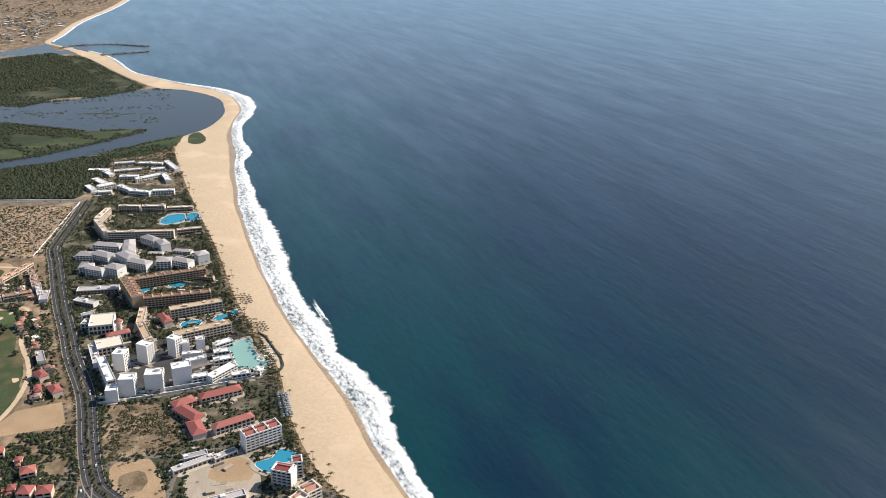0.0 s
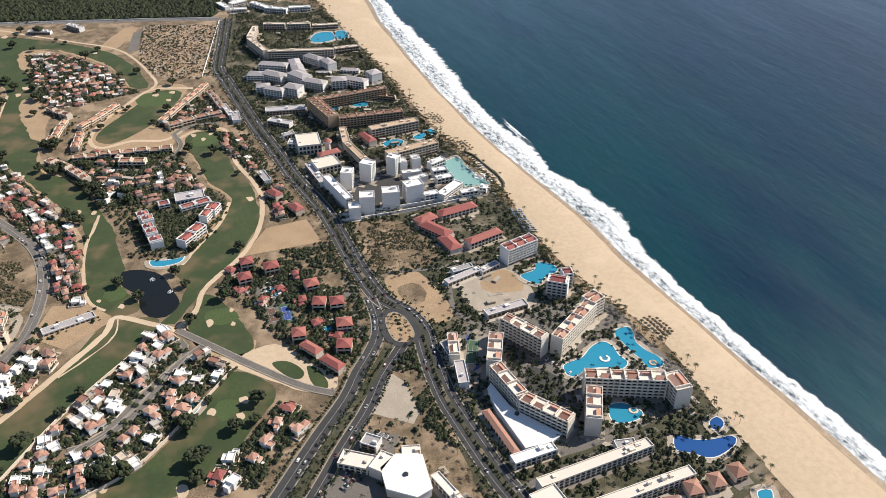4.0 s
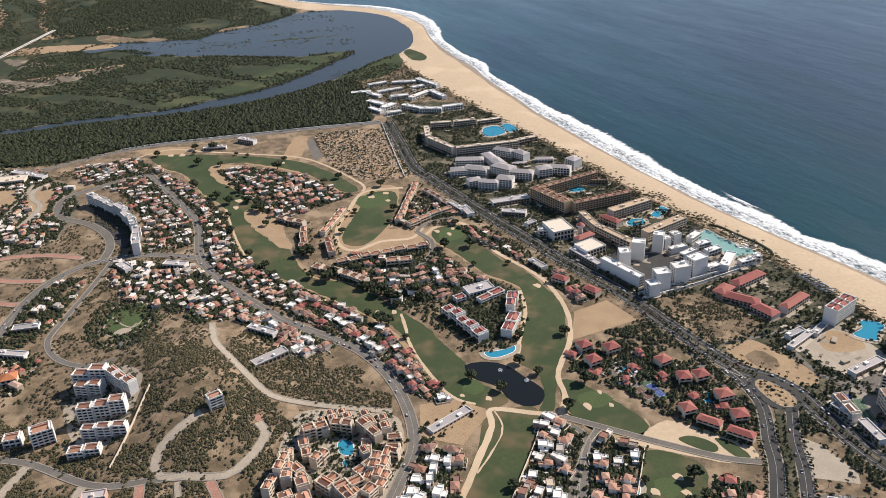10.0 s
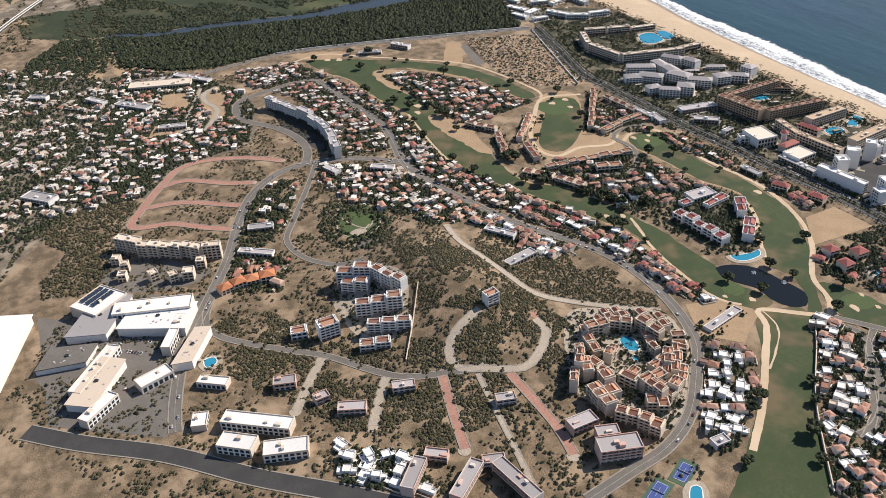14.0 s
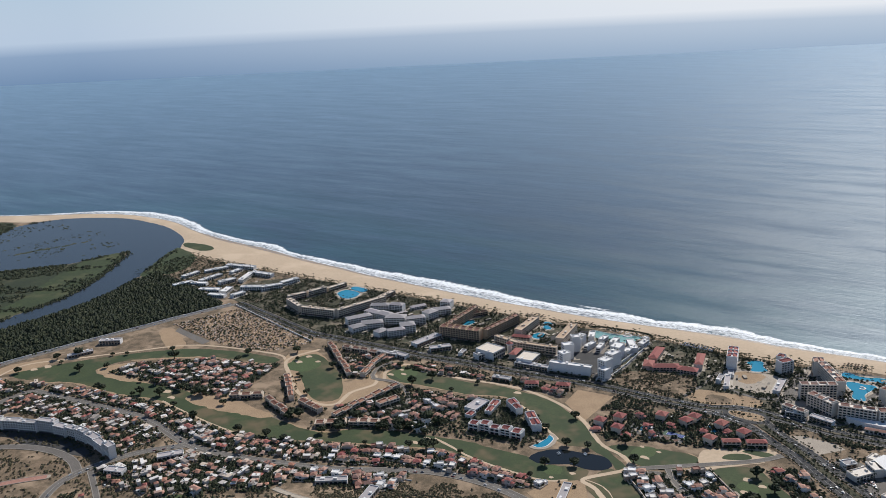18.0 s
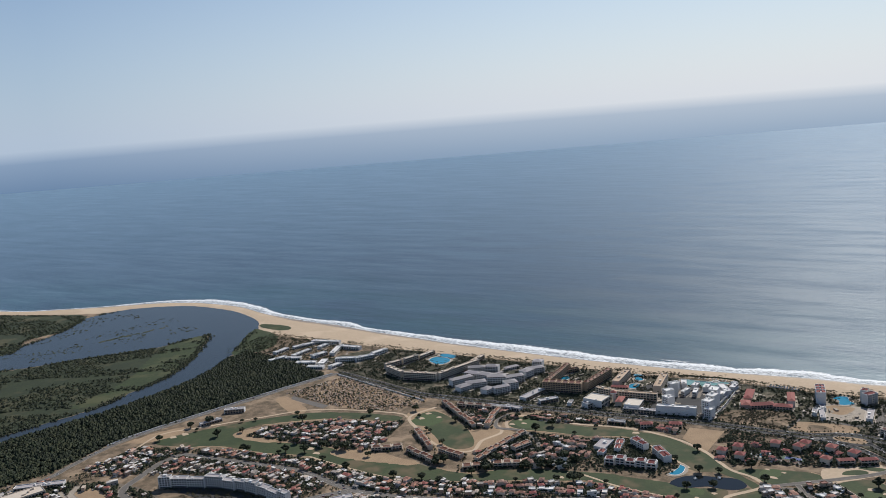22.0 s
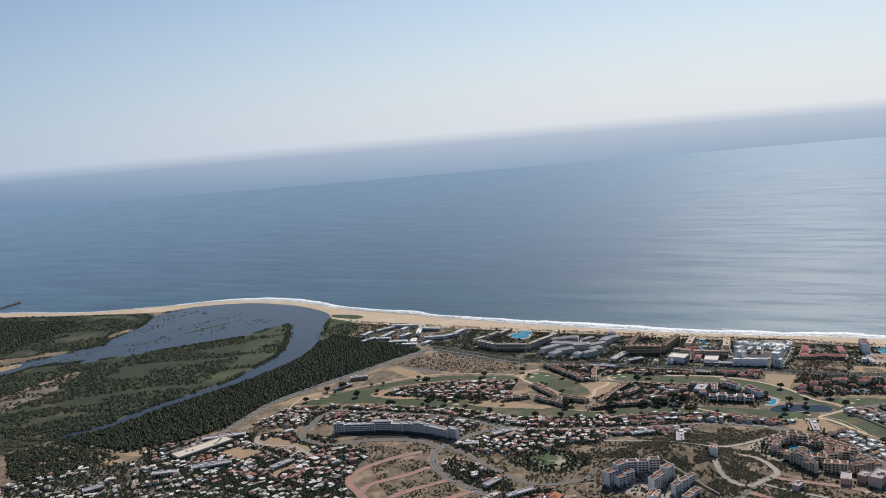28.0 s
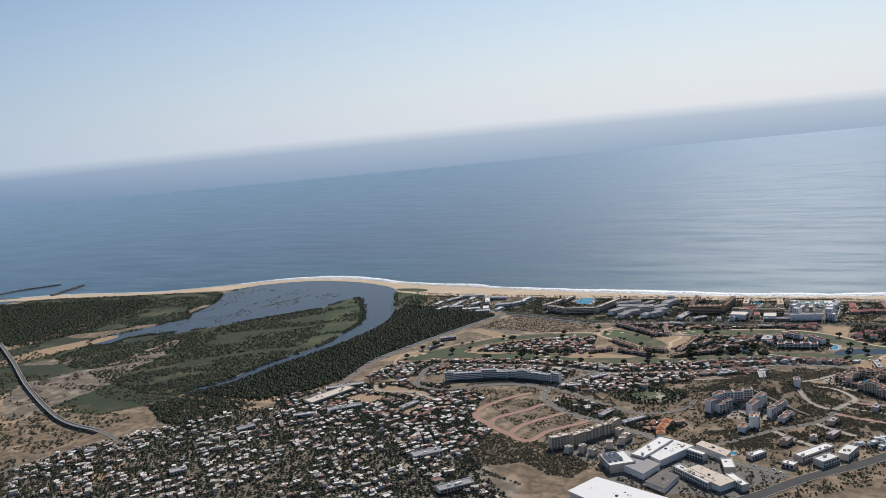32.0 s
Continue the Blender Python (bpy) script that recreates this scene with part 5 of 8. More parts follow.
for bar in (
        (466.6, -134.5, 445.8, -146.2, 6.2, 4.2),
        (444.6, -144.6, 432.3, -163.9, 6.2, 4.2),
        (437, -166.8, 432.7, -187.9, 6.2, 4.2),
        (487.8, -151.7, 500.7, -179.8, 6.2, 3.4),
        (501.8, -181.6, 471.2, -184.9, 6.2, 3.4),
        (531.9, -130.3, 531.1, -159.6, 6.2, 2.5),
        (558.3, -158, 547.7, -183.6, 6.2, 2.5),
        (563.9, -131.1, 564.2, -153.5, 6.2, 2.5),
        (506.8, -110.1, 484.4, -120, 7.5, 2.5),
        (553.2, -188, 514.7, -197.1, 6.2, 3.4),
        (545.4, -103.8, 538.6, -125.1, 6.2, 2.5),
        (471.5, -113.4, 478.8, -129.5, 7.5, 3.4),
        (534, -120, 516.3, -127.5, 6.2, 2.5),
        (505.1, -135.8, 500.7, -154.7, 7.5, 3.1),
        (481.9, -102.8, 463.2, -109.2, 6.2, 2.5),
        (524.9, -169.6, 525.8, -184.4, 6.2, 2.7),
        (454.8, -111.1, 452.6, -126.7, 6.2, 2.7),
):
    block("hotel_wing", bar, M_WHITE, M_WHITE, M_WHITE, "low white hotel wing among palms near the lagoon", "hotel", "white wings near the lagoon", "flat", False, floor_h=1.85)
for bar in (
        (-32.8, 56.4, -26, 31.3, 5, 1.2),
        (196.2, -98.7, 191.2, -128.3, 8, 3),
        (178, -98, 166, -112, 6, 3),
        (218, -69.8, 194.6, -72.7, 4, 3),
        (148.6, -102.2, 150.5, -110.8, 4, 2.5),
        (-62.6, -149.6, -56.4, -172.2, 4, 2),
        (-54.3, -156.1, -52.9, -168.5, 4, 2.5),
        (-96.2, -158.9, -94.4, -182.3, 5, 2.5),
        (-59, -171.2, -54.5, -183.4, 4, 2),
        (97.9, -109.6, 68.7, -113, 5, 3),
        (133.6, -103.6, 126.2, -122.1, 8, 4),
        (201.9, -76.1, 185.4, -75, 6, 2.5),
        (98.9, -77.2, 84.3, -79.5, 5, 2.5),
        (-127, -132, -142.3, -128.5, 5, 3),
        (-110.9, -130.4, -121.7, -131.3, 5, 3),
        (-159.7, -75, -164.7, -80.5, 6, 3),
        (-239.6, -157, -252.7, -161.5, 6, 3),
        (-200.8, -174.9, -202.4, -183.7, 5, 3),
        (484, 245.4, 453.6, 219.7, 7, 3),
        (370.7, 276.6, 365.1, 255.5, 6, 2.5),
        (458.6, 42.2, 442.5, 30.6, 6, 3.5),
        (453.7, 77.9, 445.6, 58.1, 5, 2),
        (180.2, 247.3, 176, 232, 6, 2.5),
        (156.3, 258.3, 143.3, 240.2, 5, 2.5),
        (238.1, 177.3, 225.7, 172.3, 6, 3),
        (223.5, 148.2, 213.2, 134.7, 6, 2.5),
        (107, 114.6, 90.9, 102.8, 5, 2.5),
        (63.4, 122.4, 68.9, 101.9, 6, 2.5),
        (-98.8, 105.9, -98.7, 98.5, 5, 2.5),
        (244.8, 426.9, 227.2, 406.1, 9, 4),
        (297, 376.9, 280, 359.7, 10, 4),
        (440.5, 301.1, 415.8, 278.2, 8, 3),
        (600.8, 457.2, 595.8, 448.8, 7, 3),
        (464.7, 323.6, 446.8, 310.9, 6, 3),
        (494.8, 370.2, 486.5, 355.9, 7, 3),
        (482.2, 466, 473.8, 455.1, 8, 3),
):
    block("shop", bar, M_TOWNWALL, M_WHITE, M_GREYROOF, "small commercial building with flat roof", "shop", "small roadside buildings", "flat", False, floor_h=1.85)
for bar in (
        (192.6, 56.1, 200.8, 53.7, 5.4, 3.3),
        (201.2, 52.5, 209.5, 50.1, 4.7, 3.3),
        (210.4, 50.6, 218.6, 48.2, 5.1, 3),
        (219.1, 47.4, 227.4, 45, 4.5, 3.3),
        (257.2, 57.2, 250.3, 52.5, 4.4, 3),
        (249.9, 52.1, 243, 47.4, 5.3, 2.6),
        (242.7, 46.8, 235.8, 42.1, 4.9, 3),
        (176.9, 39.2, 184.7, 37.8, 5.4, 3.3),
        (185.1, 37.5, 192.8, 36.2, 5.4, 3),
        (193.3, 36.1, 201, 34.8, 5.4, 3.3),
        (211.2, 35.3, 219, 28.9, 4.5, 3.6),
        (219.1, 28.3, 226.9, 21.8, 4.5, 2.9),
        (227.5, 21.9, 233.1, 17.2, 5.5, 2.9),
        (233.5, 16.9, 239.2, 12.2, 5.5, 3.2),
        (239.7, 12.1, 245.3, 7.4, 5.2, 3.2),
        (161.8, 40.2, 161.6, 32.3, 4.7, 3),
        (160.8, 32, 160.6, 24.1, 5.2, 2.6),
        (161, 23, 160.7, 16.1, 5.1, 3.3),
        (160.4, 15.8, 160.1, 8.8, 5.4, 2.6),
        (159.8, 7.8, 158.6, -0.4, 5.2, 2.6),
        (159, -0.8, 157.8, -9.1, 5.4, 3),
        (156.8, -10.1, 155.5, -17.5, 5.2, 2.6),
        (155.9, -17.9, 154.6, -25.3, 4.9, 3.3),
        (144.7, 10.5, 142.1, 2.2, 6.3, 3.9),
        (141.9, 1.8, 139.3, -6.5, 6, 3.5),
        (165.1, 56.1, 159.2, 51.9, 6.5, 2.6),
        (159.1, 51.1, 153.2, 46.9, 5.9, 2.6),
        (152.7, 46.9, 146.8, 42.7, 6, 3),
        (145.3, 41.6, 138.9, 38.4, 5.8, 3),
        (138.6, 38, 132.2, 34.9, 6, 3.3),
        (131.7, 34.8, 125.3, 31.7, 5.6, 3.3),
        (203.5, -21.7, 210, -26.1, 4.5, 2.9),
        (210.1, -27.3, 216.7, -31.7, 5, 3.6),
        (217.3, -31.9, 223.9, -36.3, 4.5, 3.6),
        (224.8, -36.2, 231.4, -40.6, 4.4, 3.2),
        (232.6, -42, 239.8, -46.9, 4.5, 3.6),
        (240.6, -47.1, 247.7, -52, 5.1, 3.6),
        (248.1, -52.8, 255.3, -57.7, 4.7, 3.6),
        (256.3, -57.5, 263.5, -62.4, 4.4, 3.6),
        (192.5, -26.3, 195.2, -35.8, 5.2, 3.6),
        (195.7, -36, 198.4, -45.5, 4.4, 3.6),
        (200.3, -46.8, 202.1, -56.3, 4.9, 3.3),
        (201.8, -56.8, 203.6, -66.3, 4.3, 3.3),
        (247.6, -63, 239.3, -64.3, 4.3, 3),
        (238.7, -65.4, 230.4, -66.6, 5, 2.6),
        (229.5, -65.7, 221.2, -67, 4.7, 3.3),
        (220.5, -67.4, 212.2, -68.6, 4.9, 2.6),
):
    block("townhouse_row", bar, M_SANDY, M_CREAM, M_SALMON, "row of tan townhouses with tiled roof beside the golf course", "townhouse row", "tan townhouse rows", "tiled", True, floor_h=1.85)

# ---- pools ----
pool([(345, -168), (362, -177), (361, -191), (341, -189), (337, -174)], M_POOL, "blue free-form swimming pool with pale paved deck")
pool([(359, -195), (361, -204), (343, -203), (340, -193)], M_POOL, "blue free-form swimming pool with pale paved deck")
pool([(117.2, -169.4), (120, -176.9), (115.8, -182.8), (109.8, -179.1), (110.8, -168.9)], M_POOL, "blue free-form swimming pool with pale paved deck")
pool([(125.9, -204.5), (127, -208.8), (118.8, -209.5), (118.7, -204.7)], M_POOL, "blue free-form swimming pool with pale paved deck")
pool([(188, -134), (192, -146), (191, -156), (183, -148), (183, -137)], M_POOL, "blue free-form swimming pool with pale paved deck")
pool([(191, -166), (191, -180), (184, -176), (185, -167)], M_POOL, "blue free-form swimming pool with pale paved deck")
pool([(71.2, -196.6), (77.9, -210.5), (64, -211), (53.6, -212.1), (42.4, -215.7), (33.9, -215.7), (33.8, -208), (38.9, -197.9), (48, -197.2), (59.6, -196.5)], M_POOLPALE, "broad pale green pool of the white hotel")
pool([(-68, -192), (-66, -201), (-60, -206), (-65, -213), (-71, -213), (-74, -204), (-79, -198), (-74, -193)], M_POOL, "blue free-form swimming pool with pale paved deck")
pool([(-144.7, -179.1), (-142.9, -184), (-141.9, -190.8), (-136.6, -198.6), (-134.7, -206.1), (-139.7, -208.9), (-146.2, -208.3), (-152.4, -209.6), (-155.8, -205.1), (-153, -199.5), (-150.7, -191.8), (-150.8, -186.7), (-153.2, -182), (-151.1, -178.2)], M_POOL, "large free-form blue pool of the white hotel")
pool([(-128.9, -216.9), (-129, -224.1), (-135.1, -223.8), (-140.3, -221.5), (-147.5, -222.7), (-154.6, -226.1), (-160.4, -224.4), (-159.6, -216.9), (-152.7, -216.9), (-144.6, -215.2), (-138.2, -215.2), (-134, -214.3)], M_POOL, "blue free-form swimming pool with pale paved deck")
pool([(-176.6, -185.8), (-176.5, -192.4), (-182.5, -197.6), (-187, -196.8), (-188.2, -189), (-185.3, -183)], M_POOL, "blue free-form swimming pool with pale paved deck")
pool([(-202.3, -204.3), (-207, -210.1), (-209.5, -216.6), (-211.1, -227.3), (-215.1, -226.1), (-218.5, -216.4), (-218, -210.1), (-213.6, -205.2), (-209.6, -199.9)], M_POOLDEEP, "deep blue free-form hotel pool")
pool([(-200.4, -223.2), (-199, -228.1), (-202.6, -228.9), (-205.6, -225.6), (-204.8, -221.9)], M_POOLDEEP, "small deep blue hotel pool")
pool([(17, 0), (15, -6), (14, -14), (15, -18), (10, -15), (9, -5), (12, 0)], M_POOL, "curved turquoise pool beside the golf lake")
pool([(-33, -57), (-34, -63), (-39, -64), (-41, -60), (-38, -57)], M_POOL, "blue free-form swimming pool with pale paved deck")
pool([(-111, -7), (-108, -11), (-110, -13), (-116, -9), (-115, -6)], M_POOL, "blue free-form swimming pool with pale paved deck")
pool([(-117, 132), (-113, 128), (-115, 125), (-122, 130), (-121, 134)], M_POOL, "blue free-form swimming pool with pale paved deck")
pool([(-75, -78), (-71, -87), (-76, -88), (-80, -80)], M_POOL, "blue free-form swimming pool with pale paved deck")


pool([(63, 297), (63, 292), (58, 292), (57, 297)], M_POOL, "blue swimming pool beside a red-roofed house")
pool([(118.1, -191.5), (122.7, -199.5), (119.9, -201.8), (112.7, -195.7)], M_POOL, "blue free-form swimming pool with pale paved deck")
pool([(-240.7, -218.0), (-241.9, -223.5), (-246.8, -220.1), (-247.0, -215.9)], M_POOL, "small turquoise pool beside the beach lodges")



def pool_island(x, y, r, turn, sweep, mat, label):
    """A curved low wall standing in a pool, open on one side."""
    e = base_of("pool_island", x, y, turn)
    tagged(e, label, "pool island")
    n = max(6, int(sweep / 0.3))
    for nm, r0, r1, z0, z1, m in (("rim", r * 0.62, r, 0.0, 0.5, mat), ("seat", r * 0.45, r * 0.62, 0.0, 0.32, M_PAVE)):
        bm = bmesh.new()
        rows = [[bm.verts.new((q * math.cos(g), q * math.sin(g), z)) for q, z in ((r0, z0), (r0, z1), (r1, z1), (r1, z0))] for g in [sweep * i / n for i in range(n + 1)]]
        for p, q in zip(rows, rows[1:]):
            for i in range(3):
                bm.faces.new((p[i], p[i + 1], q[i + 1], q[i]))
        bm.faces.new(rows[0])
        bm.faces.new(rows[-1][::-1])
        bmesh.ops.recalc_face_normals(bm, faces=bm.faces)
        part(nm, bm, m, e)
    return e


pool_island(-146.5, -200.6, 2.6, 0.6, 4.9, M_WHITE, "white horseshoe bar standing in the large pool")
pool_island(-157.3, -221.0, 2.0, 0.0, 6.0, M_SANDY, "round stone whirlpool at the end of the long pool")
pool_island(-182.5, -195.0, 2.2, 0.0, 6.0, M_CREAM, "round thatched-edge bar in the small pool")
pool_island(46.5, -214.5, 4.2, 0.3, 5.6, M_WHITE, "white ring terrace at the edge of the pale pool")
bed = new("sun_bed")
tagged(bed, "white cushioned sun bed on the sand", "sun bed", "sun beds by the pale pool")
bm = bmesh.new()
box(bm, -1.0, 0.35, -0.5, 0.5, 0.18, 0.32)
part("mattress", bm, M_WHITE, bed)
bm = bmesh.new()
v = [bm.verts.new(p) for p in ((0.35, -0.5, 0.2), (0.35, 0.5, 0.2), (1.0, 0.5, 0.55), (1.0, -0.5, 0.55), (0.35, -0.5, 0.32), (0.35, 0.5, 0.32), (1.0, 0.5, 0.67), (1.0, -0.5, 0.67))]
for f in ((3, 2, 1, 0), (4, 5, 6, 7), (0, 1, 5, 4), (1, 2, 6, 5), (2, 3, 7, 6), (3, 0, 4, 7)):
    bm.faces.new([v[i] for i in f])
part("backrest", bm, M_WHITE, bed)
for sy in (-0.42, 0.42):
    bm = bmesh.new()
    box(bm, -0.95, 0.95, sy - 0.05, sy + 0.05, -0.25, 0.2)
    part("leg_frame", bm, M_SANDY, bed)
spot = 0
for i in range(9):
    for j in range(3):
        m = Matrix.Translation((38 + i * 3.3, -217.6 - j * 2.0 - 0.2 * (i % 2), 0.12)) @ Matrix.Rotation(1.4 + 0.1 * ((i * 7 + j) % 4), 4, "Z")
        if (i + 2 * j) % 5 == 4:
            continue
        if spot:
            copy_thing(bed, m)
        else:
            bed.matrix_world = m
        spot += 1
ribbon("hedge", spline([(84, -218), (75, -222), (61, -223.6), (45, -226), (31, -225), (25, -220), (24, -212)], 2), 1.1, 1.1, M_GARDEN, "low dark hedge round the hotel's beach", "hedge", rim=0.5, thick=1.2)

# ---- resort pools and the shopping centre by the highway ----
RESORT_POOL = [(-18.8, 100.2), (-17.5, 96.8), (-20.9, 94.0), (-27.5, 95.0), (-30.0, 97.2), (-28.1, 100.7), (-24.0, 101.5)]
pool(RESORT_POOL, M_POOL, "kidney-shaped turquoise pool in the resort's court")
pool([(-32.6, 102.4), (-32.1, 100.3), (-35.2, 99.1), (-37.6, 100.6), (-36.5, 102.6)], M_POOL, "small round turquoise pool in the resort's court")
sheet("car_park", [(143, 352), (109, 371), (87, 378), (46, 360), (50, 318), (88, 292), (120, 284), (139, 318)], 0.075, M_STREET, "grey service yard of the shopping centre", "car park", 0)
road("lane", [(-62, -8), (-74, -9), (-95, 11), (-116, 31), (-124, 45)], 2.8, M_STREET, "grey residential street between villas")
for pts in [[(-38, -114), (-42, -132), (-45, -151), (-47, -178)], [(-58, -153), (-77, -147), (-91, -147), (-101, -152)], [(19, -130), (20, -161), (21, -187), (24, -210)], [(-206, -124), (-204, -142), (-201, -159), (-196, -199)], [(-90, -95), (-74, -95), (-56, -100), (-37, -100)], [(-92, -146), (-96, -165), (-97, -182), (-95, -195)]]:
    ribbon("hotel_drive", spline(pts, 3), 2.8, 0.11 + 0.004 * (pts[0][0] % 5), M_STREET, "pale service drive between the hotels", "road", rim=0.3)
sheet("sandy_rough", [(189, 33), (211, 26), (228, 13), (253, -2), (269, -14), (279, -20), (282, -37), (269, -48), (241, -37), (218, -22), (199, -12), (190, -28), (164, -26), (165, -10), (168, 9), (178, 27)], 0.052, M_DIRT, "pale sandy ground round the wedge-shaped fairway", "ground", rough=0.8)
sheet("sandy_rough", [(176, -32), (185, -40), (186, -55), (179, -67), (155, -67), (148, -60), (154, -43), (155, -35)], 0.056, M_DIRT, "pale sandy ground round a golf tee", "ground", rough=0.8)
sheet("sandy_rough", [(274, 83), (277, 63), (189, 60), (201, 72), (233, 81)], 0.054, M_TOWNSOIL, "worn brown ground beside the fairway", "ground", rough=2)
road("lane", [(145, 23), (136, 7), (131, -7), (138, -17), (147, -25), (164, -32), (183, -29), (191, -39), (193, -49), (191, -63)], 2.6, M_STREET, "pale street between townhouse rows")
sheet("car_park", [(-25, -53), (-23, -74), (-46, -75), (-51, -101), (-55, -100), (-50, -75), (-54, -61), (-33, -49)], 0.07, M_STREET, "grey car park of the villas", "car park", 0)
for x, y, a, b, t in ((-119, -144, 12, 5, 2.22), (-56.5, -55.5, 9, 4, 0), (-57.5, -62.5, 9, 4, 0)):
    FOOT.append((x, y, a, b, t))
sheet("car_park", SOUTH_YARDS, 0.062, M_STREET, "grey paved yards among low shops", "car park", 0)


# ---- neighbourhoods ----
ZONES = {
    "golfv": [(389, 78), (386, 52), (332, 12), (285, -1), (272, -11), (266, 16), (261, 36), (263, 61), (308, 67)],
    "upper": [(465, 195), (466, 140), (425, 126), (336, 100), (293, 92), (226, 96), (190, 94), (206, 122), (246, 121), (250, 158), (307, 150), (385, 162), (430, 189)],
    "strip": [(228, 117), (216, 97), (157, 80), (128, 66), (80, 47), (54, 40), (26, 39), (-15, 39), (-4, 49), (34, 53), (68, 67), (113, 87), (170, 108), (195, 121)],
    "inner": [(206, 166), (187, 123), (129, 97), (81, 77), (64, 72), (63, 97), (88, 110), (124, 120), (125, 142), (149, 151), (166, 165)],
    "south": [(-48, 1), (-70, -13), (-92, -32), (-142, 20), (-153, 70), (-141, 79)],
    "seven": [(-122, -47), (-134, -59), (-169, -28), (-159, -9)],
    "red": [(0, -48), (-9, -77), (-60, -90), (-102, -86), (-115, -73), (-91, -61), (-80, -53), (-50, -48), (-23, -31)],
    "center": [(171, 25), (152, -28), (114, -35), (90, -39), (84, -2), (88, 20), (115, 32), (159, 55)],
    "beachrd": [(173, -67), (136, -75), (97, -74), (78, -84), (39, -92), (33, -75), (68, -78), (103, -73), (132, -63), (173, -58)],
    "midhot": [(257, -50), (195, -69), (179, -56), (202, -15), (234, -44)],
    "ringE": [(-26, 58), (-46, 60), (-57, 47), (-85, 72), (-100, 91), (-105, 104), (-87, 102), (-59, 80)],
    "mida": [(252, 181), (208, 128), (127, 102), (127, 130), (161, 152), (184, 176), (217, 187)],
    "midb": [(225, 236), (238, 210), (232, 199), (167, 227), (146, 264), (190, 250)],
    "upl": [(533, 287), (469, 218), (411, 208), (340, 220), (315, 258), (336, 297), (424, 304)],
    "lowm": [(152, 263), (146, 237), (130, 233), (104, 245), (119, 274)],
    "court": [(-23, 253), (-47, 221), (-68, 228), (-49, 259)],
    "town2": [(512, 299), (470, 233), (426, 202), (374, 196), (312, 217), (295, 264), (260, 303), (259, 343)],
    "town1": [(642, 514), (621, 442), (583, 387), (543, 319), (463, 290), (433, 274), (365, 297), (298, 287), (259, 350), (235, 378), (192, 418), (592, 547)],
}
SCRUB_HILL = [(139, 174), (88, 140), (29, 121), (3, 117), (-27, 136), (-40, 163), (-46, 215), (-26, 241), (52, 293), (91, 288), (100, 262), (39, 229), (21, 198), (79, 178)]
SCRUB_LOT = [(112, 106), (77, 94), (45, 70), (3, 62), (-5, 67), (18, 103), (43, 123), (92, 135)]


def inside(p, poly):
    x, y, odd = p[0], p[1], False
    for (x0, y0), (x1, y1) in zip(poly, poly[1:] + poly[:1]):
        if (y0 > y) != (y1 > y) and x < (x1 - x0) * (y - y0) / (y1 - y0) + x0:
            odd = not odd
    return odd


ROAD_PTS = np.array([(p.x, p.y, w / 2) for line, w in ROADS for p in line])


def road_gap(x, y):
    return float(np.min(np.hypot(ROAD_PTS[:, 0] - x, ROAD_PTS[:, 1] - y) - ROAD_PTS[:, 2]))


def road_turn(x, y):
    """The direction of the nearest road."""
    i = int(np.argmin(np.hypot(ROAD_PTS[:, 0] - x, ROAD_PTS[:, 1] - y)))
    j = min(max(i, 1), len(ROAD_PTS) - 2)
    d = ROAD_PTS[j + 1] - ROAD_PTS[j - 1]
    return math.atan2(d[1], d[0])


CELLS = {"done": 0, "map": {}}


def built(x, y, gap=0.0):
    """Whether a place lies on a plan rectangle, or within gap of one."""
    cells = CELLS["map"]
    while CELLS["done"] < len(FOOT):
        r = FOOT[CELLS["done"]]
        reach = math.hypot(r[2], r[3]) + 3
        for i in range(int((r[0] - reach) // 12), int((r[0] + reach) // 12) + 1):
            for j in range(int((r[1] - reach) // 12), int((r[1] + reach) // 12) + 1):
                cells.setdefault((i, j), []).append(r)
        CELLS["done"] += 1
    for cx, cy, a, b, ang in cells.get((int(x // 12), int(y // 12)), ()):
        dx, dy = x - cx, y - cy
        u, v = dx * math.cos(ang) + dy * math.sin(ang), -dx * math.sin(ang) + dy * math.cos(ang)
        if abs(u) < a + gap and abs(v) < b + gap:
            return True
    return False


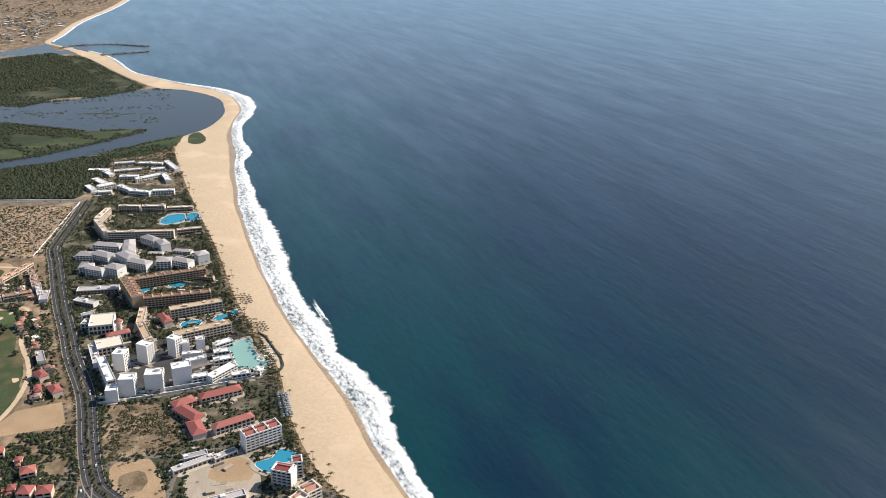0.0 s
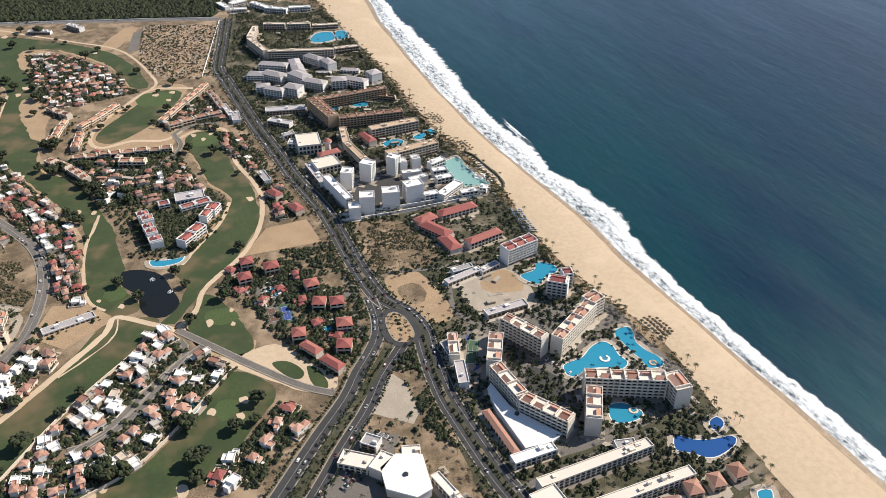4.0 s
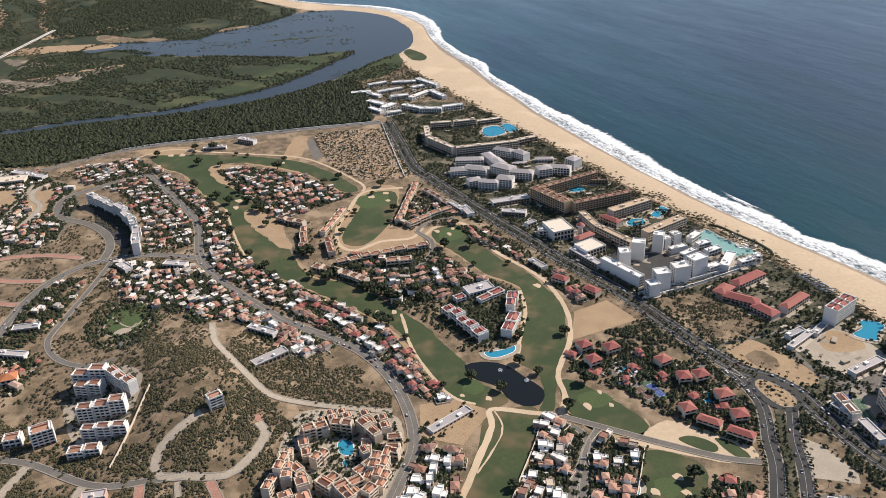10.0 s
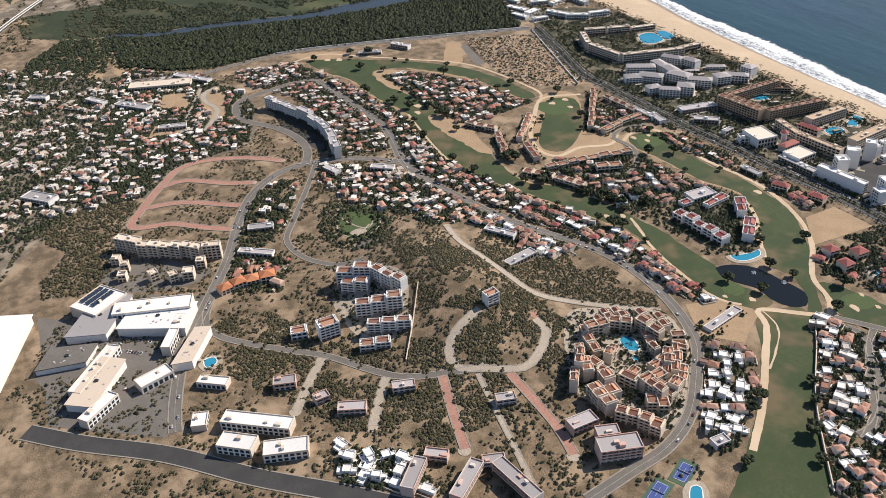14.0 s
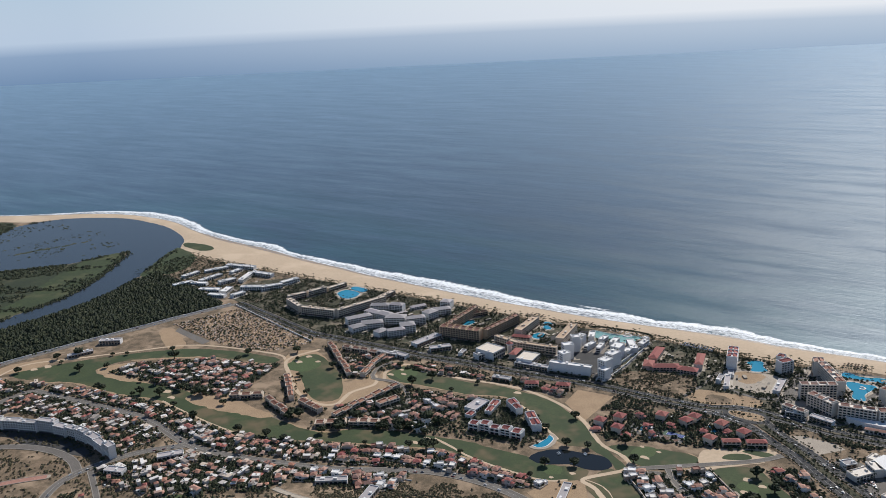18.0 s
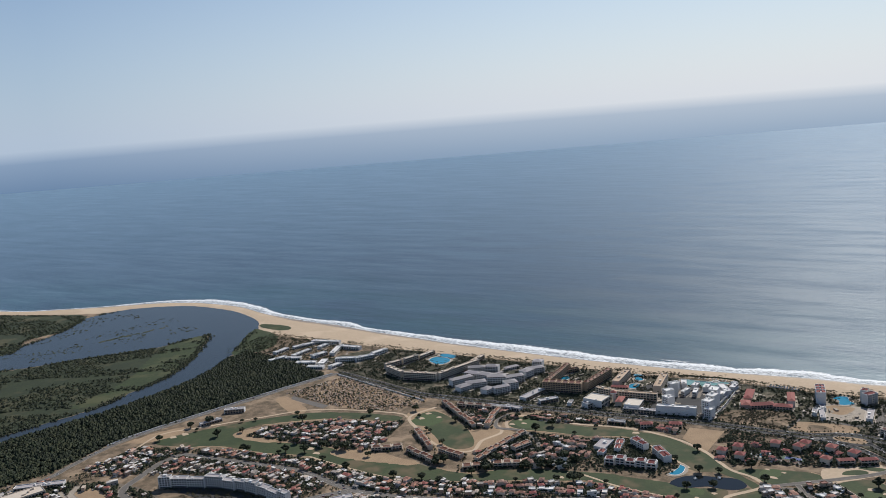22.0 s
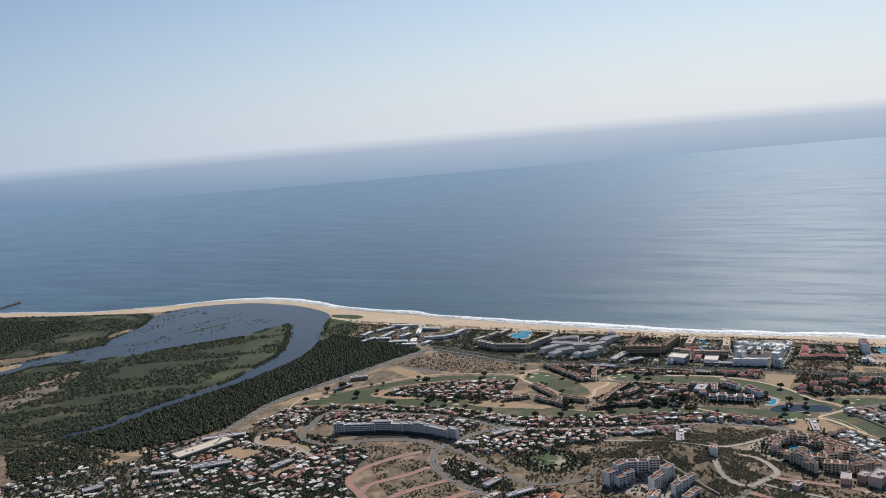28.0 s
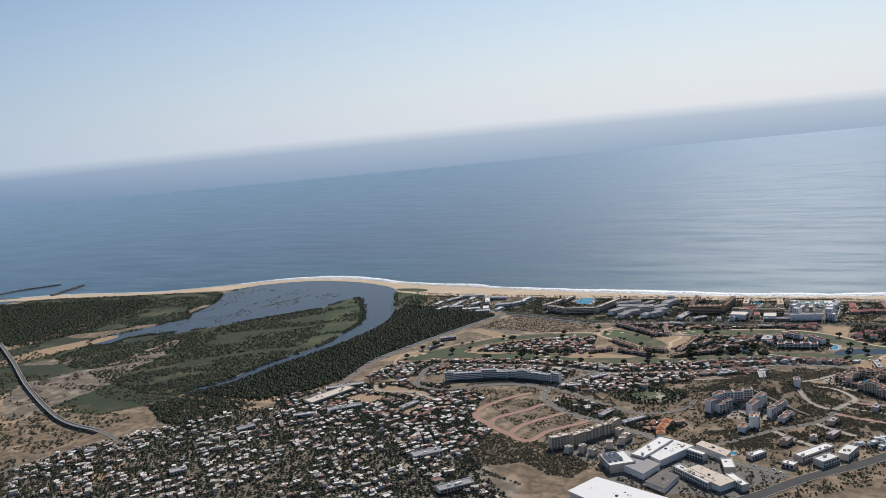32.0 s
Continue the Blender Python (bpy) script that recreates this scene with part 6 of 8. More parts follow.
def house_kind(seed, wall, roof, flat, label, big=1.0):
    """One house of two to four joined volumes with its parts, built about its own base."""
    r = random.Random(seed)
    w, d, h = r.uniform(3.6, 5.0) * big, r.uniform(3.0, 4.0) * big, r.choice((2.0, 3.5, 3.7)) * big
    e = new("house")
    tagged(e, label, "house", "houses of the neighbourhood")
    walls, roofs = bmesh.new(), bmesh.new()
    box(walls, -w / 2, w / 2, -d / 2, d / 2, -0.6, h)

    def top(bm, x0, x1, y0, y1, z, flat_top):
        if flat_top:
            # a slab whose top is sunk behind a parapet, in one piece
            rings = [[bm.verts.new((x, y, zz)) for x, y in ((x0 - o, y0 - o), (x1 + o, y0 - o), (x1 + o, y1 + o), (x0 - o, y1 + o))] for o, zz in ((0.08, z), (0.08, z + 0.5), (-0.1, z + 0.5), (-0.1, z + 0.14))]
            bm.faces.new(rings[0][::-1])
            bm.faces.new(rings[3])
            for lo, hi in zip(rings, rings[1:]):
                for i in range(4):
                    bm.faces.new((lo[i], lo[(i + 1) % 4], hi[(i + 1) % 4], hi[i]))
        else:
            hip(bm, x0 - 0.22, x1 + 0.22, y0 - 0.22, y1 + 0.22, z, min(x1 - x0, y1 - y0) * 0.24)

    top(roofs, -w / 2, w / 2, -d / 2, d / 2, h, flat)
    shell = part("wall", walls, wall, e)
    part("roof", roofs, roof, e)
    spots = [(0, 1), (1, 0), (-1, 0), (0, -1)]
    r.shuffle(spots)
    for k, (sx, sy) in enumerate(spots[:2]):
        a, c, g = w * r.uniform(0.5, 0.9), d * r.uniform(0.5, 0.85), h * r.choice((0.52, 0.58, 0.8))
        cx, cy = sx * (w + a) / 2 * 0.98 + (0 if sx else r.uniform(-0.3, 0.3) * w), sy * (d + c) / 2 * 0.98 + (0 if sy else r.uniform(-0.3, 0.3) * d)
        bm = bmesh.new()
        box(bm, cx - a / 2, cx + a / 2, cy - c / 2, cy + c / 2, -0.6, g - 0.02 * k)
        wing = part("side_wing", bm, wall, e)
        bm = bmesh.new()
        top(bm, cx - a / 2, cx + a / 2, cy - c / 2, cy + c / 2, g - 0.02 * k, flat or r.random() < 0.45)
        part("wing_roof", bm, roof, wing)
    for k in range(2):
        bm = bmesh.new()
        x1, z1, yy = (-0.32 + 0.42 * k) * w, max(0.6, h - 1.5), -d / 2 if k else d / 2
        box(bm, x1, x1 + 1.1, yy - 0.05, yy + 0.05, z1, z1 + 0.85)
        part("window", bm, M_GLASS, shell)
    bm = bmesh.new()
    q = r.uniform(1.2, 2.2)
    x0, x1, y0, y1 = -w / 2 - q, w / 2 + q, -d / 2 - q * 1.2, d / 2 + q
    box(bm, x0, x1, y0 - 0.1, y0 + 0.1, -0.5, 0.85)
    box(bm, x0 - 0.1, x0 + 0.1, y0 + 0.1, y1, -0.5, 0.85)
    part("garden_wall", bm, M_CREAM, e)
    return e


HOTEL_FEET = len(FOOT)
KINDS = {
    "red": [house_kind(k, M_CREAM, M_TERRA, False, "cream house with a terracotta hipped roof") for k in (1, 2, 3, 21, 22)],
    "rose": [house_kind(k, M_PINKWALL, M_ROSE, False, "pink house with a rose-red tiled roof") for k in (4, 5, 23, 24)],
    "white": [house_kind(k, M_WHITE, M_WHITE, True, "white flat-roofed house behind a garden wall") for k in (6, 7, 8, 25, 26)],
    "salmon": [house_kind(k, M_WHITE, M_FADED, False, "white house with a faded salmon tiled roof") for k in (31, 32, 33)],
    "town": [house_kind(k, M_TOWNWALL, M_TOWNROOF, True, "plain small town house with a flat roof") for k in (9, 10)],
}
FIRST = {id(k): True for ks in KINDS.values() for k in ks}
LOTS = []
MIXES = {"golfv": ("salmon", "red", "white", "salmon"), "upper": ("red", "salmon", "white", "town"), "strip": ("red", "white", "salmon", "rose", "town"), "inner": ("white", "salmon", "town", "red"), "south": ("salmon", "town", "salmon", "white"),
         "seven": ("rose", "salmon", "white"), "red": ("rose",), "center": ("red", "white", "red"), "beachrd": ("rose", "red"), "midhot": ("red", "rose"), "ringE": ("white", "red"),
         "court": ("white",), "mida": ("white", "red", "town"), "midb": ("white", "red"), "upl": ("town", "red"), "lowm": ("red", "rose"), "town2": ("town", "town", "red"), "town1": ("town",)}
rnd = random.Random(11)
for zone, poly in ZONES.items():
    xs, ys = [p[0] for p in poly], [p[1] for p in poly]
    grid = 11.5 if zone == "seven" else 8.6 if zone in ("town1", "town2") else 17.0 if zone in ("red", "midb") else 9.6 if zone in ("center", "midhot") else 6.6 if zone == "south" else 7.3
    turn = 0.9 if zone == "town1" else road_turn(sum(xs) / len(xs), sum(ys) / len(ys))
    cx, cy = sum(xs) / len(xs), sum(ys) / len(ys)
    span = max(max(xs) - min(xs), max(ys) - min(ys)) * 0.75
    n = int(span / grid) + 1
    for i in range(-n, n + 1):
        for j in range(-n, n + 1):
            u, v = i * grid + rnd.uniform(-1.6, 1.6), j * grid * 0.82 + rnd.uniform(-1.5, 1.5)
            x, y = cx + u * math.cos(turn) - v * math.sin(turn), cy + u * math.sin(turn) + v * math.cos(turn)
            if zone in ("town1", "town2"):
                if j % 4 == 0 or i % 9 == 0 or noise.noise((x * 0.022, y * 0.022, 31)) > 0.22:
                    continue
                x, y = x + rnd.uniform(-1.5, 1.5), y + rnd.uniform(-1.5, 1.5)
            if not inside((x, y), poly) or any(inside((x, y), q) for q in CLEAR) or road_gap(x, y) < 3.6 or built(x, y, 2.4) or rnd.random() < (0.12 if zone != "town1" else 0.2):
                continue
            t = turn if zone in ("town1", "town2") else road_turn(x, y)
            LOTS.append((x, y, t + rnd.choice((0, math.pi, math.pi / 2)) + rnd.uniform(-0.3, 0.3), rnd.choice(MIXES[zone]), zone))
            FOOT.append((x, y, 3.0, 2.6, t))
# the houses that the flight passes nearest are things; those past them are joined
LOTS.sort(key=lambda q: math.hypot(q[0] + 120, q[1] - 60))
for k, (x, y, t, kind, zone) in enumerate(LOTS[:200]):
    proto = rnd.choice(KINDS[kind])
    m = Matrix.Translation((x, y, hill(x, y))) @ Matrix.Rotation(t, 4, "Z")
    if FIRST[id(proto)]:
        proto.matrix_world = m
        FIRST[id(proto)] = False
    else:
        copy_thing(proto, m)
for ks in KINDS.values():
    for proto in ks:
        if FIRST[id(proto)]:
            x, y, t, kind, zone = LOTS.pop()
            proto.matrix_world = Matrix.Translation((x, y, hill(x, y))) @ Matrix.Rotation(t, 4, "Z")


def add_box(verts, faces, x, y, t, a, b, z0, z1):
    n, c, s = len(verts), math.cos(t), math.sin(t)
    for z in (z0, z1):
        for u, v in ((-a, -b), (a, -b), (a, b), (-a, b)):
            verts.append((x + u * c - v * s, y + u * s + v * c, z))
    for f in ((4, 5, 6, 7), (0, 1, 5, 4), (1, 2, 6, 5), (2, 3, 7, 6), (3, 0, 4, 7)):
        faces.append(tuple(n + q for q in f))


def add_hip(verts, faces, x, y, t, a, b, z0, rise):
    n, c, s = len(verts), math.cos(t), math.sin(t)
    for u, v, z in ((-a, -b, z0), (a, -b, z0), (a, b, z0), (-a, b, z0), (-a + b, 0, z0 + rise), (a - b, 0, z0 + rise)):
        verts.append((x + u * c - v * s, y + u * s + v * c, z))
    for f in ((0, 1, 5, 4), (1, 2, 5), (2, 3, 4, 5), (3, 0, 4)):
        faces.append(tuple(n + q for q in f))


wall_v, wall_f, roof_v, roof_f, tile_v, tile_f, dark_v, dark_f = [], [], [], [], [], [], [], []
# sheds, pergolas, patios and yard walls between the houses
yard_v, yard_f, patio_v, patio_f = [], [], [], []
for x, y, t, kind, zone in LOTS:
    for _ in range(3):
        g, q = rnd.uniform(0, 6.28), rnd.uniform(2.6, 4.8)
        px, py = x + q * math.cos(g), y + q * math.sin(g)
        if road_gap(px, py) < 1.0:
            continue
        z, u = hill(px, py), rnd.random()
        if u < 0.4:
            add_box(yard_v, yard_f, px, py, t, rnd.uniform(0.4, 1.1), rnd.uniform(0.35, 0.8), z - 0.3, z + rnd.uniform(0.7, 1.6))
        elif u < 0.75:
            add_box(yard_v, yard_f, px, py, t + rnd.choice((0, 1.57)), rnd.uniform(1.2, 3.0), 0.09, z - 0.3, z + rnd.uniform(0.6, 1.0))
        else:
            add_box(patio_v, patio_f, px, py, t, rnd.uniform(0.7, 1.8), rnd.uniform(0.6, 1.3), z - 0.3, z + rnd.uniform(0.07, 0.16))
for x, y, t, kind, zone in LOTS[200:]:
    z = hill(x, y)
    for _ in range(rnd.choice((1, 2, 3, 4))):
        a, b, h = rnd.choice((rnd.uniform(0.9, 1.8), rnd.uniform(1.4, 2.6), rnd.uniform(1.6, 4.2) if rnd.random() < 0.3 else 1.7)), rnd.uniform(0.8, 2.1), rnd.choice((1.5, 1.7, 1.8, 3.3))
        px, py = x + rnd.uniform(-2.4, 2.4), y + rnd.uniform(-2.4, 2.4)
        h += rnd.uniform(0, 0.15)
        add_box(wall_v, wall_f, px, py, t, a, b, z - 0.3, z + h)
        if kind in ("red", "rose", "salmon") and rnd.random() < 0.75:
            add_hip(tile_v, tile_f, px, py, t, a + 0.2, b + 0.2, z + h, b * 0.45)
        else:
            add_box(roof_v, roof_f, px, py, t, a + 0.1, b + 0.1, z + h, z + h + 0.14)
            if rnd.random() < 0.5:
                add_box(roof_v, roof_f, px + rnd.uniform(-a, a) * 0.5, py, t, 0.35, 0.35, z + h + 0.14, z + h + 0.9)
        for s in (-1, 1):
            for u in (-0.45, 0.35):
                wx, wy = px + u * a * math.cos(t) - s * b * math.sin(t), py + u * a * math.sin(t) + s * b * math.cos(t)
                add_box(dark_v, dark_f, wx, wy, t, 0.45, 0.05, z + 0.6, z + 1.3)
for nm, v, f, m, lab in (("yard_sheds", yard_v, yard_f, M_TOWNROOF, "small sheds and garden walls between the houses"), ("patios", patio_v, patio_f, M_PAVE, "pale paved patios beside the houses"), ("town_house_walls", wall_v, wall_f, M_TOWNWALL, "walls of crowded far town houses"), ("town_flat_roofs", roof_v, roof_f, M_TOWNROOF, "pale flat roofs of crowded far houses"),
                         ("town_tile_roofs", tile_v, tile_f, M_TOWNTILE, "red and salmon tiled roofs of crowded far houses"), ("town_windows", dark_v, dark_f, M_GLASS, "small dark windows of far houses")):
    tagged(from_lists(nm, v, f, m), lab, "houses", kind="stuff")

# the far town and its slopes beyond the harbour channel
far_wall, far_faces, far_roof, far_tops = [], [], [], []
for _ in range(900):
    x, y = rnd.uniform(1590, 2300), rnd.uniform(-60, 420)
    if y < between(BEACH_S, x) + 14 or (y < 110 and x < 1640) or rnd.random() < 0.35 + 0.0006 * (x - 1600):
        continue
    t, a, b, h = rnd.choice((0.2, 1.77)) + rnd.uniform(-0.2, 0.2), rnd.uniform(2.5, 6.5), rnd.uniform(2.2, 4.0), rnd.choice((2.0, 3.6, 5.2))
    add_box(far_wall, far_faces, x, y, t, a, b, -0.2, h)
    add_box(far_roof, far_tops, x, y, t, a + 0.2, b + 0.2, h, h + 0.4)
tagged(from_lists("far_town_walls", far_wall, far_faces, M_TOWNWALL), "pale houses of the far town beyond the harbour", "houses", kind="stuff")
tagged(from_lists("far_town_roofs", far_roof, far_tops, M_TOWNROOF), "flat roofs of the far town beyond the harbour", "houses", kind="stuff")

# paved terraces, drives and pool decks round the hotel wings
deck_v, deck_f = [], []
for x, y, a, b, t in FOOT[:HOTEL_FEET]:
    if y > -95 or a < 2:
        continue
    add_box(deck_v, deck_f, x, y, t, a + rnd.uniform(0.6, 2.0), b + rnd.uniform(0.6, 2.4), -0.2, rnd.uniform(0.09, 0.2))
    for _ in range(5):
        g, q = rnd.uniform(0, 6.28), rnd.uniform(1.2, 2.2)
        px, py = x + (a + q * 2) * math.cos(g), y + (b + q * 2) * math.sin(g)
        if py > between(BEACH_S, px) + 3 and road_gap(px, py) > 2 and not built(px, py, 0.5):
            add_box(deck_v, deck_f, px, py, t + rnd.uniform(-0.3, 0.3), rnd.uniform(0.7, 3.2), rnd.uniform(0.5, 1.4), -0.2, rnd.choice((0.1, 0.12, 0.15, 1.1, 1.4)) + rnd.uniform(0, 0.03))
tagged(from_lists("hotel_terraces", deck_v, deck_f, M_TERRACE), "pale paved terraces and small pavilions round the hotels", "terraces", kind="stuff")

# ---- cemetery ----
tomb_v, tomb_f = [], []
for _ in range(2600):
    x, y = rnd.uniform(284, 440), rnd.uniform(-94, -15)
    if inside((x, y), CEMETERY):
        add_box(tomb_v, tomb_f, x, y, 0.3 + rnd.choice((0, 1.57)), rnd.uniform(0.3, 0.8), rnd.uniform(0.25, 0.5), 0, rnd.choice((0.25, 0.35, 0.5, 1.1)))
M_TOMB = varied("tomb_stone", [(0.56, 0.44, 0.35), (0.46, 0.35, 0.27), (0.66, 0.57, 0.49), (0.38, 0.27, 0.20)], 0.9)
tagged(from_lists("tombs", tomb_v, tomb_f, M_TOMB), "crowded pale tombs and little shrines of a cemetery", "tombs", kind="stuff")


# ---- plants ----
M_LEAF = varied("tree_leaves", [(0.024, 0.034, 0.013), (0.034, 0.046, 0.016), (0.018, 0.026, 0.011), (0.046, 0.052, 0.019)], 0.9, 1.5)
M_BUSH = varied("scrub_leaves", [(0.058, 0.056, 0.026), (0.075, 0.066, 0.032), (0.042, 0.044, 0.02), (0.12, 0.095, 0.054)], 0.95, 1.5)
M_PALM = varied("palm_fronds", [(0.04, 0.06, 0.02), (0.055, 0.07, 0.025), (0.07, 0.07, 0.03)], 0.8, 2.0)
M_BARK = varied("bark", [(0.14, 0.10, 0.07), (0.18, 0.13, 0.09)], 0.95, 4.0)
ico = bmesh.new()
bmesh.ops.create_icosphere(ico, subdivisions=1, radius=1.0)
ICO_V = np.array([v.co[:] for v in ico.verts])
ICO_F = np.array([[v.index for v in f.verts] for f in ico.faces])
ico.free()
OCT_V = np.array([(1, 0, 0), (0.3, 0.95, 0), (-0.8, 0.6, 0), (-0.8, -0.6, 0), (0.3, -0.95, 0), (0.1, 0, 0.95)])
OCT_F = np.array([(0, 1, 5), (1, 2, 5), (2, 3, 5), (3, 4, 5), (4, 0, 5)])
rng = np.random.default_rng(5)


def clump_mesh(name, spots, mat, label, category, base=ICO_V, sides=ICO_F):
    """Many small ragged clumps: x, y, z, radius, height."""
    s = np.array(spots)
    n, k = len(s), len(base)
    v = base[None] * (1 + rng.uniform(-0.42, 0.38, (n, k, 1)))
    v = v * np.stack([s[:, 3], s[:, 3], s[:, 4]], 1)[:, None] + s[:, None, :3]
    f = (sides[None] + (np.arange(n) * k)[:, None, None]).reshape(-1, 3)
    me = bpy.data.meshes.new(name)
    me.from_pydata(v.reshape(-1, 3).tolist(), [], f.tolist())
    me.materials.append(mat)
    return tagged(new(name, me), label, category, kind="stuff")


GOLF = [GOLF_WEST, GOLF_EAST, GOLF_MID, GOLF_FIVE, GOLF_SIX, GOLF_TRAP]


TOWER_COURT = [(78, -122), (78, -160), (70, -190), (28, -195), (26, -120)]


def free(x, y, gap=0.3):
    return not inside((x, y), TOWER_COURT) and road_gap(x, y) > gap + 0.9 and not built(x, y, gap) and y > between(BEACH_S, x) + 2 and not any(inside((x, y), q) for q in POOLS)


def scatter(poly, count, size, tall, test=None, lift=0.45):
    xs, ys = [p[0] for p in poly], [p[1] for p in poly]
    out = []
    for _ in range(count):
        x, y = rnd.uniform(min(xs), max(xs)), rnd.uniform(min(ys), max(ys))
        if inside((x, y), poly) and (test is None or test(x, y)):
            r = rnd.uniform(*size)
            for _ in range(1 if r < 0.8 else 3):
                q = r * rnd.uniform(0.55, 0.85) if r >= 0.8 else r
                z = tall * r
                out.append((x + rnd.uniform(-0.5, 0.5) * r, y + rnd.uniform(-0.5, 0.5) * r, hill(x, y) + z * lift + rnd.uniform(-0.1, 0.3) * r, q, q * tall * 0.7))
    return out


clump_mesh("estuary_woodland", scatter(FOREST_S, 19000, (0.7, 2.9), 1.1, lambda x, y: not inside((x, y), LAGOON)), M_LEAF, "dense dark green estuary woodland beside the lagoon", "woodland", OCT_V, OCT_F)
TOWN_EDGE = [(656, 335), (628, 284), (532, 304), (554, 340), (532, 381), (597, 371)]
FAR_PLAIN = [(1050, 110), (1400, 150), (1750, 60), (1800, 420), (1500, 470), (1080, 420)]
clump_mesh("far_woodland", scatter(FAR_PLAIN, 9000, (1.1, 3.0), 0.9, lambda x, y: noise.noise((x * 0.005 + y * 0.004, y * 0.022 - x * 0.006, 15)) > -0.02) + scatter(TOWN_EDGE, 2600, (0.9, 2.2), 1.0) + scatter(REED_SHORE, 9000, (1.0, 2.4), 0.9, lambda x, y: noise.noise((x * 0.015, y * 0.03, 12)) > -0.2) + scatter(FOREST_N, 9000, (1.4, 3.2), 1.0), M_LEAF, "dark green far woodland between lagoon and marina", "woodland", OCT_V, OCT_F)
clump_mesh("island_thicket", scatter(ISLAND, 15000, (0.8, 2.2), 0.9, lambda x, y: noise.noise((x * 0.012 + y * 0.004, y * 0.03 - x * 0.02, 2)) > (0.12 if inside((x, y), ISLAND_TIP) else -0.22)), M_LEAF, "dark thickets on the marsh island", "thicket", OCT_V, OCT_F)
# ragged reeds and mangroves along the lagoon's banks
bank = []
for poly in (ISLAND, FOREST_S, LAGOON, REED_SHORE):
    line = spline(poly, 1.6, True)
    for p in line:
        for _ in range(2):
            r = rnd.uniform(0.5, 1.7)
            x, y = p.x + rnd.gauss(0, 2.2), p.y + rnd.gauss(0, 2.2)
            if y > between(BEACH_S, x) + 6 and noise.noise((x * 0.03, y * 0.03, 44)) > -0.25 and x > 480:
                bank.append((x, y, 0.3 * r, r, 0.9 * r))
for _ in range(1500):
    x, y = rnd.uniform(780, 1040), rnd.uniform(-220, 120)
    if inside((x, y), LAGOON) and noise.noise((x * 0.02, y * 0.02, 45)) > (0.12 if x < 880 else 0.0):
        r = rnd.uniform(0.4, 1.5)
        bank.append((x, y, 0.1, r * 1.6, 0.5 * r))
clump_mesh("bank_reeds", bank, M_LEAF, "ragged reeds and mangroves along the lagoon's banks", "reeds", OCT_V, OCT_F)
town_trees = scatter(CEMETERY, 2000, (0.4, 1.3), 1.1)
for zone, poly in ZONES.items():
    xs, ys = [p[0] for p in poly], [p[1] for p in poly]
    area = (max(xs) - min(xs)) * (max(ys) - min(ys))
    town_trees += scatter(poly, int(area / (3.4 if zone in ("red", "midb") else 2.2 if zone in ("south", "center", "golfv", "strip", "seven", "beachrd") else 5 if zone == "town1" else 3.2)), (0.5, 1.7), 1.2, lambda x, y: road_gap(x, y) > 1.4 and not built(x, y, -1.3) and not any(inside((x, y), q) for q in CLEAR))
town_trees += scatter([(83, -9), (87, -43), (69, -44), (25, -19), (27, 0), (61, 7)], 900, (0.5, 1.4), 1.2, lambda x, y: not built(x, y, 0.0))
for _ in range(420):
    a, q, r = rnd.uniform(0, 6.28), rnd.uniform(11, 24), rnd.uniform(0.6, 1.6)
    x, y = 155 + 1.5 * q * math.cos(a), 183 + q * math.sin(a)
    if road_gap(x, y) > 1.0 and not built(x, y, 0.2):
        town_trees.append((x, y, hill(x, y) + 0.4 * r, r, r))
for x, y, a, b, t in FOOT[:HOTEL_FEET]:
    if y < -95 or x > 400 or y > 270:
        continue
    for _ in range(int(4 + 1.5 * (a + b))):
        u, v = rnd.uniform(-a - 3.5, a + 3.5), rnd.uniform(-b - 3.5, b + 3.5)
        px, py, r = x + u * math.cos(t) - v * math.sin(t), y + u * math.sin(t) + v * math.cos(t), rnd.uniform(0.5, 1.35)
        if not built(px, py, 0.5 * r) and road_gap(px, py) > 1.0 and not any(inside((px, py), q) for q in POOLS) and not inside((px, py), GOLF_TRAP):
            for _ in range(2):
                town_trees.append((px + rnd.uniform(-0.5, 0.5), py + rnd.uniform(-0.5, 0.5), hill(px, py) + 0.6 * r, r * 0.8, r))
for poly, count in (([(2, -72), (3, -101), (-57, -103), (-88, -101), (-108, -85), (-91, -84), (-69, -84), (-57, -74), (-29, -65)], 1500), ([(231, -71), (198, -78), (103, -86), (41, -94), (37, -79), (52, -75), (92, -73), (154, -74)], 1300),
                    ([(98, 28), (104, 0), (88, -48), (60, -52), (20, -25), (12, -8), (25, 12), (60, 15)], 1500), ([(-112, -100), (-120, -104), (-160, -104), (-175, -108), (-175, -113), (-130, -113), (-104, -116)], 500)):
    town_trees += scatter(poly, count, (0.5, 1.5), 1.1, lambda x, y: free(x, y, 0.3) and not inside((x, y), BARE_FIELD) and not any(inside((x, y), q) for q in GOLF) and noise.noise((x * 0.07, y * 0.07, 61)) > -0.3)
clump_mesh("garden_trees", town_trees, M_LEAF, "dark green garden trees between the houses", "trees", OCT_V, OCT_F)
bushes = []
for poly, count in ((SCRUB_HILL, 46000), (SCRUB_LOT, 9000), (SCRUB_PLOT, 2200)):
    bushes += scatter(poly, count, (0.22, 0.95), 0.9, lambda x, y: noise.noise((x * 0.05, y * 0.05, 7)) + 0.5 * noise.noise((x * 0.2, y * 0.2, 8)) > (-0.35 if poly is SCRUB_LOT else -0.06) and free(x, y))
OPEN_LAND = [(520, 300), (420, 120), (200, 330), (60, 400), (-120, 260), (-120, 120), (120, 90), (330, 110), (430, 190)]
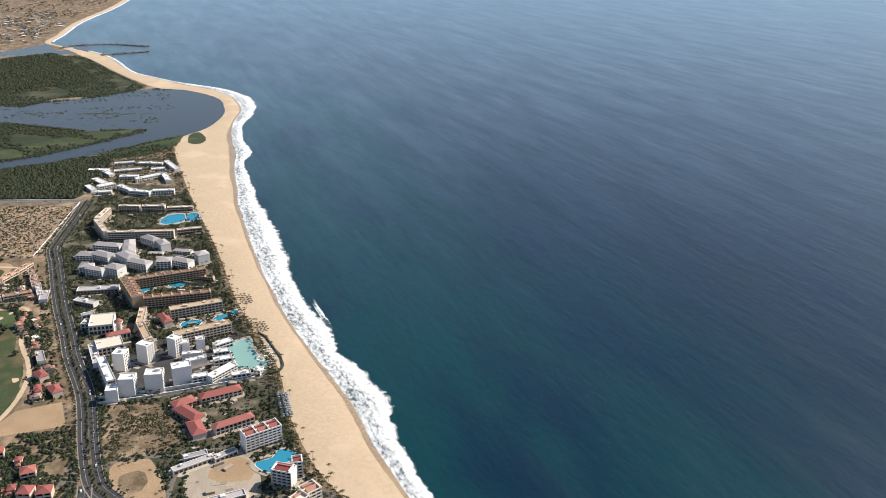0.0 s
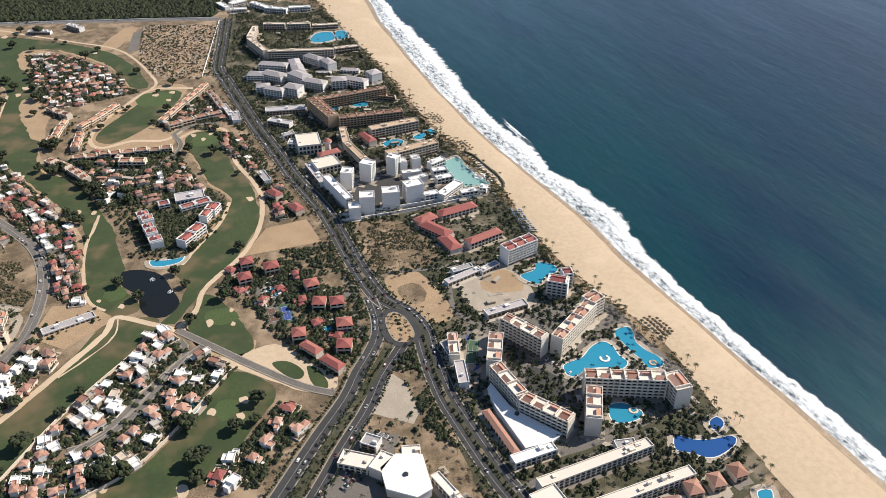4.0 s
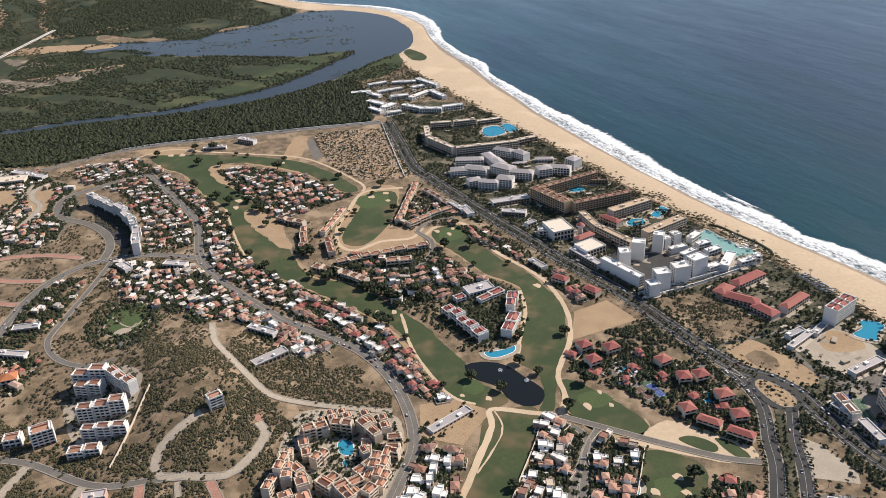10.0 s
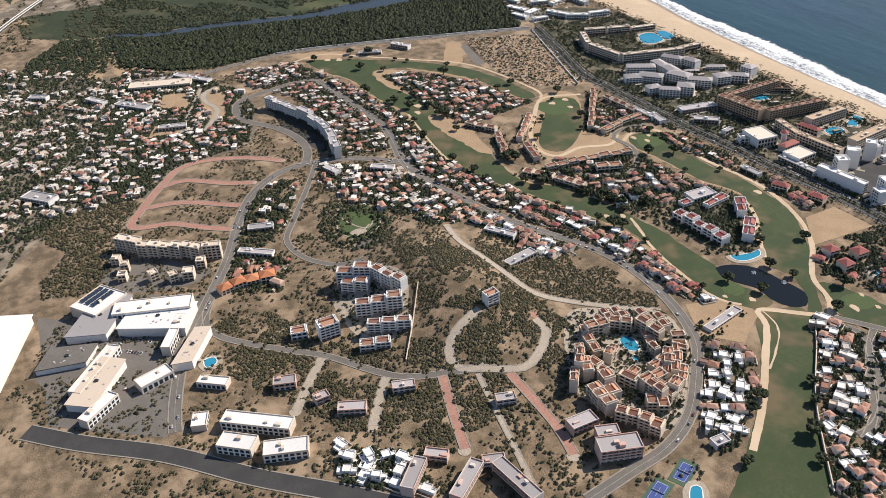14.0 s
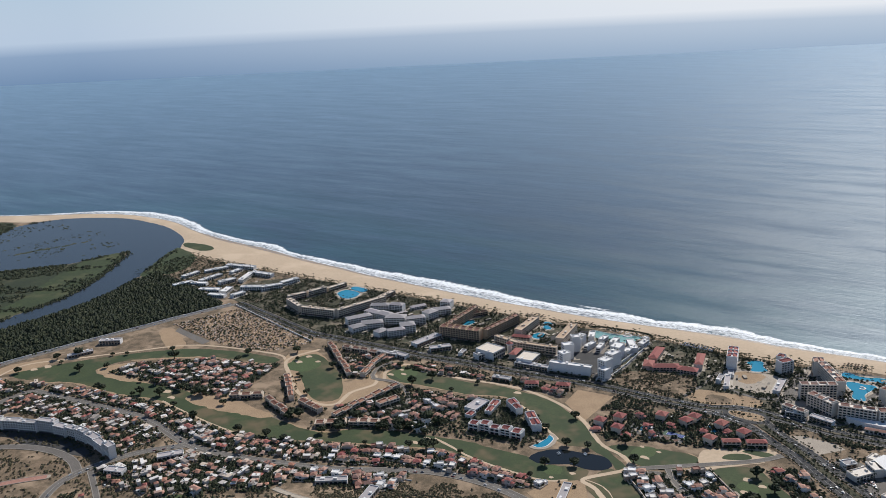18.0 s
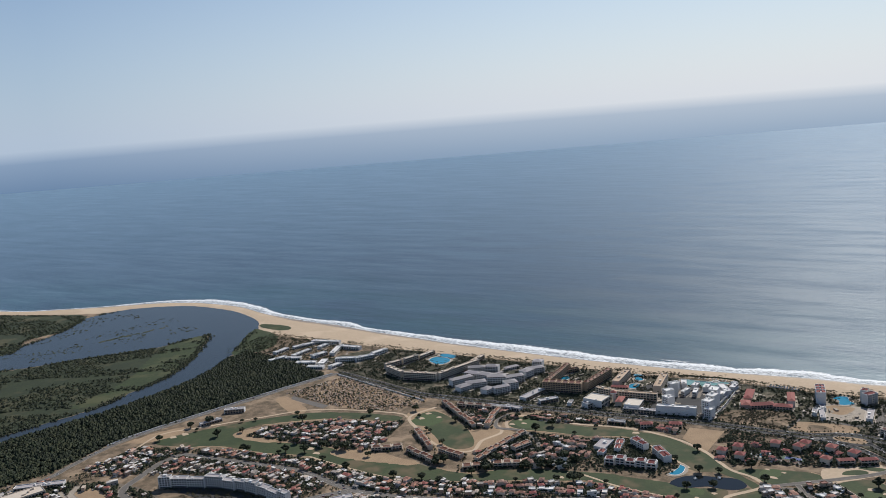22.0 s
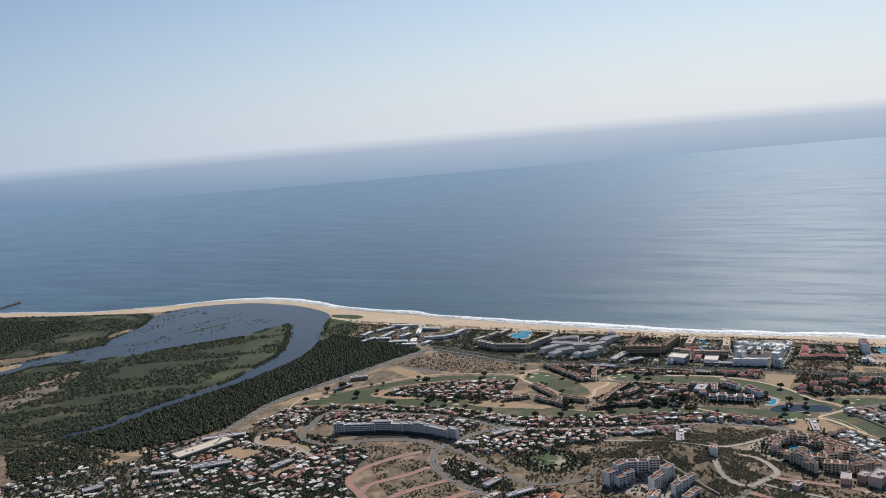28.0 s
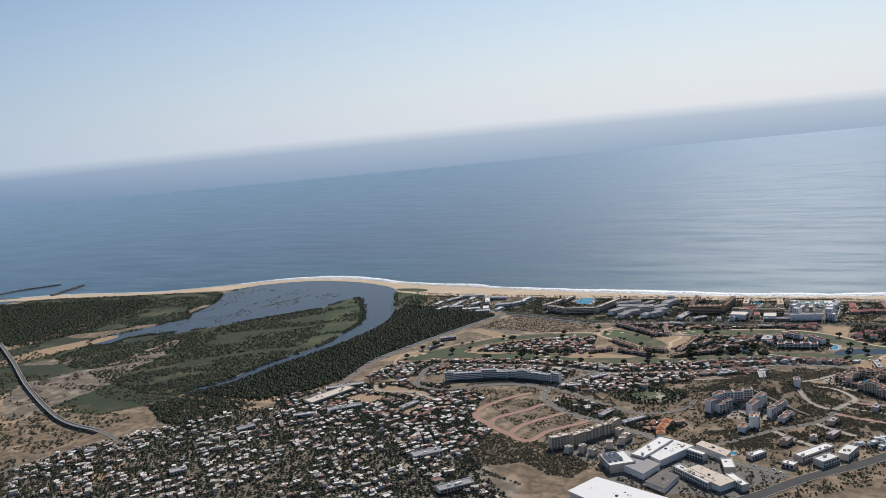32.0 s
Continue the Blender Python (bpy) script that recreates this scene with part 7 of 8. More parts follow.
bushes += scatter(OPEN_LAND, 48000, (0.3, 1.2), 0.9, lambda x, y: free(x, y, 0.6) and noise.noise((x * 0.05, y * 0.05, 3)) + 0.7 * noise.noise((x * 0.16, y * 0.16, 4)) > -0.08 and not inside((x, y), GOLF_WEST))
WEST_SCRUB = [(190, 395), (225, 385), (260, 371), (260, 317), (254, 302), (208, 314), (191, 322), (155, 345), (160, 372), (179, 373), (207, 355), (238, 375)]
bushes += scatter(WEST_SCRUB, 4500, (0.5, 1.3), 0.9, lambda x, y: free(x, y, 0.4))
bushes += scatter(TEARDROP, 40, (0.4, 0.9), 1.0)
SANDBARS = [[(806, 406), (846, 342), (875, 270), (845, 228), (848, 158), (845, 112), (805, 174), (793, 245), (768, 305), (772, 348), (770, 407)], [(842, 382), (894, 322), (880, 295), (875, 270), (835, 345), (812, 386)], [(988, 257), (956, 219), (906, 194), (931, 238)]]
RIVER_PLAIN = [(640, 280), (1100, 190), (1500, 140), (1300, 520), (650, 560)]
bushes += scatter(RIVER_PLAIN, 15000, (0.7, 2.2), 0.8, lambda x, y: noise.noise((x * 0.006, y * 0.03, 5)) > -0.1 and (noise.noise((x * 0.03, y * 0.06, 9)) > 0.05 or not any(inside((x, y), q) for q in SANDBARS)))
FAR_SLOPES = [(1600, 420), (1600, 130), (1700, 30), (2050, -20), (2430, -110), (2990, -200), (4200, -400), (4200, 700), (2400, 800)]
bushes += scatter(FAR_SLOPES, 16000, (1.5, 4.5), 0.6, lambda x, y: noise.noise((x * 0.006, y * 0.02, 51)) + 0.5 * noise.noise((x * 0.02, y * 0.05, 52)) > -0.05)
clump_mesh("scrub_bushes", bushes, M_BUSH, "grey-green dry scrub bushes", "bushes", OCT_V, OCT_F)
SHORE_LAND = [(470, -120), (430, -200), (150, -208), (-20, -214), (-80, -218), (-230, -226), (-230, -120), (-60, -112), (100, -96), (280, -80)]
hotel_trees = scatter(SHORE_LAND, 26000, (0.35, 1.4), 1.2, lambda x, y: noise.noise((x * 0.07, y * 0.07, 11)) > -0.2 and free(x, y, 0.4) and not inside((x, y), SCRUB_PLOT) and not inside((x, y), LOT_A) and not inside((x, y), LOT_B))
LAGOON_END = [(470, -110), (500, -210), (600, -200), (650, -190), (640, -150), (600, -110)]
hotel_trees += scatter(LAGOON_END, 2200, (0.5, 1.5), 1.1, lambda x, y: free(x, y, 0.4))
hotel_trees += scatter(RESORT, 1500, (0.35, 1.2), 1.2, lambda x, y: not built(x, y, 0.3) and not inside((x, y), RESORT_POOL) and noise.noise((x * 0.12, y * 0.12, 5)) > -0.25)
hotel_trees += scatter(SOUTH_YARDS, 700, (0.4, 1.4), 1.2, lambda x, y: free(x, y, 0.4) and noise.noise((x * 0.09, y * 0.09, 6)) > -0.15)
hotel_trees += scatter([(-156, -77), (-148, -102), (-184, -99), (-200, -114), (-201, -129), (-162, -135), (-137, -133), (-147, -142), (-208, -142), (-218, -121), (-194, -84)], 500, (0.4, 1.3), 1.2, lambda x, y: free(x, y, 0.4) and noise.noise((x * 0.09, y * 0.09, 6)) > 0.0)
clump_mesh("garden_shrubs", hotel_trees, M_LEAF, "dark green hotel gardens", "shrubs", OCT_V, OCT_F)


def tree_kind(seed, size, label):
    r = random.Random(seed)
    e = new("tree")
    tagged(e, label, "tree", "trees on the golf course")
    bm = bmesh.new()
    bmesh.ops.create_cone(bm, cap_ends=True, segments=7, radius1=0.16 * size, radius2=0.07 * size, depth=1.2 * size, matrix=Matrix.Translation((0, 0, 0.5 * size)))
    for k in range(4):
        m = Matrix.Rotation(k * 1.6, 4, "Z") @ Matrix.Translation((0.25 * size, 0, 1.0 * size)) @ Matrix.Rotation(0.8, 4, "Y")
        bmesh.ops.create_cone(bm, cap_ends=False, segments=5, radius1=0.05 * size, radius2=0.02 * size, depth=0.9 * size, matrix=m)
    part("trunk", bm, M_BARK, e)
    verts, faces = [], []
    for k in range(46):
        a, q = r.uniform(0, 6.28), r.random() ** 0.5 * size * 0.95
        c = np.array((q * math.cos(a), q * math.sin(a), size * (1.15 + r.uniform(-0.35, 0.55) * (1.2 - q / size))))
        v = ICO_V * (1 + np.array([r.uniform(-0.4, 0.4) for _ in ICO_V]))[:, None] * size * r.uniform(0.2, 0.36) + c
        n = len(verts)
        verts += v.tolist()
        faces += (ICO_F + n).tolist()
    from_lists("crown", verts, faces, M_LEAF, e)
    return e


def palm_kind(seed, height):
    r = random.Random(seed)
    e = new("palm_tree")
    tagged(e, "slender palm tree with a ragged green crown", "palm tree", "palms along the beach")
    bm = bmesh.new()
    bmesh.ops.create_cone(bm, cap_ends=True, segments=6, radius1=0.10, radius2=0.06, depth=height, matrix=Matrix.Translation((0, 0, height / 2 - 0.1)))
    part("trunk", bm, M_BARK, e)
    bm = bmesh.new()
    for k in range(11):
        a, rise, n = k * 0.571 + r.uniform(-0.2, 0.2), r.uniform(0.0, 0.35), 4
        long = r.uniform(1.3, 1.8)
        pairs = []
        for j in range(n):
            f = j / (n - 1)
            c = Vector((math.cos(a), math.sin(a), 0)) * long * f + Vector((0, 0, height + rise * math.sin(f * 2.4) - 0.55 * f * f))
            wv = Vector((-math.sin(a), math.cos(a), 0)) * 0.24 * (1 - 0.75 * f) * (0.5 if j == 0 else 1)
            pairs.append((bm.verts.new(c + wv - Vector((0, 0, 0.05))), bm.verts.new(c + Vector((0, 0, 0.03))), bm.verts.new(c - wv - Vector((0, 0, 0.05)))))
        for p, q in zip(pairs, pairs[1:]):
            bm.faces.new((p[0], p[1], q[1], q[0]))
            bm.faces.new((p[1], p[2], q[2], q[1]))
    part("crown", bm, M_PALM, e)
    return e


def place(kinds, spots, turn=True):
    """Stand the first of each kind on the first spots, and copies on the rest."""
    for i, (x, y) in enumerate(spots):
        m = Matrix.Translation((x, y, hill(x, y))) @ Matrix.Rotation(rnd.uniform(0, 6.28) if turn else 0, 4, "Z")
        if i < len(kinds):
            kinds[i].matrix_world = m
        else:
            copy_thing(kinds[i % len(kinds)], m)


golf_trees = []
for poly in GOLF:
    for (x0, y0), (x1, y1) in zip(poly, poly[1:] + poly[:1]):
        for _ in range(max(1, int(math.hypot(x1 - x0, y1 - y0) / 14))):
            f = rnd.random()
            x, y = x0 + (x1 - x0) * f + rnd.uniform(-2, 2), y0 + (y1 - y0) * f + rnd.uniform(-2, 2)
            if free(x, y, 0.8) and not inside((x, y), LAKE):
                golf_trees.append((x, y))
BIG = [(-119, -37), (-133, -25), (-125, -6), (-145, -9), (-157, -5), (-143, 29), (-143, 23), (-140, 34), (-112, 62), (-34, -34), (459, 85), (450, 69), (415, 90), (304, 69), (281, 65), (189, 59), (193, 53), (145, 53), (149, 48), (108, 31),
       (111, 27), (96, 23), (73, 37), (76, 41), (149, -36), (279, -37), (365, 29), (326, 91), (366, 103), (147, 33), (310, 84), (91, 8), (100, 9), (141, -52), (-137, 30), (-147, -6), (186, 52), (104, 24)]
place([tree_kind(4, 3.7, "very large dark tree shading the fairway"), tree_kind(5, 3.3, "large rounded dark tree beside the fairway"), tree_kind(6, 4.2, "very large spreading dark tree on the golf course")], BIG)
place([tree_kind(1, 2.6, "broad dark tree on the golf course"), tree_kind(2, 1.8, "rounded dark tree at the fairway's edge"), tree_kind(3, 3.1, "large spreading dark tree on the golf course")], rnd.sample(golf_trees, min(60, len(golf_trees))))
palms = []
while len(palms) < 120:
    x = rnd.choice((rnd.uniform(-240, 260), rnd.uniform(-240, 640)))
    y = between(BEACH_S, x) + rnd.uniform(-5, 9)
    if not built(x, y, 0.3):
        palms.append((x, y))
place([palm_kind(1, 4.2), palm_kind(2, 3.4), palm_kind(3, 4.9)], palms)


def palm_stuff(name, spots, label):
    verts, faces = [], []
    for x, y in spots:
        h, z = rnd.uniform(2.6, 4.4), hill(x, y)
        n = len(verts)
        verts += [(x - 0.06, y, z), (x + 0.06, y, z), (x + 0.04, y, z + h), (x - 0.04, y, z + h), (x, y - 0.06, z), (x, y + 0.06, z), (x, y + 0.04, z + h), (x, y - 0.04, z + h)]
        faces += [(n, n + 1, n + 2, n + 3), (n + 4, n + 5, n + 6, n + 7)]
        for k in range(8):
            a = k * 0.785 + rnd.uniform(-0.2, 0.2)
            c, s, l = math.cos(a), math.sin(a), rnd.uniform(1.0, 1.5)
            n = len(verts)
            verts += [(x, y, z + h), (x + c * l * 0.55 - s * 0.16, y + s * l * 0.55 + c * 0.16, z + h + 0.08), (x + c * l, y + s * l, z + h - 0.35), (x + c * l * 0.55 + s * 0.16, y + s * l * 0.55 - c * 0.16, z + h + 0.08)]
            faces += [(n, n + 1, n + 2), (n, n + 2, n + 3)]
    return tagged(from_lists(name, verts, faces, M_PALM), label, "palms", kind="stuff")


spots = []
for line, w in ROADS[:3]:
    for side in (-1, 0, 1):
        for p in offset_line(line, side * (w / 2 + 1.6)):
            if rnd.random() < 0.85:
                spots.append((p.x + rnd.uniform(-0.5, 0.5), p.y + rnd.uniform(-0.5, 0.5)))
palm_stuff("street_palms", [q for q in spots if road_gap(*q) > 0.4], "rows of palms along the boulevard and avenue")
spots = []
for _ in range(3200):
    x = rnd.uniform(-230, 640)
    y = between(BEACH_S, x) + rnd.uniform(0, 95)
    if free(x, y, 0.4) and not inside((x, y), LOT_A) and not inside((x, y), LOT_B):
        spots.append((x, y))
spots = spots[:1500]
while len(spots) < 1640:
    x, y = rnd.uniform(-82, 11), rnd.uniform(67, 139)
    if inside((x, y), RESORT) and not built(x, y, 0.3) and not inside((x, y), RESORT_POOL):
        spots.append((x, y))
for _ in range(160):
    x, y = rnd.uniform(-235, -150), rnd.uniform(-130, -40)
    if free(x, y, 0.4):
        spots.append((x, y))
palm_stuff("hotel_palms", spots, "palms scattered through the hotel gardens")

spots = []
while len(spots) < 900:
    x = rnd.uniform(-240, 640)
    y = between(BEACH_S, x) + rnd.gauss(4, 2.2)
    if not built(x, y, 0.3) and noise.noise((x * 0.05, 3, 77)) > -0.2 and not any(inside((x, y), q) for q in POOLS):
        spots.append((x, y))
palm_stuff("beach_palms", spots, "ragged fringe of palms behind the beach")


# ---- golf bunkers, fountains, courts ----
for k, (x, y, r) in enumerate(((-52, -24, 3.2), (-45, -36, 1.9), (-57, -35, 1.8), (-118, -16, 2.6), (-115, -31, 2.8), (-125, -28, 2.7), (-160, 1, 4.2), (-151, 36, 3.6), (-148, 31, 2.4), (-22, 18, 2.2), (-13, 29, 1.6),
                               (312, 76, 4.0), (299, 81, 3.6), (88, 38, 3.0), (84, 29, 2.6), (262, -22, 3.6), (263, -35, 3.0), (248, -31, 2.6), (176, -42, 3.0), (167, -48, 2.8), (174, -54, 2.4),
                               (450, 99, 4.0), (455, 109, 3.4), (378, 21, 2.8), (69, -65, 3.2), (150, 72, 2.0))):
    pts = [(x + r * (1 + 0.3 * math.sin(3 * a + k)) * math.cos(a), y + 0.7 * r * (1 + 0.25 * math.cos(2 * a + k)) * math.sin(a)) for a in (0, 0.9, 1.8, 2.7, 3.6, 4.5, 5.4)]
    sheet("bunker", pts, 0.10, M_SAND, "small pale sand bunker", "bunker", 1.0)
M_SPRAY, _, _, _ = shader("white_spray", (0.85, 0.87, 0.88), 0.6)
for x, y in ((-2.9, 0.7), (-18.1, -7.3)):
    e = base_of("fountain", x, y, 0)
    tagged(e, "white spraying fountain in the dark lake", "fountain", "lake fountains")
    bm = bmesh.new()
    bmesh.ops.create_cone(bm, cap_ends=True, segments=10, radius1=0.5, radius2=0.4, depth=0.3, matrix=Matrix.Translation((0, 0, 0.2)))
    part("float", bm, M_METAL, e)
    bm = bmesh.new()
    for k in range(60):
        a, q = rnd.uniform(0, 6.28), rnd.random() ** 0.6 * 1.5
        bmesh.ops.create_icosphere(bm, subdivisions=1, radius=rnd.uniform(0.08, 0.22), matrix=Matrix.Translation((q * math.cos(a), q * math.sin(a), 0.3 + 1.6 * (1 - (q / 1.5) ** 2) * rnd.random())))
    part("spray", bm, M_SPRAY, e)
M_COURT_BLUE = patchy("blue_court", (0.06, 0.10, 0.30), (0.05, 0.085, 0.26), 0.3, 2.0, 0.8)
M_COURT_GREEN = patchy("green_court", (0.07, 0.13, 0.07), (0.06, 0.11, 0.06), 0.3, 2.0, 0.8)
M_LINE, _, _, _ = shader("white_line", (0.45, 0.45, 0.43), 0.8)
M_COURT_BROWN = patchy("brown_court", (0.16, 0.09, 0.06), (0.13, 0.075, 0.05), 0.3, 2.0, 0.9)


def court(x, y, turn, a, b, inner, outer, label):
    e = base_of("tennis_court", x, y, turn)
    tagged(e, label, "tennis court")
    FOOT.append((x, y, a, b, turn))
    for nm, k, z, m in (("apron", 1.0, 0.10, outer), ("playing_surface", 0.72, 0.14, inner)):
        bm = bmesh.new()
        box(bm, -a * k, a * k, -b * k, b * k, 0.0, z)
        part(nm, bm, m, e)
    bm = bmesh.new()
    for q in ((-0.7, -0.67, -0.55, 0.55), (0.67, 0.7, -0.55, 0.55), (-0.7, 0.7, -0.57, -0.54), (-0.7, 0.7, 0.54, 0.57), (-0.35, 0.35, -0.015, 0.015)):
        box(bm, q[0] * a, q[1] * a, q[2] * b, q[3] * b, 0.14, 0.16)
    part("marking", bm, M_LINE, e)
    bm = bmesh.new()
    box(bm, -0.04, 0.04, -b * 0.66, b * 0.66, 0.14, 0.65)
    part("net", bm, M_LINE, e)


court(-105, 126, -1.05, 7.5, 4.2, M_COURT_BLUE, M_COURT_GREEN, "blue tennis court in a green apron")
court(-109, 142, -1.05, 7.5, 4.2, M_COURT_BLUE, M_COURT_GREEN, "blue tennis court in a green apron")
court(-119.5, -142, 2.69, 13, 3.8, M_COURT_GREEN, M_COURT_BLUE, "long green sports court beside the hotel")
court(-56.5, -55.5, math.pi, 8.5, 3.4, M_COURT_BROWN, M_STREET, "brown clay tennis court by the villas")
court(-57.5, -62.5, math.pi, 8.5, 3.2, M_COURT_BLUE, M_COURT_GREEN, "blue tennis court by the villas")


ROOF_UNITS = []


def prism(name, pts, h, wall, roof, label, category):
    """A flat-roofed building on a polygon plan, with windows on each side."""
    c = sum((Vector(p) for p in pts), Vector((0, 0))) / len(pts)
    e = base_of(name, c.x, c.y, 0)
    tagged(e, label, category)
    FOOT.append((c.x, c.y, 11, 9, 0))
    loc = [Vector(p) - c for p in pts]
    bm = bmesh.new()
    lo, hi = [bm.verts.new((p.x, p.y, -0.3)) for p in loc], [bm.verts.new((p.x, p.y, h)) for p in loc]
    n = len(loc)
    for i in range(n):
        bm.faces.new((lo[i], lo[(i + 1) % n], hi[(i + 1) % n], hi[i]))
    bmesh.ops.recalc_face_normals(bm, faces=bm.faces)
    part("wall", bm, wall, e)
    bm = bmesh.new()
    lo, hi = [bm.verts.new((p.x * 1.04, p.y * 1.04, h)) for p in loc], [bm.verts.new((p.x * 1.04, p.y * 1.04, h + 0.5)) for p in loc]
    for i in range(n):
        bm.faces.new((lo[i], lo[(i + 1) % n], hi[(i + 1) % n], hi[i]))
    bm.faces.new(hi)
    bm.faces.new(lo[::-1])
    bmesh.ops.recalc_face_normals(bm, faces=bm.faces)
    part("roof", bm, roof, e)
    bm = bmesh.new()
    bmesh.ops.create_cone(bm, cap_ends=True, segments=6, radius1=1.3, radius2=1.1, depth=0.7, matrix=Matrix.Translation((0, 0, h + 0.75)))
    part("skylight", bm, M_GLASS, e)
    return e


prism("hotel_hall", [(-148, -140), (-164, -142), (-168, -143.5), (-187, -155.5), (-189.5, -150), (-189, -138), (-163, -136), (-151, -137)], 3.6, M_WHITE, M_WHITE, "large low white-roofed hall along the hotel", "hall")
prism("assembly_hall", [(-175, -85), (-179, -95), (-197, -93), (-199, -86), (-191, -76), (-180, -77)], 4.5, M_WHITE, M_WHITE, "white hexagonal hall with a small skylight", "hall")

# round tower behind the tan hotel
e = base_of("round_tower", 115, -127.5, 0)
tagged(e, "round cream tower with a red conical cap", "tower")
for nm, r0, r1, z0, z1, m in (("shaft", 2.0, 1.8, 0, 8.5, M_CREAM), ("gallery", 3.0, 3.0, 8.5, 9.6, M_WHITE), ("cap", 3.1, 0.6, 9.6, 11.4, M_ROSE)):
    bm = bmesh.new()
    bmesh.ops.create_cone(bm, cap_ends=True, segments=18, radius1=r0, radius2=r1, depth=z1 - z0, matrix=Matrix.Translation((0, 0, (z0 + z1) / 2)))
    part(nm, bm, m, e)

# solar arrays on the largest hall
for k in range(3):
    e = new("solar_array")
    x0, y0 = 138.7 + (k - 1) * 3.3, 341.9 + (k - 1) * 2.6
    e.matrix_world = Matrix.Translation((x0, y0, 6.9)) @ Matrix.Rotation(-0.895, 4, "Z")
    tagged(e, "row of dark solar panels on a flat roof", "solar panels", "solar arrays")
    for i in range(6):
        bm = bmesh.new()
        box(bm, -7.5 + i * 2.6, -5.2 + i * 2.6, -1.6, 1.6, 0, 0.15)
        part("panel", bm, M_SOLAR, e)

# ---- boundary walls ----
def wall_line(pts, h, mat, label, name="boundary_wall"):
    line = spline(pts, 6)
    ob = ribbon(name, line, 0.45, h, mat, label, "wall", thick=h + 0.3)
    return ob


wall_line([(27, -113), (25, -148), (24, -190), (27, -214)], 2.4, M_WHITE, "long white wall beside the tower hotel")
wall_line([(-48, 1), (-64, 14), (-98, 47), (-141, 79)], 1.6, M_CREAM, "pale wall between houses and fairway")
wall_line([(-92, -30), (-118, -6), (-142, 20), (-158, 60)], 1.6, M_CREAM, "pale wall between houses and fairway")
wall_line([(430, -96), (330, -72), (287, -62)], 1.4, M_WHITE, "low white cemetery wall beside the boulevard")
wall_line([(62, 178), (40, 190), (14, 205)], 1.4, M_CREAM, "low retaining wall down the hill")
wall_line([(439, -97), (457, -38), (467, 0), (477, 38), (487, 78), (496, 120), (498, 150)], 1.0, M_WHITE, "low white railing along the river road")

wall_line([(22, -113), (20, -149), (22, -206)], 1.6, M_WHITE, "white boundary wall beside the tower hotel")

# ---- shopping centre halls ----
for pts, h, roof, lab in (([(141, 342), (110, 361), (103, 341), (133, 324)], 5.0, M_GREYROOF, "white shopping hall with a grey roof"), ([(121, 324), (104, 335), (88, 302), (109, 292)], 5.4, M_WHITE, "long white shopping hall with flat roof"),
                          ([(106, 369), (90, 377), (86, 353), (99, 346)], 3.0, M_STREET, "low flat-roofed shopping wing"), ([(84, 345), (55, 364), (47, 352), (76, 334)], 4.5, M_CREAM, "cream shopping wing with flat roof"),
                          ([(86, 297), (61, 313), (59, 303), (83, 289)], 5.0, M_CREAM, "cream shop block with flat roof"), ([(150, 404), (139, 377), (82, 395), (95, 431)], 5.0, M_WHITE, "very large white-roofed store")):
    prism("commercial_hall", pts, h, M_WHITE, roof, lab, "hall")
    for _ in range(10):
        f, g = rnd.uniform(0.12, 0.88), rnd.uniform(0.12, 0.88)
        a, b = Vector(pts[0]).lerp(Vector(pts[1]), f), Vector(pts[3]).lerp(Vector(pts[2]), f)
        ROOF_UNITS.append((*a.lerp(b, g), h))

# ---- boulevard planting and lines ----
for line, w in ROADS[:1]:
    ribbon("median", line, 2.0, 0.28, M_GARDEN, "planted median of the boulevard", "median", thick=0.3)
    for s in (-1, 1):
        ribbon("lane_line", line, 0.1, 0.135, M_LINE, "white lane line", "road marking", s * 3.1, tag=True)
for line, w in ROADS[1:6]:
    ribbon("lane_line", line, 0.1, 0.155, M_LINE, "pale lane line", "road marking")
street_trees = []
for line, off, chance in ((ROADS[0][0], 0.0, 0.85), (ROADS[0][0], 6.3, 0.75), (ROADS[0][0], -6.3, 0.75), (ROADS[1][0], 4.3, 0.75), (ROADS[2][0], -3.9, 0.75), (ROADS[1][0], -4.6, 0.9), (ROADS[2][0], 4.2, 0.9)):
    for p, q in zip(offset_line(line, off), offset_line(line, off)[1:]):
        for f in (0.0, 0.33, 0.66):
            x, y, r = p.x + (q.x - p.x) * f + rnd.uniform(-0.4, 0.4), p.y + (q.y - p.y) * f + rnd.uniform(-0.4, 0.4), rnd.uniform(0.45, 1.0)
            if rnd.random() < chance and math.hypot(x + 88, y + 113) > 16 and (off == 0.0 or road_gap(x, y) > 0.2):
                street_trees += [(x + rnd.uniform(-0.3, 0.3), y + rnd.uniform(-0.3, 0.3), 0.5 + 0.5 * r, r * 0.9, r) for _ in range(2)]
clump_mesh("street_trees", street_trees, M_LEAF, "low dark trees planted along the boulevard and avenue", "trees", OCT_V, OCT_F)
e_line = spline([(-100, -106), (-118, -92), (-135, -79), (-155, -61), (-180, -40), (-234, 5)], 5)
ribbon("median", e_line, 4.6, 0.30, M_GARDEN, "planted strip between the avenue lanes", "median", thick=0.3)
sheet("roundabout_island", TEARDROP, 0.42, M_DIRT, "bare earth island in the roundabout", "roundabout", 2.0, rough=0.5)
ring = spline(TEARDROP, 2.0, True)
ribbon("roundabout_lane", offset_line(ring + ring[:1], 1.9), 3.8, 0.33, M_ASPHALT, "dark asphalt lane round the teardrop island", "road")
ribbon("kerb", offset_line(ring + ring[:1], 0.0), 0.5, 0.46, M_KERB, "pale kerb of the roundabout island", "kerb", thick=0.3)

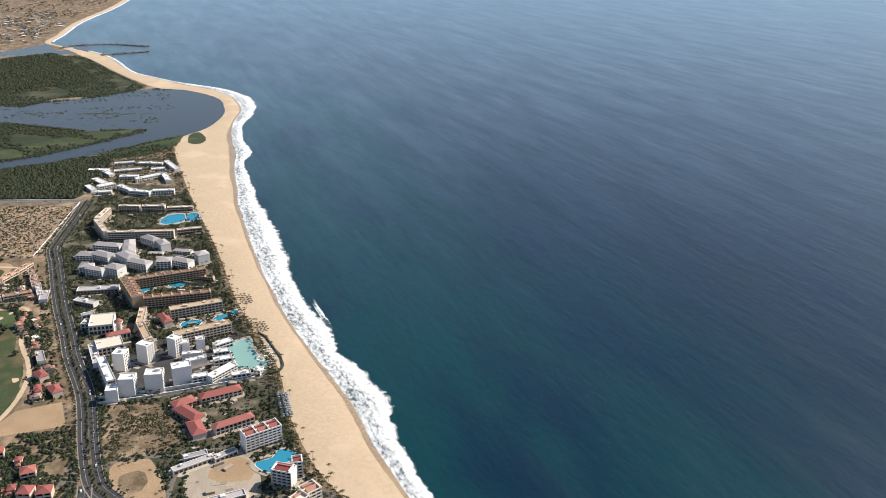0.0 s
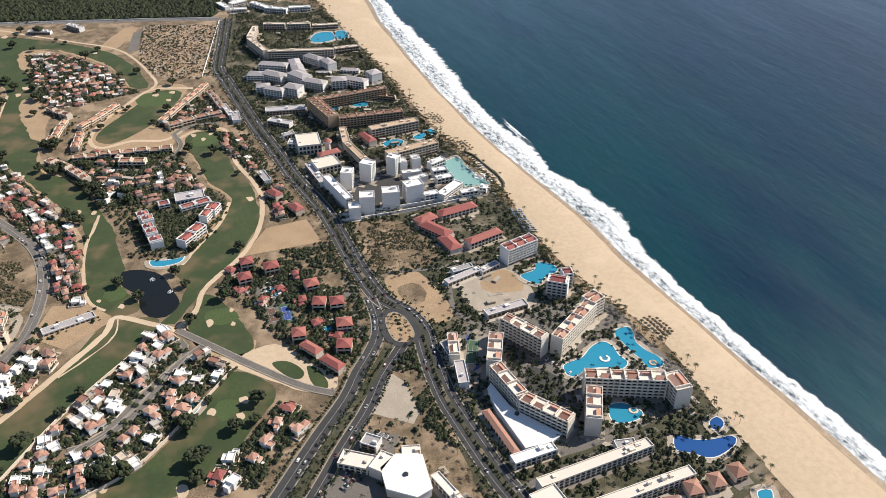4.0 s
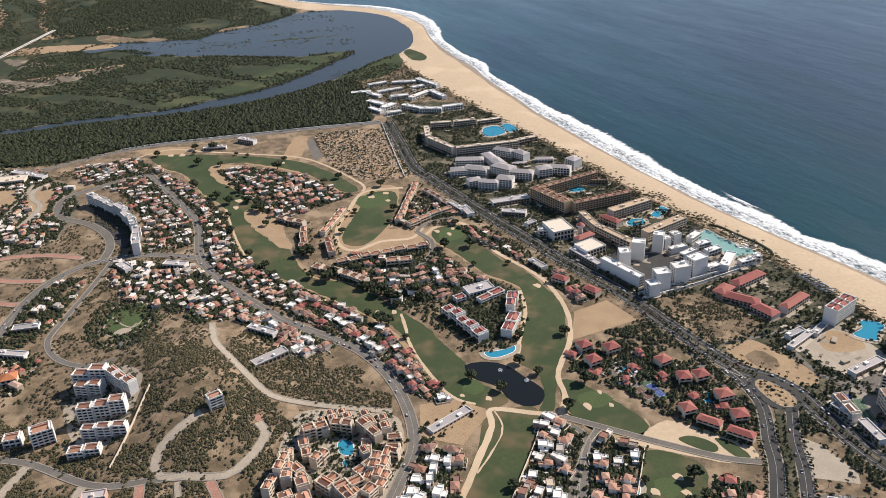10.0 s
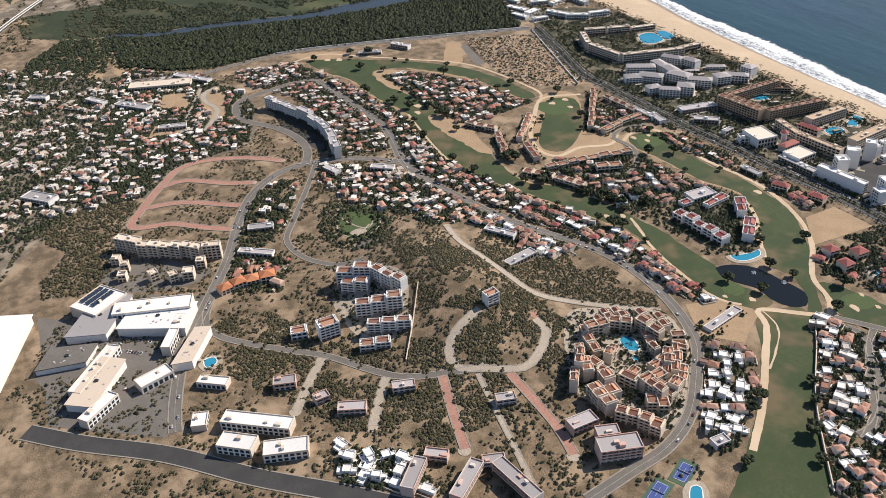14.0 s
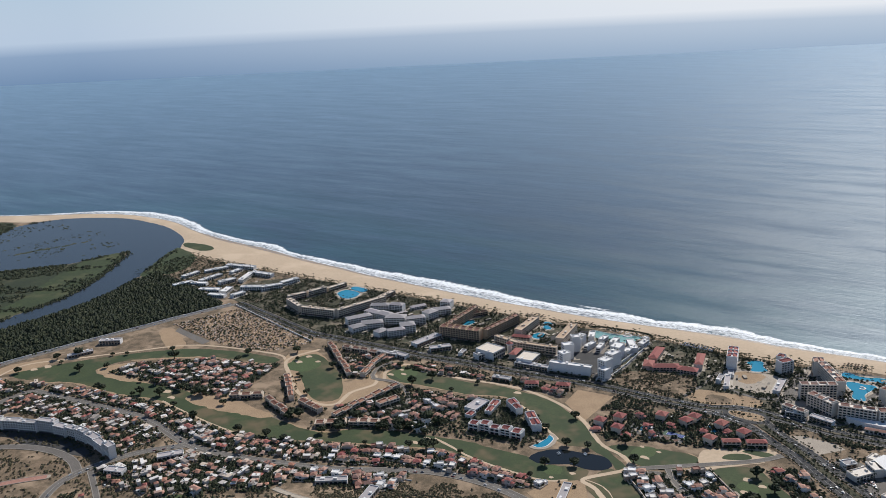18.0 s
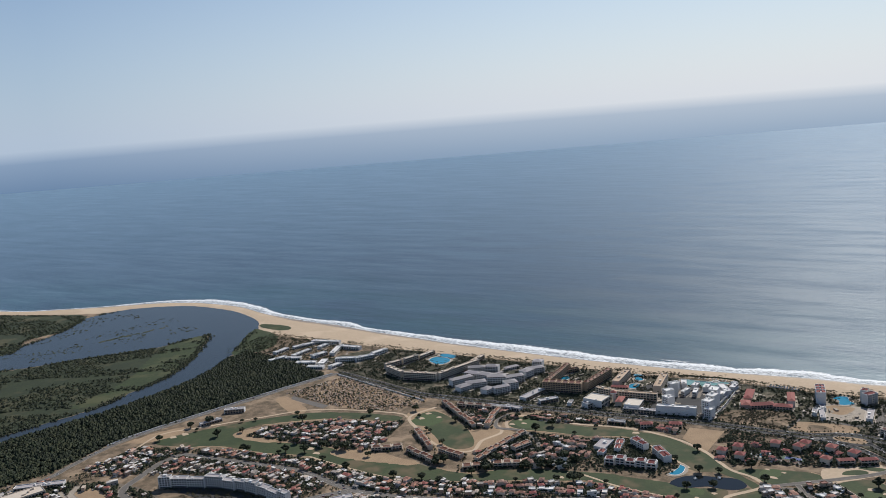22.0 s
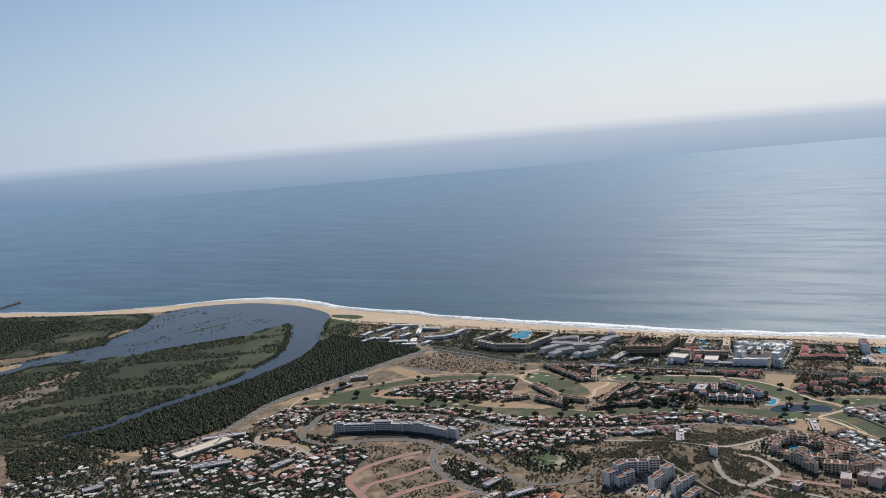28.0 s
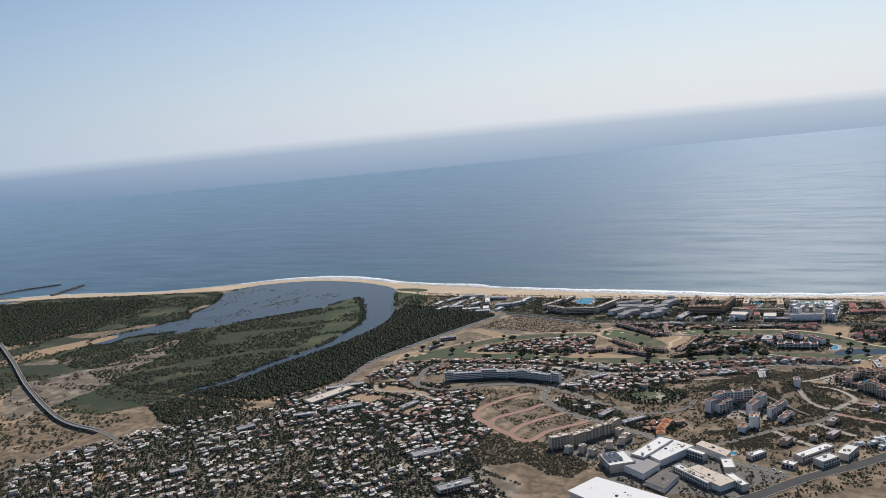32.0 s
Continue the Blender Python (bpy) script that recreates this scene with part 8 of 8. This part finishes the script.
# ---- park on the slope ----
sheet("park_lawn", [(165, 192), (142, 194), (134, 184), (140, 172), (160, 166), (178, 172), (176, 186)], 0.05, M_GREEN, "small park lawn with curved paths", "lawn", 2.0)
for pts in ([(227, 174), (205, 180), (188, 184), (172, 190), (152, 196), (138, 191)], [(180, 168), (160, 166), (143, 172), (136, 184)], [(168, 190), (152, 184), (146, 178), (156, 170)], [(150, 195), (142, 186), (150, 176)]):
    ribbon("park_path", spline(pts, 2), 1.1, 0.14, M_PAVE, "curved pale park path", "path")
sheet("park_plaza", [(146, 190), (140, 189), (138, 183), (143, 180), (148, 184)], 0.16, M_PAVE, "oval pale park plaza", "paving", 1.0)
sheet("turning_circle", [(132, 187), (126, 191), (120, 187), (121, 180), (129, 180)], 0.14, M_STREET, "round turning place on the hill", "road", 1.5)
for x, y, r, m in ((16, 131, 2.6, M_PINK), (40, 152, 2.6, M_PAVE), (-53, 204, 3.0, M_PAVE), (-77, 163, 3.0, M_PAVE), (-21, 236, 3.0, M_PAVE), (5, 265, 3.0, M_PAVE), (-7, 174, 3.6, M_PAVE), (268, 202, 2.6, M_PAVE), (244, 229, 2.6, M_PAVE), (188, 257, 2.6, M_PAVE)):
    sheet("turning_circle", [(x + r * math.cos(a), y + r * math.sin(a)) for a in (0, 1.05, 2.1, 3.14, 4.19, 5.24)], 0.15, m, "round paved end of a lane", "road", 1.0)

unit_v, unit_f = [], []
for x, y, h in ROOF_UNITS:
    add_box(unit_v, unit_f, x, y, 0.5, rnd.uniform(0.3, 0.7), rnd.uniform(0.3, 0.6), h - 0.1, h + rnd.uniform(0.5, 0.9))
tagged(from_lists("roof_units", unit_v, unit_f, M_GREYROOF), "grey ventilation units on the hall roofs", "roof units", kind="stuff")
for pts, z in (([(631, 302), (610, 282), (555, 299), (514, 310), (543, 322), (602, 311)], 0.06), ([(579, 519), (568, 501), (556, 476), (547, 459), (534, 484), (543, 514)], 0.065), ([(1098, 214), (1088, 167), (1089, 58), (1121, 52), (1120, 144)], 0.09)):
    sheet("bare_ground", pts, z, M_DIRT, "bare sandy ground at the town's edge", "ground", rough=4)
sheet("lagoon_arm", [(972, 110), (936, 60), (918, 23), (895, -12), (874, 65), (924, 96)], 0.11, M_LAGOON, "shallow arm of the lagoon among reeds", "water", rough=6)

# ---- lagoon islets, breakwaters, bridge ----
for k in range(26):
    x, y = 850 + rnd.uniform(-90, 90) * (0.2 + 0.8 * rnd.random()), -120 + rnd.uniform(-70, 90)
    if k < 8:
        f = k / 7
        x, y = 862 - 22 * f + rnd.uniform(-3, 3), -92 - 82 * f
    if not inside((x, y), LAGOON):
        continue
    r = rnd.uniform(3.5, 6.5) if k < 8 else rnd.uniform(0.8, 2.4)
    sheet("islet", [(x + r * 0.6 * rnd.uniform(0.7, 1.2) * math.cos(a), y + r * 1.5 * rnd.uniform(0.7, 1.2) * math.sin(a)) for a in (0, 0.9, 1.8, 2.7, 3.6, 4.5, 5.4)], 0.12, M_MARSH, "reedy islet in the lagoon", "islet", 1.5)
M_ROCK = varied("breakwater_rock", [(0.22, 0.20, 0.18), (0.28, 0.25, 0.22), (0.17, 0.155, 0.14)], 0.95, 2.0)
rocks = []
for pts in ([(1560, -40), (1596, -75), (1590, -145), (1539, -213)], [(1437, -120), (1462, -209)]):
    for p in spline(pts, 2.2):
        for _ in range(3):
            rocks.append((p.x + rnd.uniform(-4, 4), p.y + rnd.uniform(-4, 4), rnd.uniform(-0.5, 1.5), rnd.uniform(1.5, 2.8), rnd.uniform(1.2, 2.0)))
clump_mesh("breakwater", rocks, M_ROCK, "two dark rock breakwaters at the harbour mouth", "breakwater")
deck = spline([(1145, 183), (1000, 258), (864, 331), (717, 398), (640, 412)], 8)
ribbon("road_bridge", deck, 4.4, 2.6, M_STREET, "long low concrete road bridge over the dry river", "bridge", thick=0.9)
for s in (-1, 1):
    ribbon("bridge_rail", deck, 0.3, 3.3, M_WHITE, "pale bridge parapet", "railing", s * 2.2, thick=0.7)
bm = bmesh.new()
for p in deck[::3]:
    box(bm, p.x - 0.6, p.x + 0.6, p.y - 0.6, p.y + 0.6, -0.2, 1.8)
tagged(mesh_ob("bridge_piers", bm, M_STREET), "squat concrete piers under the bridge", "piers", kind="structure")


# ---- beach umbrellas and parked cars ----
def umbrella_kind(mat, label):
    e = new("beach_umbrella")
    tagged(e, label, "beach umbrella", "umbrellas on the beach")
    bm = bmesh.new()
    bmesh.ops.create_cone(bm, cap_ends=True, segments=6, radius1=0.06, radius2=0.05, depth=1.4, matrix=Matrix.Translation((0, 0, 0.7)))
    part("pole", bm, M_BARK, e)
    bm = bmesh.new()
    bmesh.ops.create_cone(bm, cap_ends=True, segments=10, radius1=1.0, radius2=0.08, depth=0.6, matrix=Matrix.Translation((0, 0, 1.55)))
    part("canopy", bm, mat, e)
    return e


M_CANVAS, _, _, _ = shader("blue_grey_canvas", (0.16, 0.22, 0.30), 0.8)
def sand_level(x, y):
    a, b = between(BEACH_S, x), between(SHORE_S, x)
    f = min(max((y - a) / (b - a), 0.0), 1.0)
    return float(np.interp(f, (0, 0.15, 0.35, 0.55, 0.72), (0.0, 0.25, 0.35, 0.25, 0.05))) - 0.12


first = {}
for x0, x1, n, off, mat, label in ((-30, -2, 34, -1, M_CANVAS, "blue-grey canvas beach umbrella"), (84, 100, 12, -3, M_THATCH, "round thatched palm beach umbrella"), (134, 152, 14, -5, M_THATCH, "round thatched palm beach umbrella"), (-142, -126, 20, -3, M_THATCH, "round thatched palm beach umbrella")):
    for k in range(n):
        x = x0 + (x1 - x0) * ((k // 3) + 0.5) / (n / 3)
        y = between(BEACH_S, x) + off - 2.6 * (k % 3) + rnd.uniform(-0.4, 0.4) + (5 if mat is M_CANVAS else 0)
        m = Matrix.Translation((x + rnd.uniform(-0.3, 0.3), y, sand_level(x, y)))
        if mat.name in first:
            copy_thing(first[mat.name], m)
        else:
            first[mat.name] = umbrella_kind(mat, label)
            first[mat.name].matrix_world = m

M_CAR = varied("car_paint", [(0.55, 0.55, 0.56), (0.75, 0.75, 0.75), (0.05, 0.05, 0.055), (0.25, 0.26, 0.28), (0.62, 0.62, 0.60), (0.12, 0.13, 0.15), (0.22, 0.06, 0.05)], 0.35)


def car_kind():
    e = new("car")
    tagged(e, "small parked or waiting car on asphalt", "car", "cars")
    bm = bmesh.new()
    box(bm, -1.2, 1.2, -0.48, 0.48, 0.14, 0.48)
    bmesh.ops.bevel(bm, geom=[q for q in bm.edges], offset=0.08, segments=1, affect="EDGES")
    part("body", bm, M_CAR, e)
    bm = bmesh.new()
    v = [bm.verts.new(p) for p in ((-0.85, -0.44, 0.46), (0.6, -0.44, 0.46), (0.6, 0.44, 0.46), (-0.85, 0.44, 0.46), (-0.6, -0.36, 0.8), (0.25, -0.36, 0.8), (0.25, 0.36, 0.8), (-0.6, 0.36, 0.8))]
    for f in ((4, 5, 6, 7), (0, 1, 5, 4), (1, 2, 6, 5), (2, 3, 7, 6), (3, 0, 4, 7)):
        bm.faces.new([v[i] for i in f])
    part("cabin", bm, M_GLASS, e)
    return e


car = car_kind()
car_spots = []
for line, w in ROADS[:3]:
    for s in (-1, 1):
        off = offset_line(line, s * (w * 0.3 if w > 6 else 1.0))
        for i in range(2, len(off) - 2, 3):
            if rnd.random() < 0.30 and math.hypot(off[i].x + 90, off[i].y + 113) > 16:
                d = off[i + 1] - off[i - 1]
                car_spots.append((off[i].x, off[i].y, math.atan2(d.y, d.x), 0.13))
for x0, y0, ux, uy, n, turn in ((-156, -84, -0.7, 0.5, 14, 0.6), (-166, -70, -0.7, 0.5, 12, 0.6), (92, 320, 0.6, 0.75, 14, -0.6), (84, 326, 0.6, 0.75, 14, -0.6), (60, -120, 0.1, -1.0, 8, 0.0), (-140, -128, -1.0, 0.1, 10, 1.5), (-24, -106, -1.0, -0.1, 8, 1.4)):
    for k in range(n):
        if rnd.random() < 0.8:
            car_spots.append((x0 + ux * 1.7 * k, y0 + uy * 1.7 * k, turn, 0.05))
for k, (x, y, t, z) in enumerate(car_spots[:150]):
    m = Matrix.Translation((x, y, z + hill(x, y) - 0.13)) @ Matrix.Rotation(t, 4, "Z")
    if k:
        copy_thing(car, m)
    else:
        car.matrix_world = m

# traffic and parked cars further off
far_v, far_f = [], []
for line, w in ROADS[:6]:
    for s in (-1, 1):
        side_line = offset_line(line, s * w * 0.27)
        for i in range(1, len(side_line) - 1):
            if rnd.random() < 0.17:
                p, d = side_line[i], side_line[i + 1] - side_line[i - 1]
                t, z = math.atan2(d.y, d.x), hill(side_line[i].x, side_line[i].y) + 0.12
                if road_gap(p.x, p.y) > -w:
                    add_box(far_v, far_f, p.x, p.y, t, 1.15, 0.45, z, z + 0.48)
                    add_box(far_v, far_f, p.x, p.y, t, 0.55, 0.38, z + 0.48, z + 0.8)
for x0, y0, x1, y1, n in ((-40, -62, -47, -92, 14), (-28, -58, -44, -58, 9), (-150, -78, -163, -88, 8), (-170, -82, -182, -58, 12), (120, 330, 60, 345, 16), (100, 355, 55, 335, 14), (35, -125, 85, -130, 12), (-120, -165, -160, -185, 16)):
    for k in range(n):
        f = (k + rnd.uniform(-0.2, 0.2)) / n
        if rnd.random() < 0.8:
            x, y, t = x0 + (x1 - x0) * f, y0 + (y1 - y0) * f, math.atan2(y1 - y0, x1 - x0) + 1.57
            if not built(x, y, 0.2):
                add_box(far_v, far_f, x, y, t, 1.1, 0.45, 0.07, 0.55)
                add_box(far_v, far_f, x, y, t, 0.55, 0.38, 0.55, 0.85)
tagged(from_lists("distant_cars", far_v, far_f, M_CAR), "many small cars on roads and in car parks", "cars", kind="stuff")


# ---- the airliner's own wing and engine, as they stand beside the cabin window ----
# wing colour is lowered to offset the direct sun on its top
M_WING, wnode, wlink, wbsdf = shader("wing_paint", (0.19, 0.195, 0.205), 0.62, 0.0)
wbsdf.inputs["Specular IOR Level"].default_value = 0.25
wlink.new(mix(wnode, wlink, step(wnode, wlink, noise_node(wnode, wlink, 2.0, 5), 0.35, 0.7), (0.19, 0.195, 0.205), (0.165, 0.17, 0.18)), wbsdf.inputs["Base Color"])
# slat colour is raised to offset the shade it stands in
M_SLAT, _, _, _ = shader("slat_paint_lifted", (0.55, 0.56, 0.58), 0.5)
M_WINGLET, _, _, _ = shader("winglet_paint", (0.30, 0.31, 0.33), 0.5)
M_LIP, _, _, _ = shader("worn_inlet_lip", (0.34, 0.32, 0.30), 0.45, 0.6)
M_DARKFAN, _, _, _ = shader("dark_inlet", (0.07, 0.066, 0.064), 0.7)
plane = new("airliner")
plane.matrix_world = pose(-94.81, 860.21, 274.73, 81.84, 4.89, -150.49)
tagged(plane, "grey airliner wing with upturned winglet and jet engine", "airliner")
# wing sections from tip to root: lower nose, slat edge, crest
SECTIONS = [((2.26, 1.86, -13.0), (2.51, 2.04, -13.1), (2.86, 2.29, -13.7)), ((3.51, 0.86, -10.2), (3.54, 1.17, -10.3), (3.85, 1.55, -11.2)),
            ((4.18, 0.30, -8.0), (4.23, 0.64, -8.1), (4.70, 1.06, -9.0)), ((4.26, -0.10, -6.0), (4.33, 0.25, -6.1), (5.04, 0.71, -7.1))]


def loft(rows, bm):
    grid = [[bm.verts.new(p) for p in row] for row in rows]
    for a, b in zip(grid, grid[1:]):
        for i in range(len(a) - 1):
            bm.faces.new((a[i], a[i + 1], b[i + 1], b[i]))
    bmesh.ops.recalc_face_normals(bm, faces=bm.faces)


def ease(a, b, f):
    return tuple(p + (q - p) * f for p, q in zip(a, b))


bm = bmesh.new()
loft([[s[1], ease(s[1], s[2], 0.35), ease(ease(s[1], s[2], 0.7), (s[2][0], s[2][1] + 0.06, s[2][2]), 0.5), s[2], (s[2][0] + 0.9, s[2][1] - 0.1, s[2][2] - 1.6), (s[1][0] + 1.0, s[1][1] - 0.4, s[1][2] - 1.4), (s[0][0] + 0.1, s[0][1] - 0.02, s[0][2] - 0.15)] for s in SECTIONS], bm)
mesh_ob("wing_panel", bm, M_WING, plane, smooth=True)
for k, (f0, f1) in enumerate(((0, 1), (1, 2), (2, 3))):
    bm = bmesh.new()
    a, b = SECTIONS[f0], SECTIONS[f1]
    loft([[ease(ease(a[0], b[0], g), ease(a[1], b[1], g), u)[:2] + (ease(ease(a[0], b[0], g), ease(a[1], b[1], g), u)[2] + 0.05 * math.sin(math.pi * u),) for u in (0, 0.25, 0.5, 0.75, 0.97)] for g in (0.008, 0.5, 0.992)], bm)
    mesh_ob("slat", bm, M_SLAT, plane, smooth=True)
bm = bmesh.new()
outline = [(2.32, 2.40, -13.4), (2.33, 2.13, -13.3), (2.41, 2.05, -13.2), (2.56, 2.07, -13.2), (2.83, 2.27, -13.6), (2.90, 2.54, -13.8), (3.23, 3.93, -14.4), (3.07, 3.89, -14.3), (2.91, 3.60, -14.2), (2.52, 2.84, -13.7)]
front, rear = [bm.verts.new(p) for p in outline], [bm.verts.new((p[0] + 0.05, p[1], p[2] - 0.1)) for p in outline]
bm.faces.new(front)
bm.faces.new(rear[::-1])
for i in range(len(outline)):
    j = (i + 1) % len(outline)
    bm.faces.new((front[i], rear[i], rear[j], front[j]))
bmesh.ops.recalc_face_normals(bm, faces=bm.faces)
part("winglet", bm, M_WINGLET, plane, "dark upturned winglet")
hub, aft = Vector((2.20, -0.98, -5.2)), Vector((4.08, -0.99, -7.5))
axis = (aft - hub).normalized()
frame_up = Vector((0, 1, 0)) - axis * axis.y
frame_up.normalize()
side = axis.cross(frame_up)


def turned(profile, bm, seg=40):
    loft([[hub + axis * s + (frame_up * math.cos(a) + side * math.sin(a)) * r for a in [2 * math.pi * k / seg for k in range(seg + 1)]] for s, r in profile], bm)


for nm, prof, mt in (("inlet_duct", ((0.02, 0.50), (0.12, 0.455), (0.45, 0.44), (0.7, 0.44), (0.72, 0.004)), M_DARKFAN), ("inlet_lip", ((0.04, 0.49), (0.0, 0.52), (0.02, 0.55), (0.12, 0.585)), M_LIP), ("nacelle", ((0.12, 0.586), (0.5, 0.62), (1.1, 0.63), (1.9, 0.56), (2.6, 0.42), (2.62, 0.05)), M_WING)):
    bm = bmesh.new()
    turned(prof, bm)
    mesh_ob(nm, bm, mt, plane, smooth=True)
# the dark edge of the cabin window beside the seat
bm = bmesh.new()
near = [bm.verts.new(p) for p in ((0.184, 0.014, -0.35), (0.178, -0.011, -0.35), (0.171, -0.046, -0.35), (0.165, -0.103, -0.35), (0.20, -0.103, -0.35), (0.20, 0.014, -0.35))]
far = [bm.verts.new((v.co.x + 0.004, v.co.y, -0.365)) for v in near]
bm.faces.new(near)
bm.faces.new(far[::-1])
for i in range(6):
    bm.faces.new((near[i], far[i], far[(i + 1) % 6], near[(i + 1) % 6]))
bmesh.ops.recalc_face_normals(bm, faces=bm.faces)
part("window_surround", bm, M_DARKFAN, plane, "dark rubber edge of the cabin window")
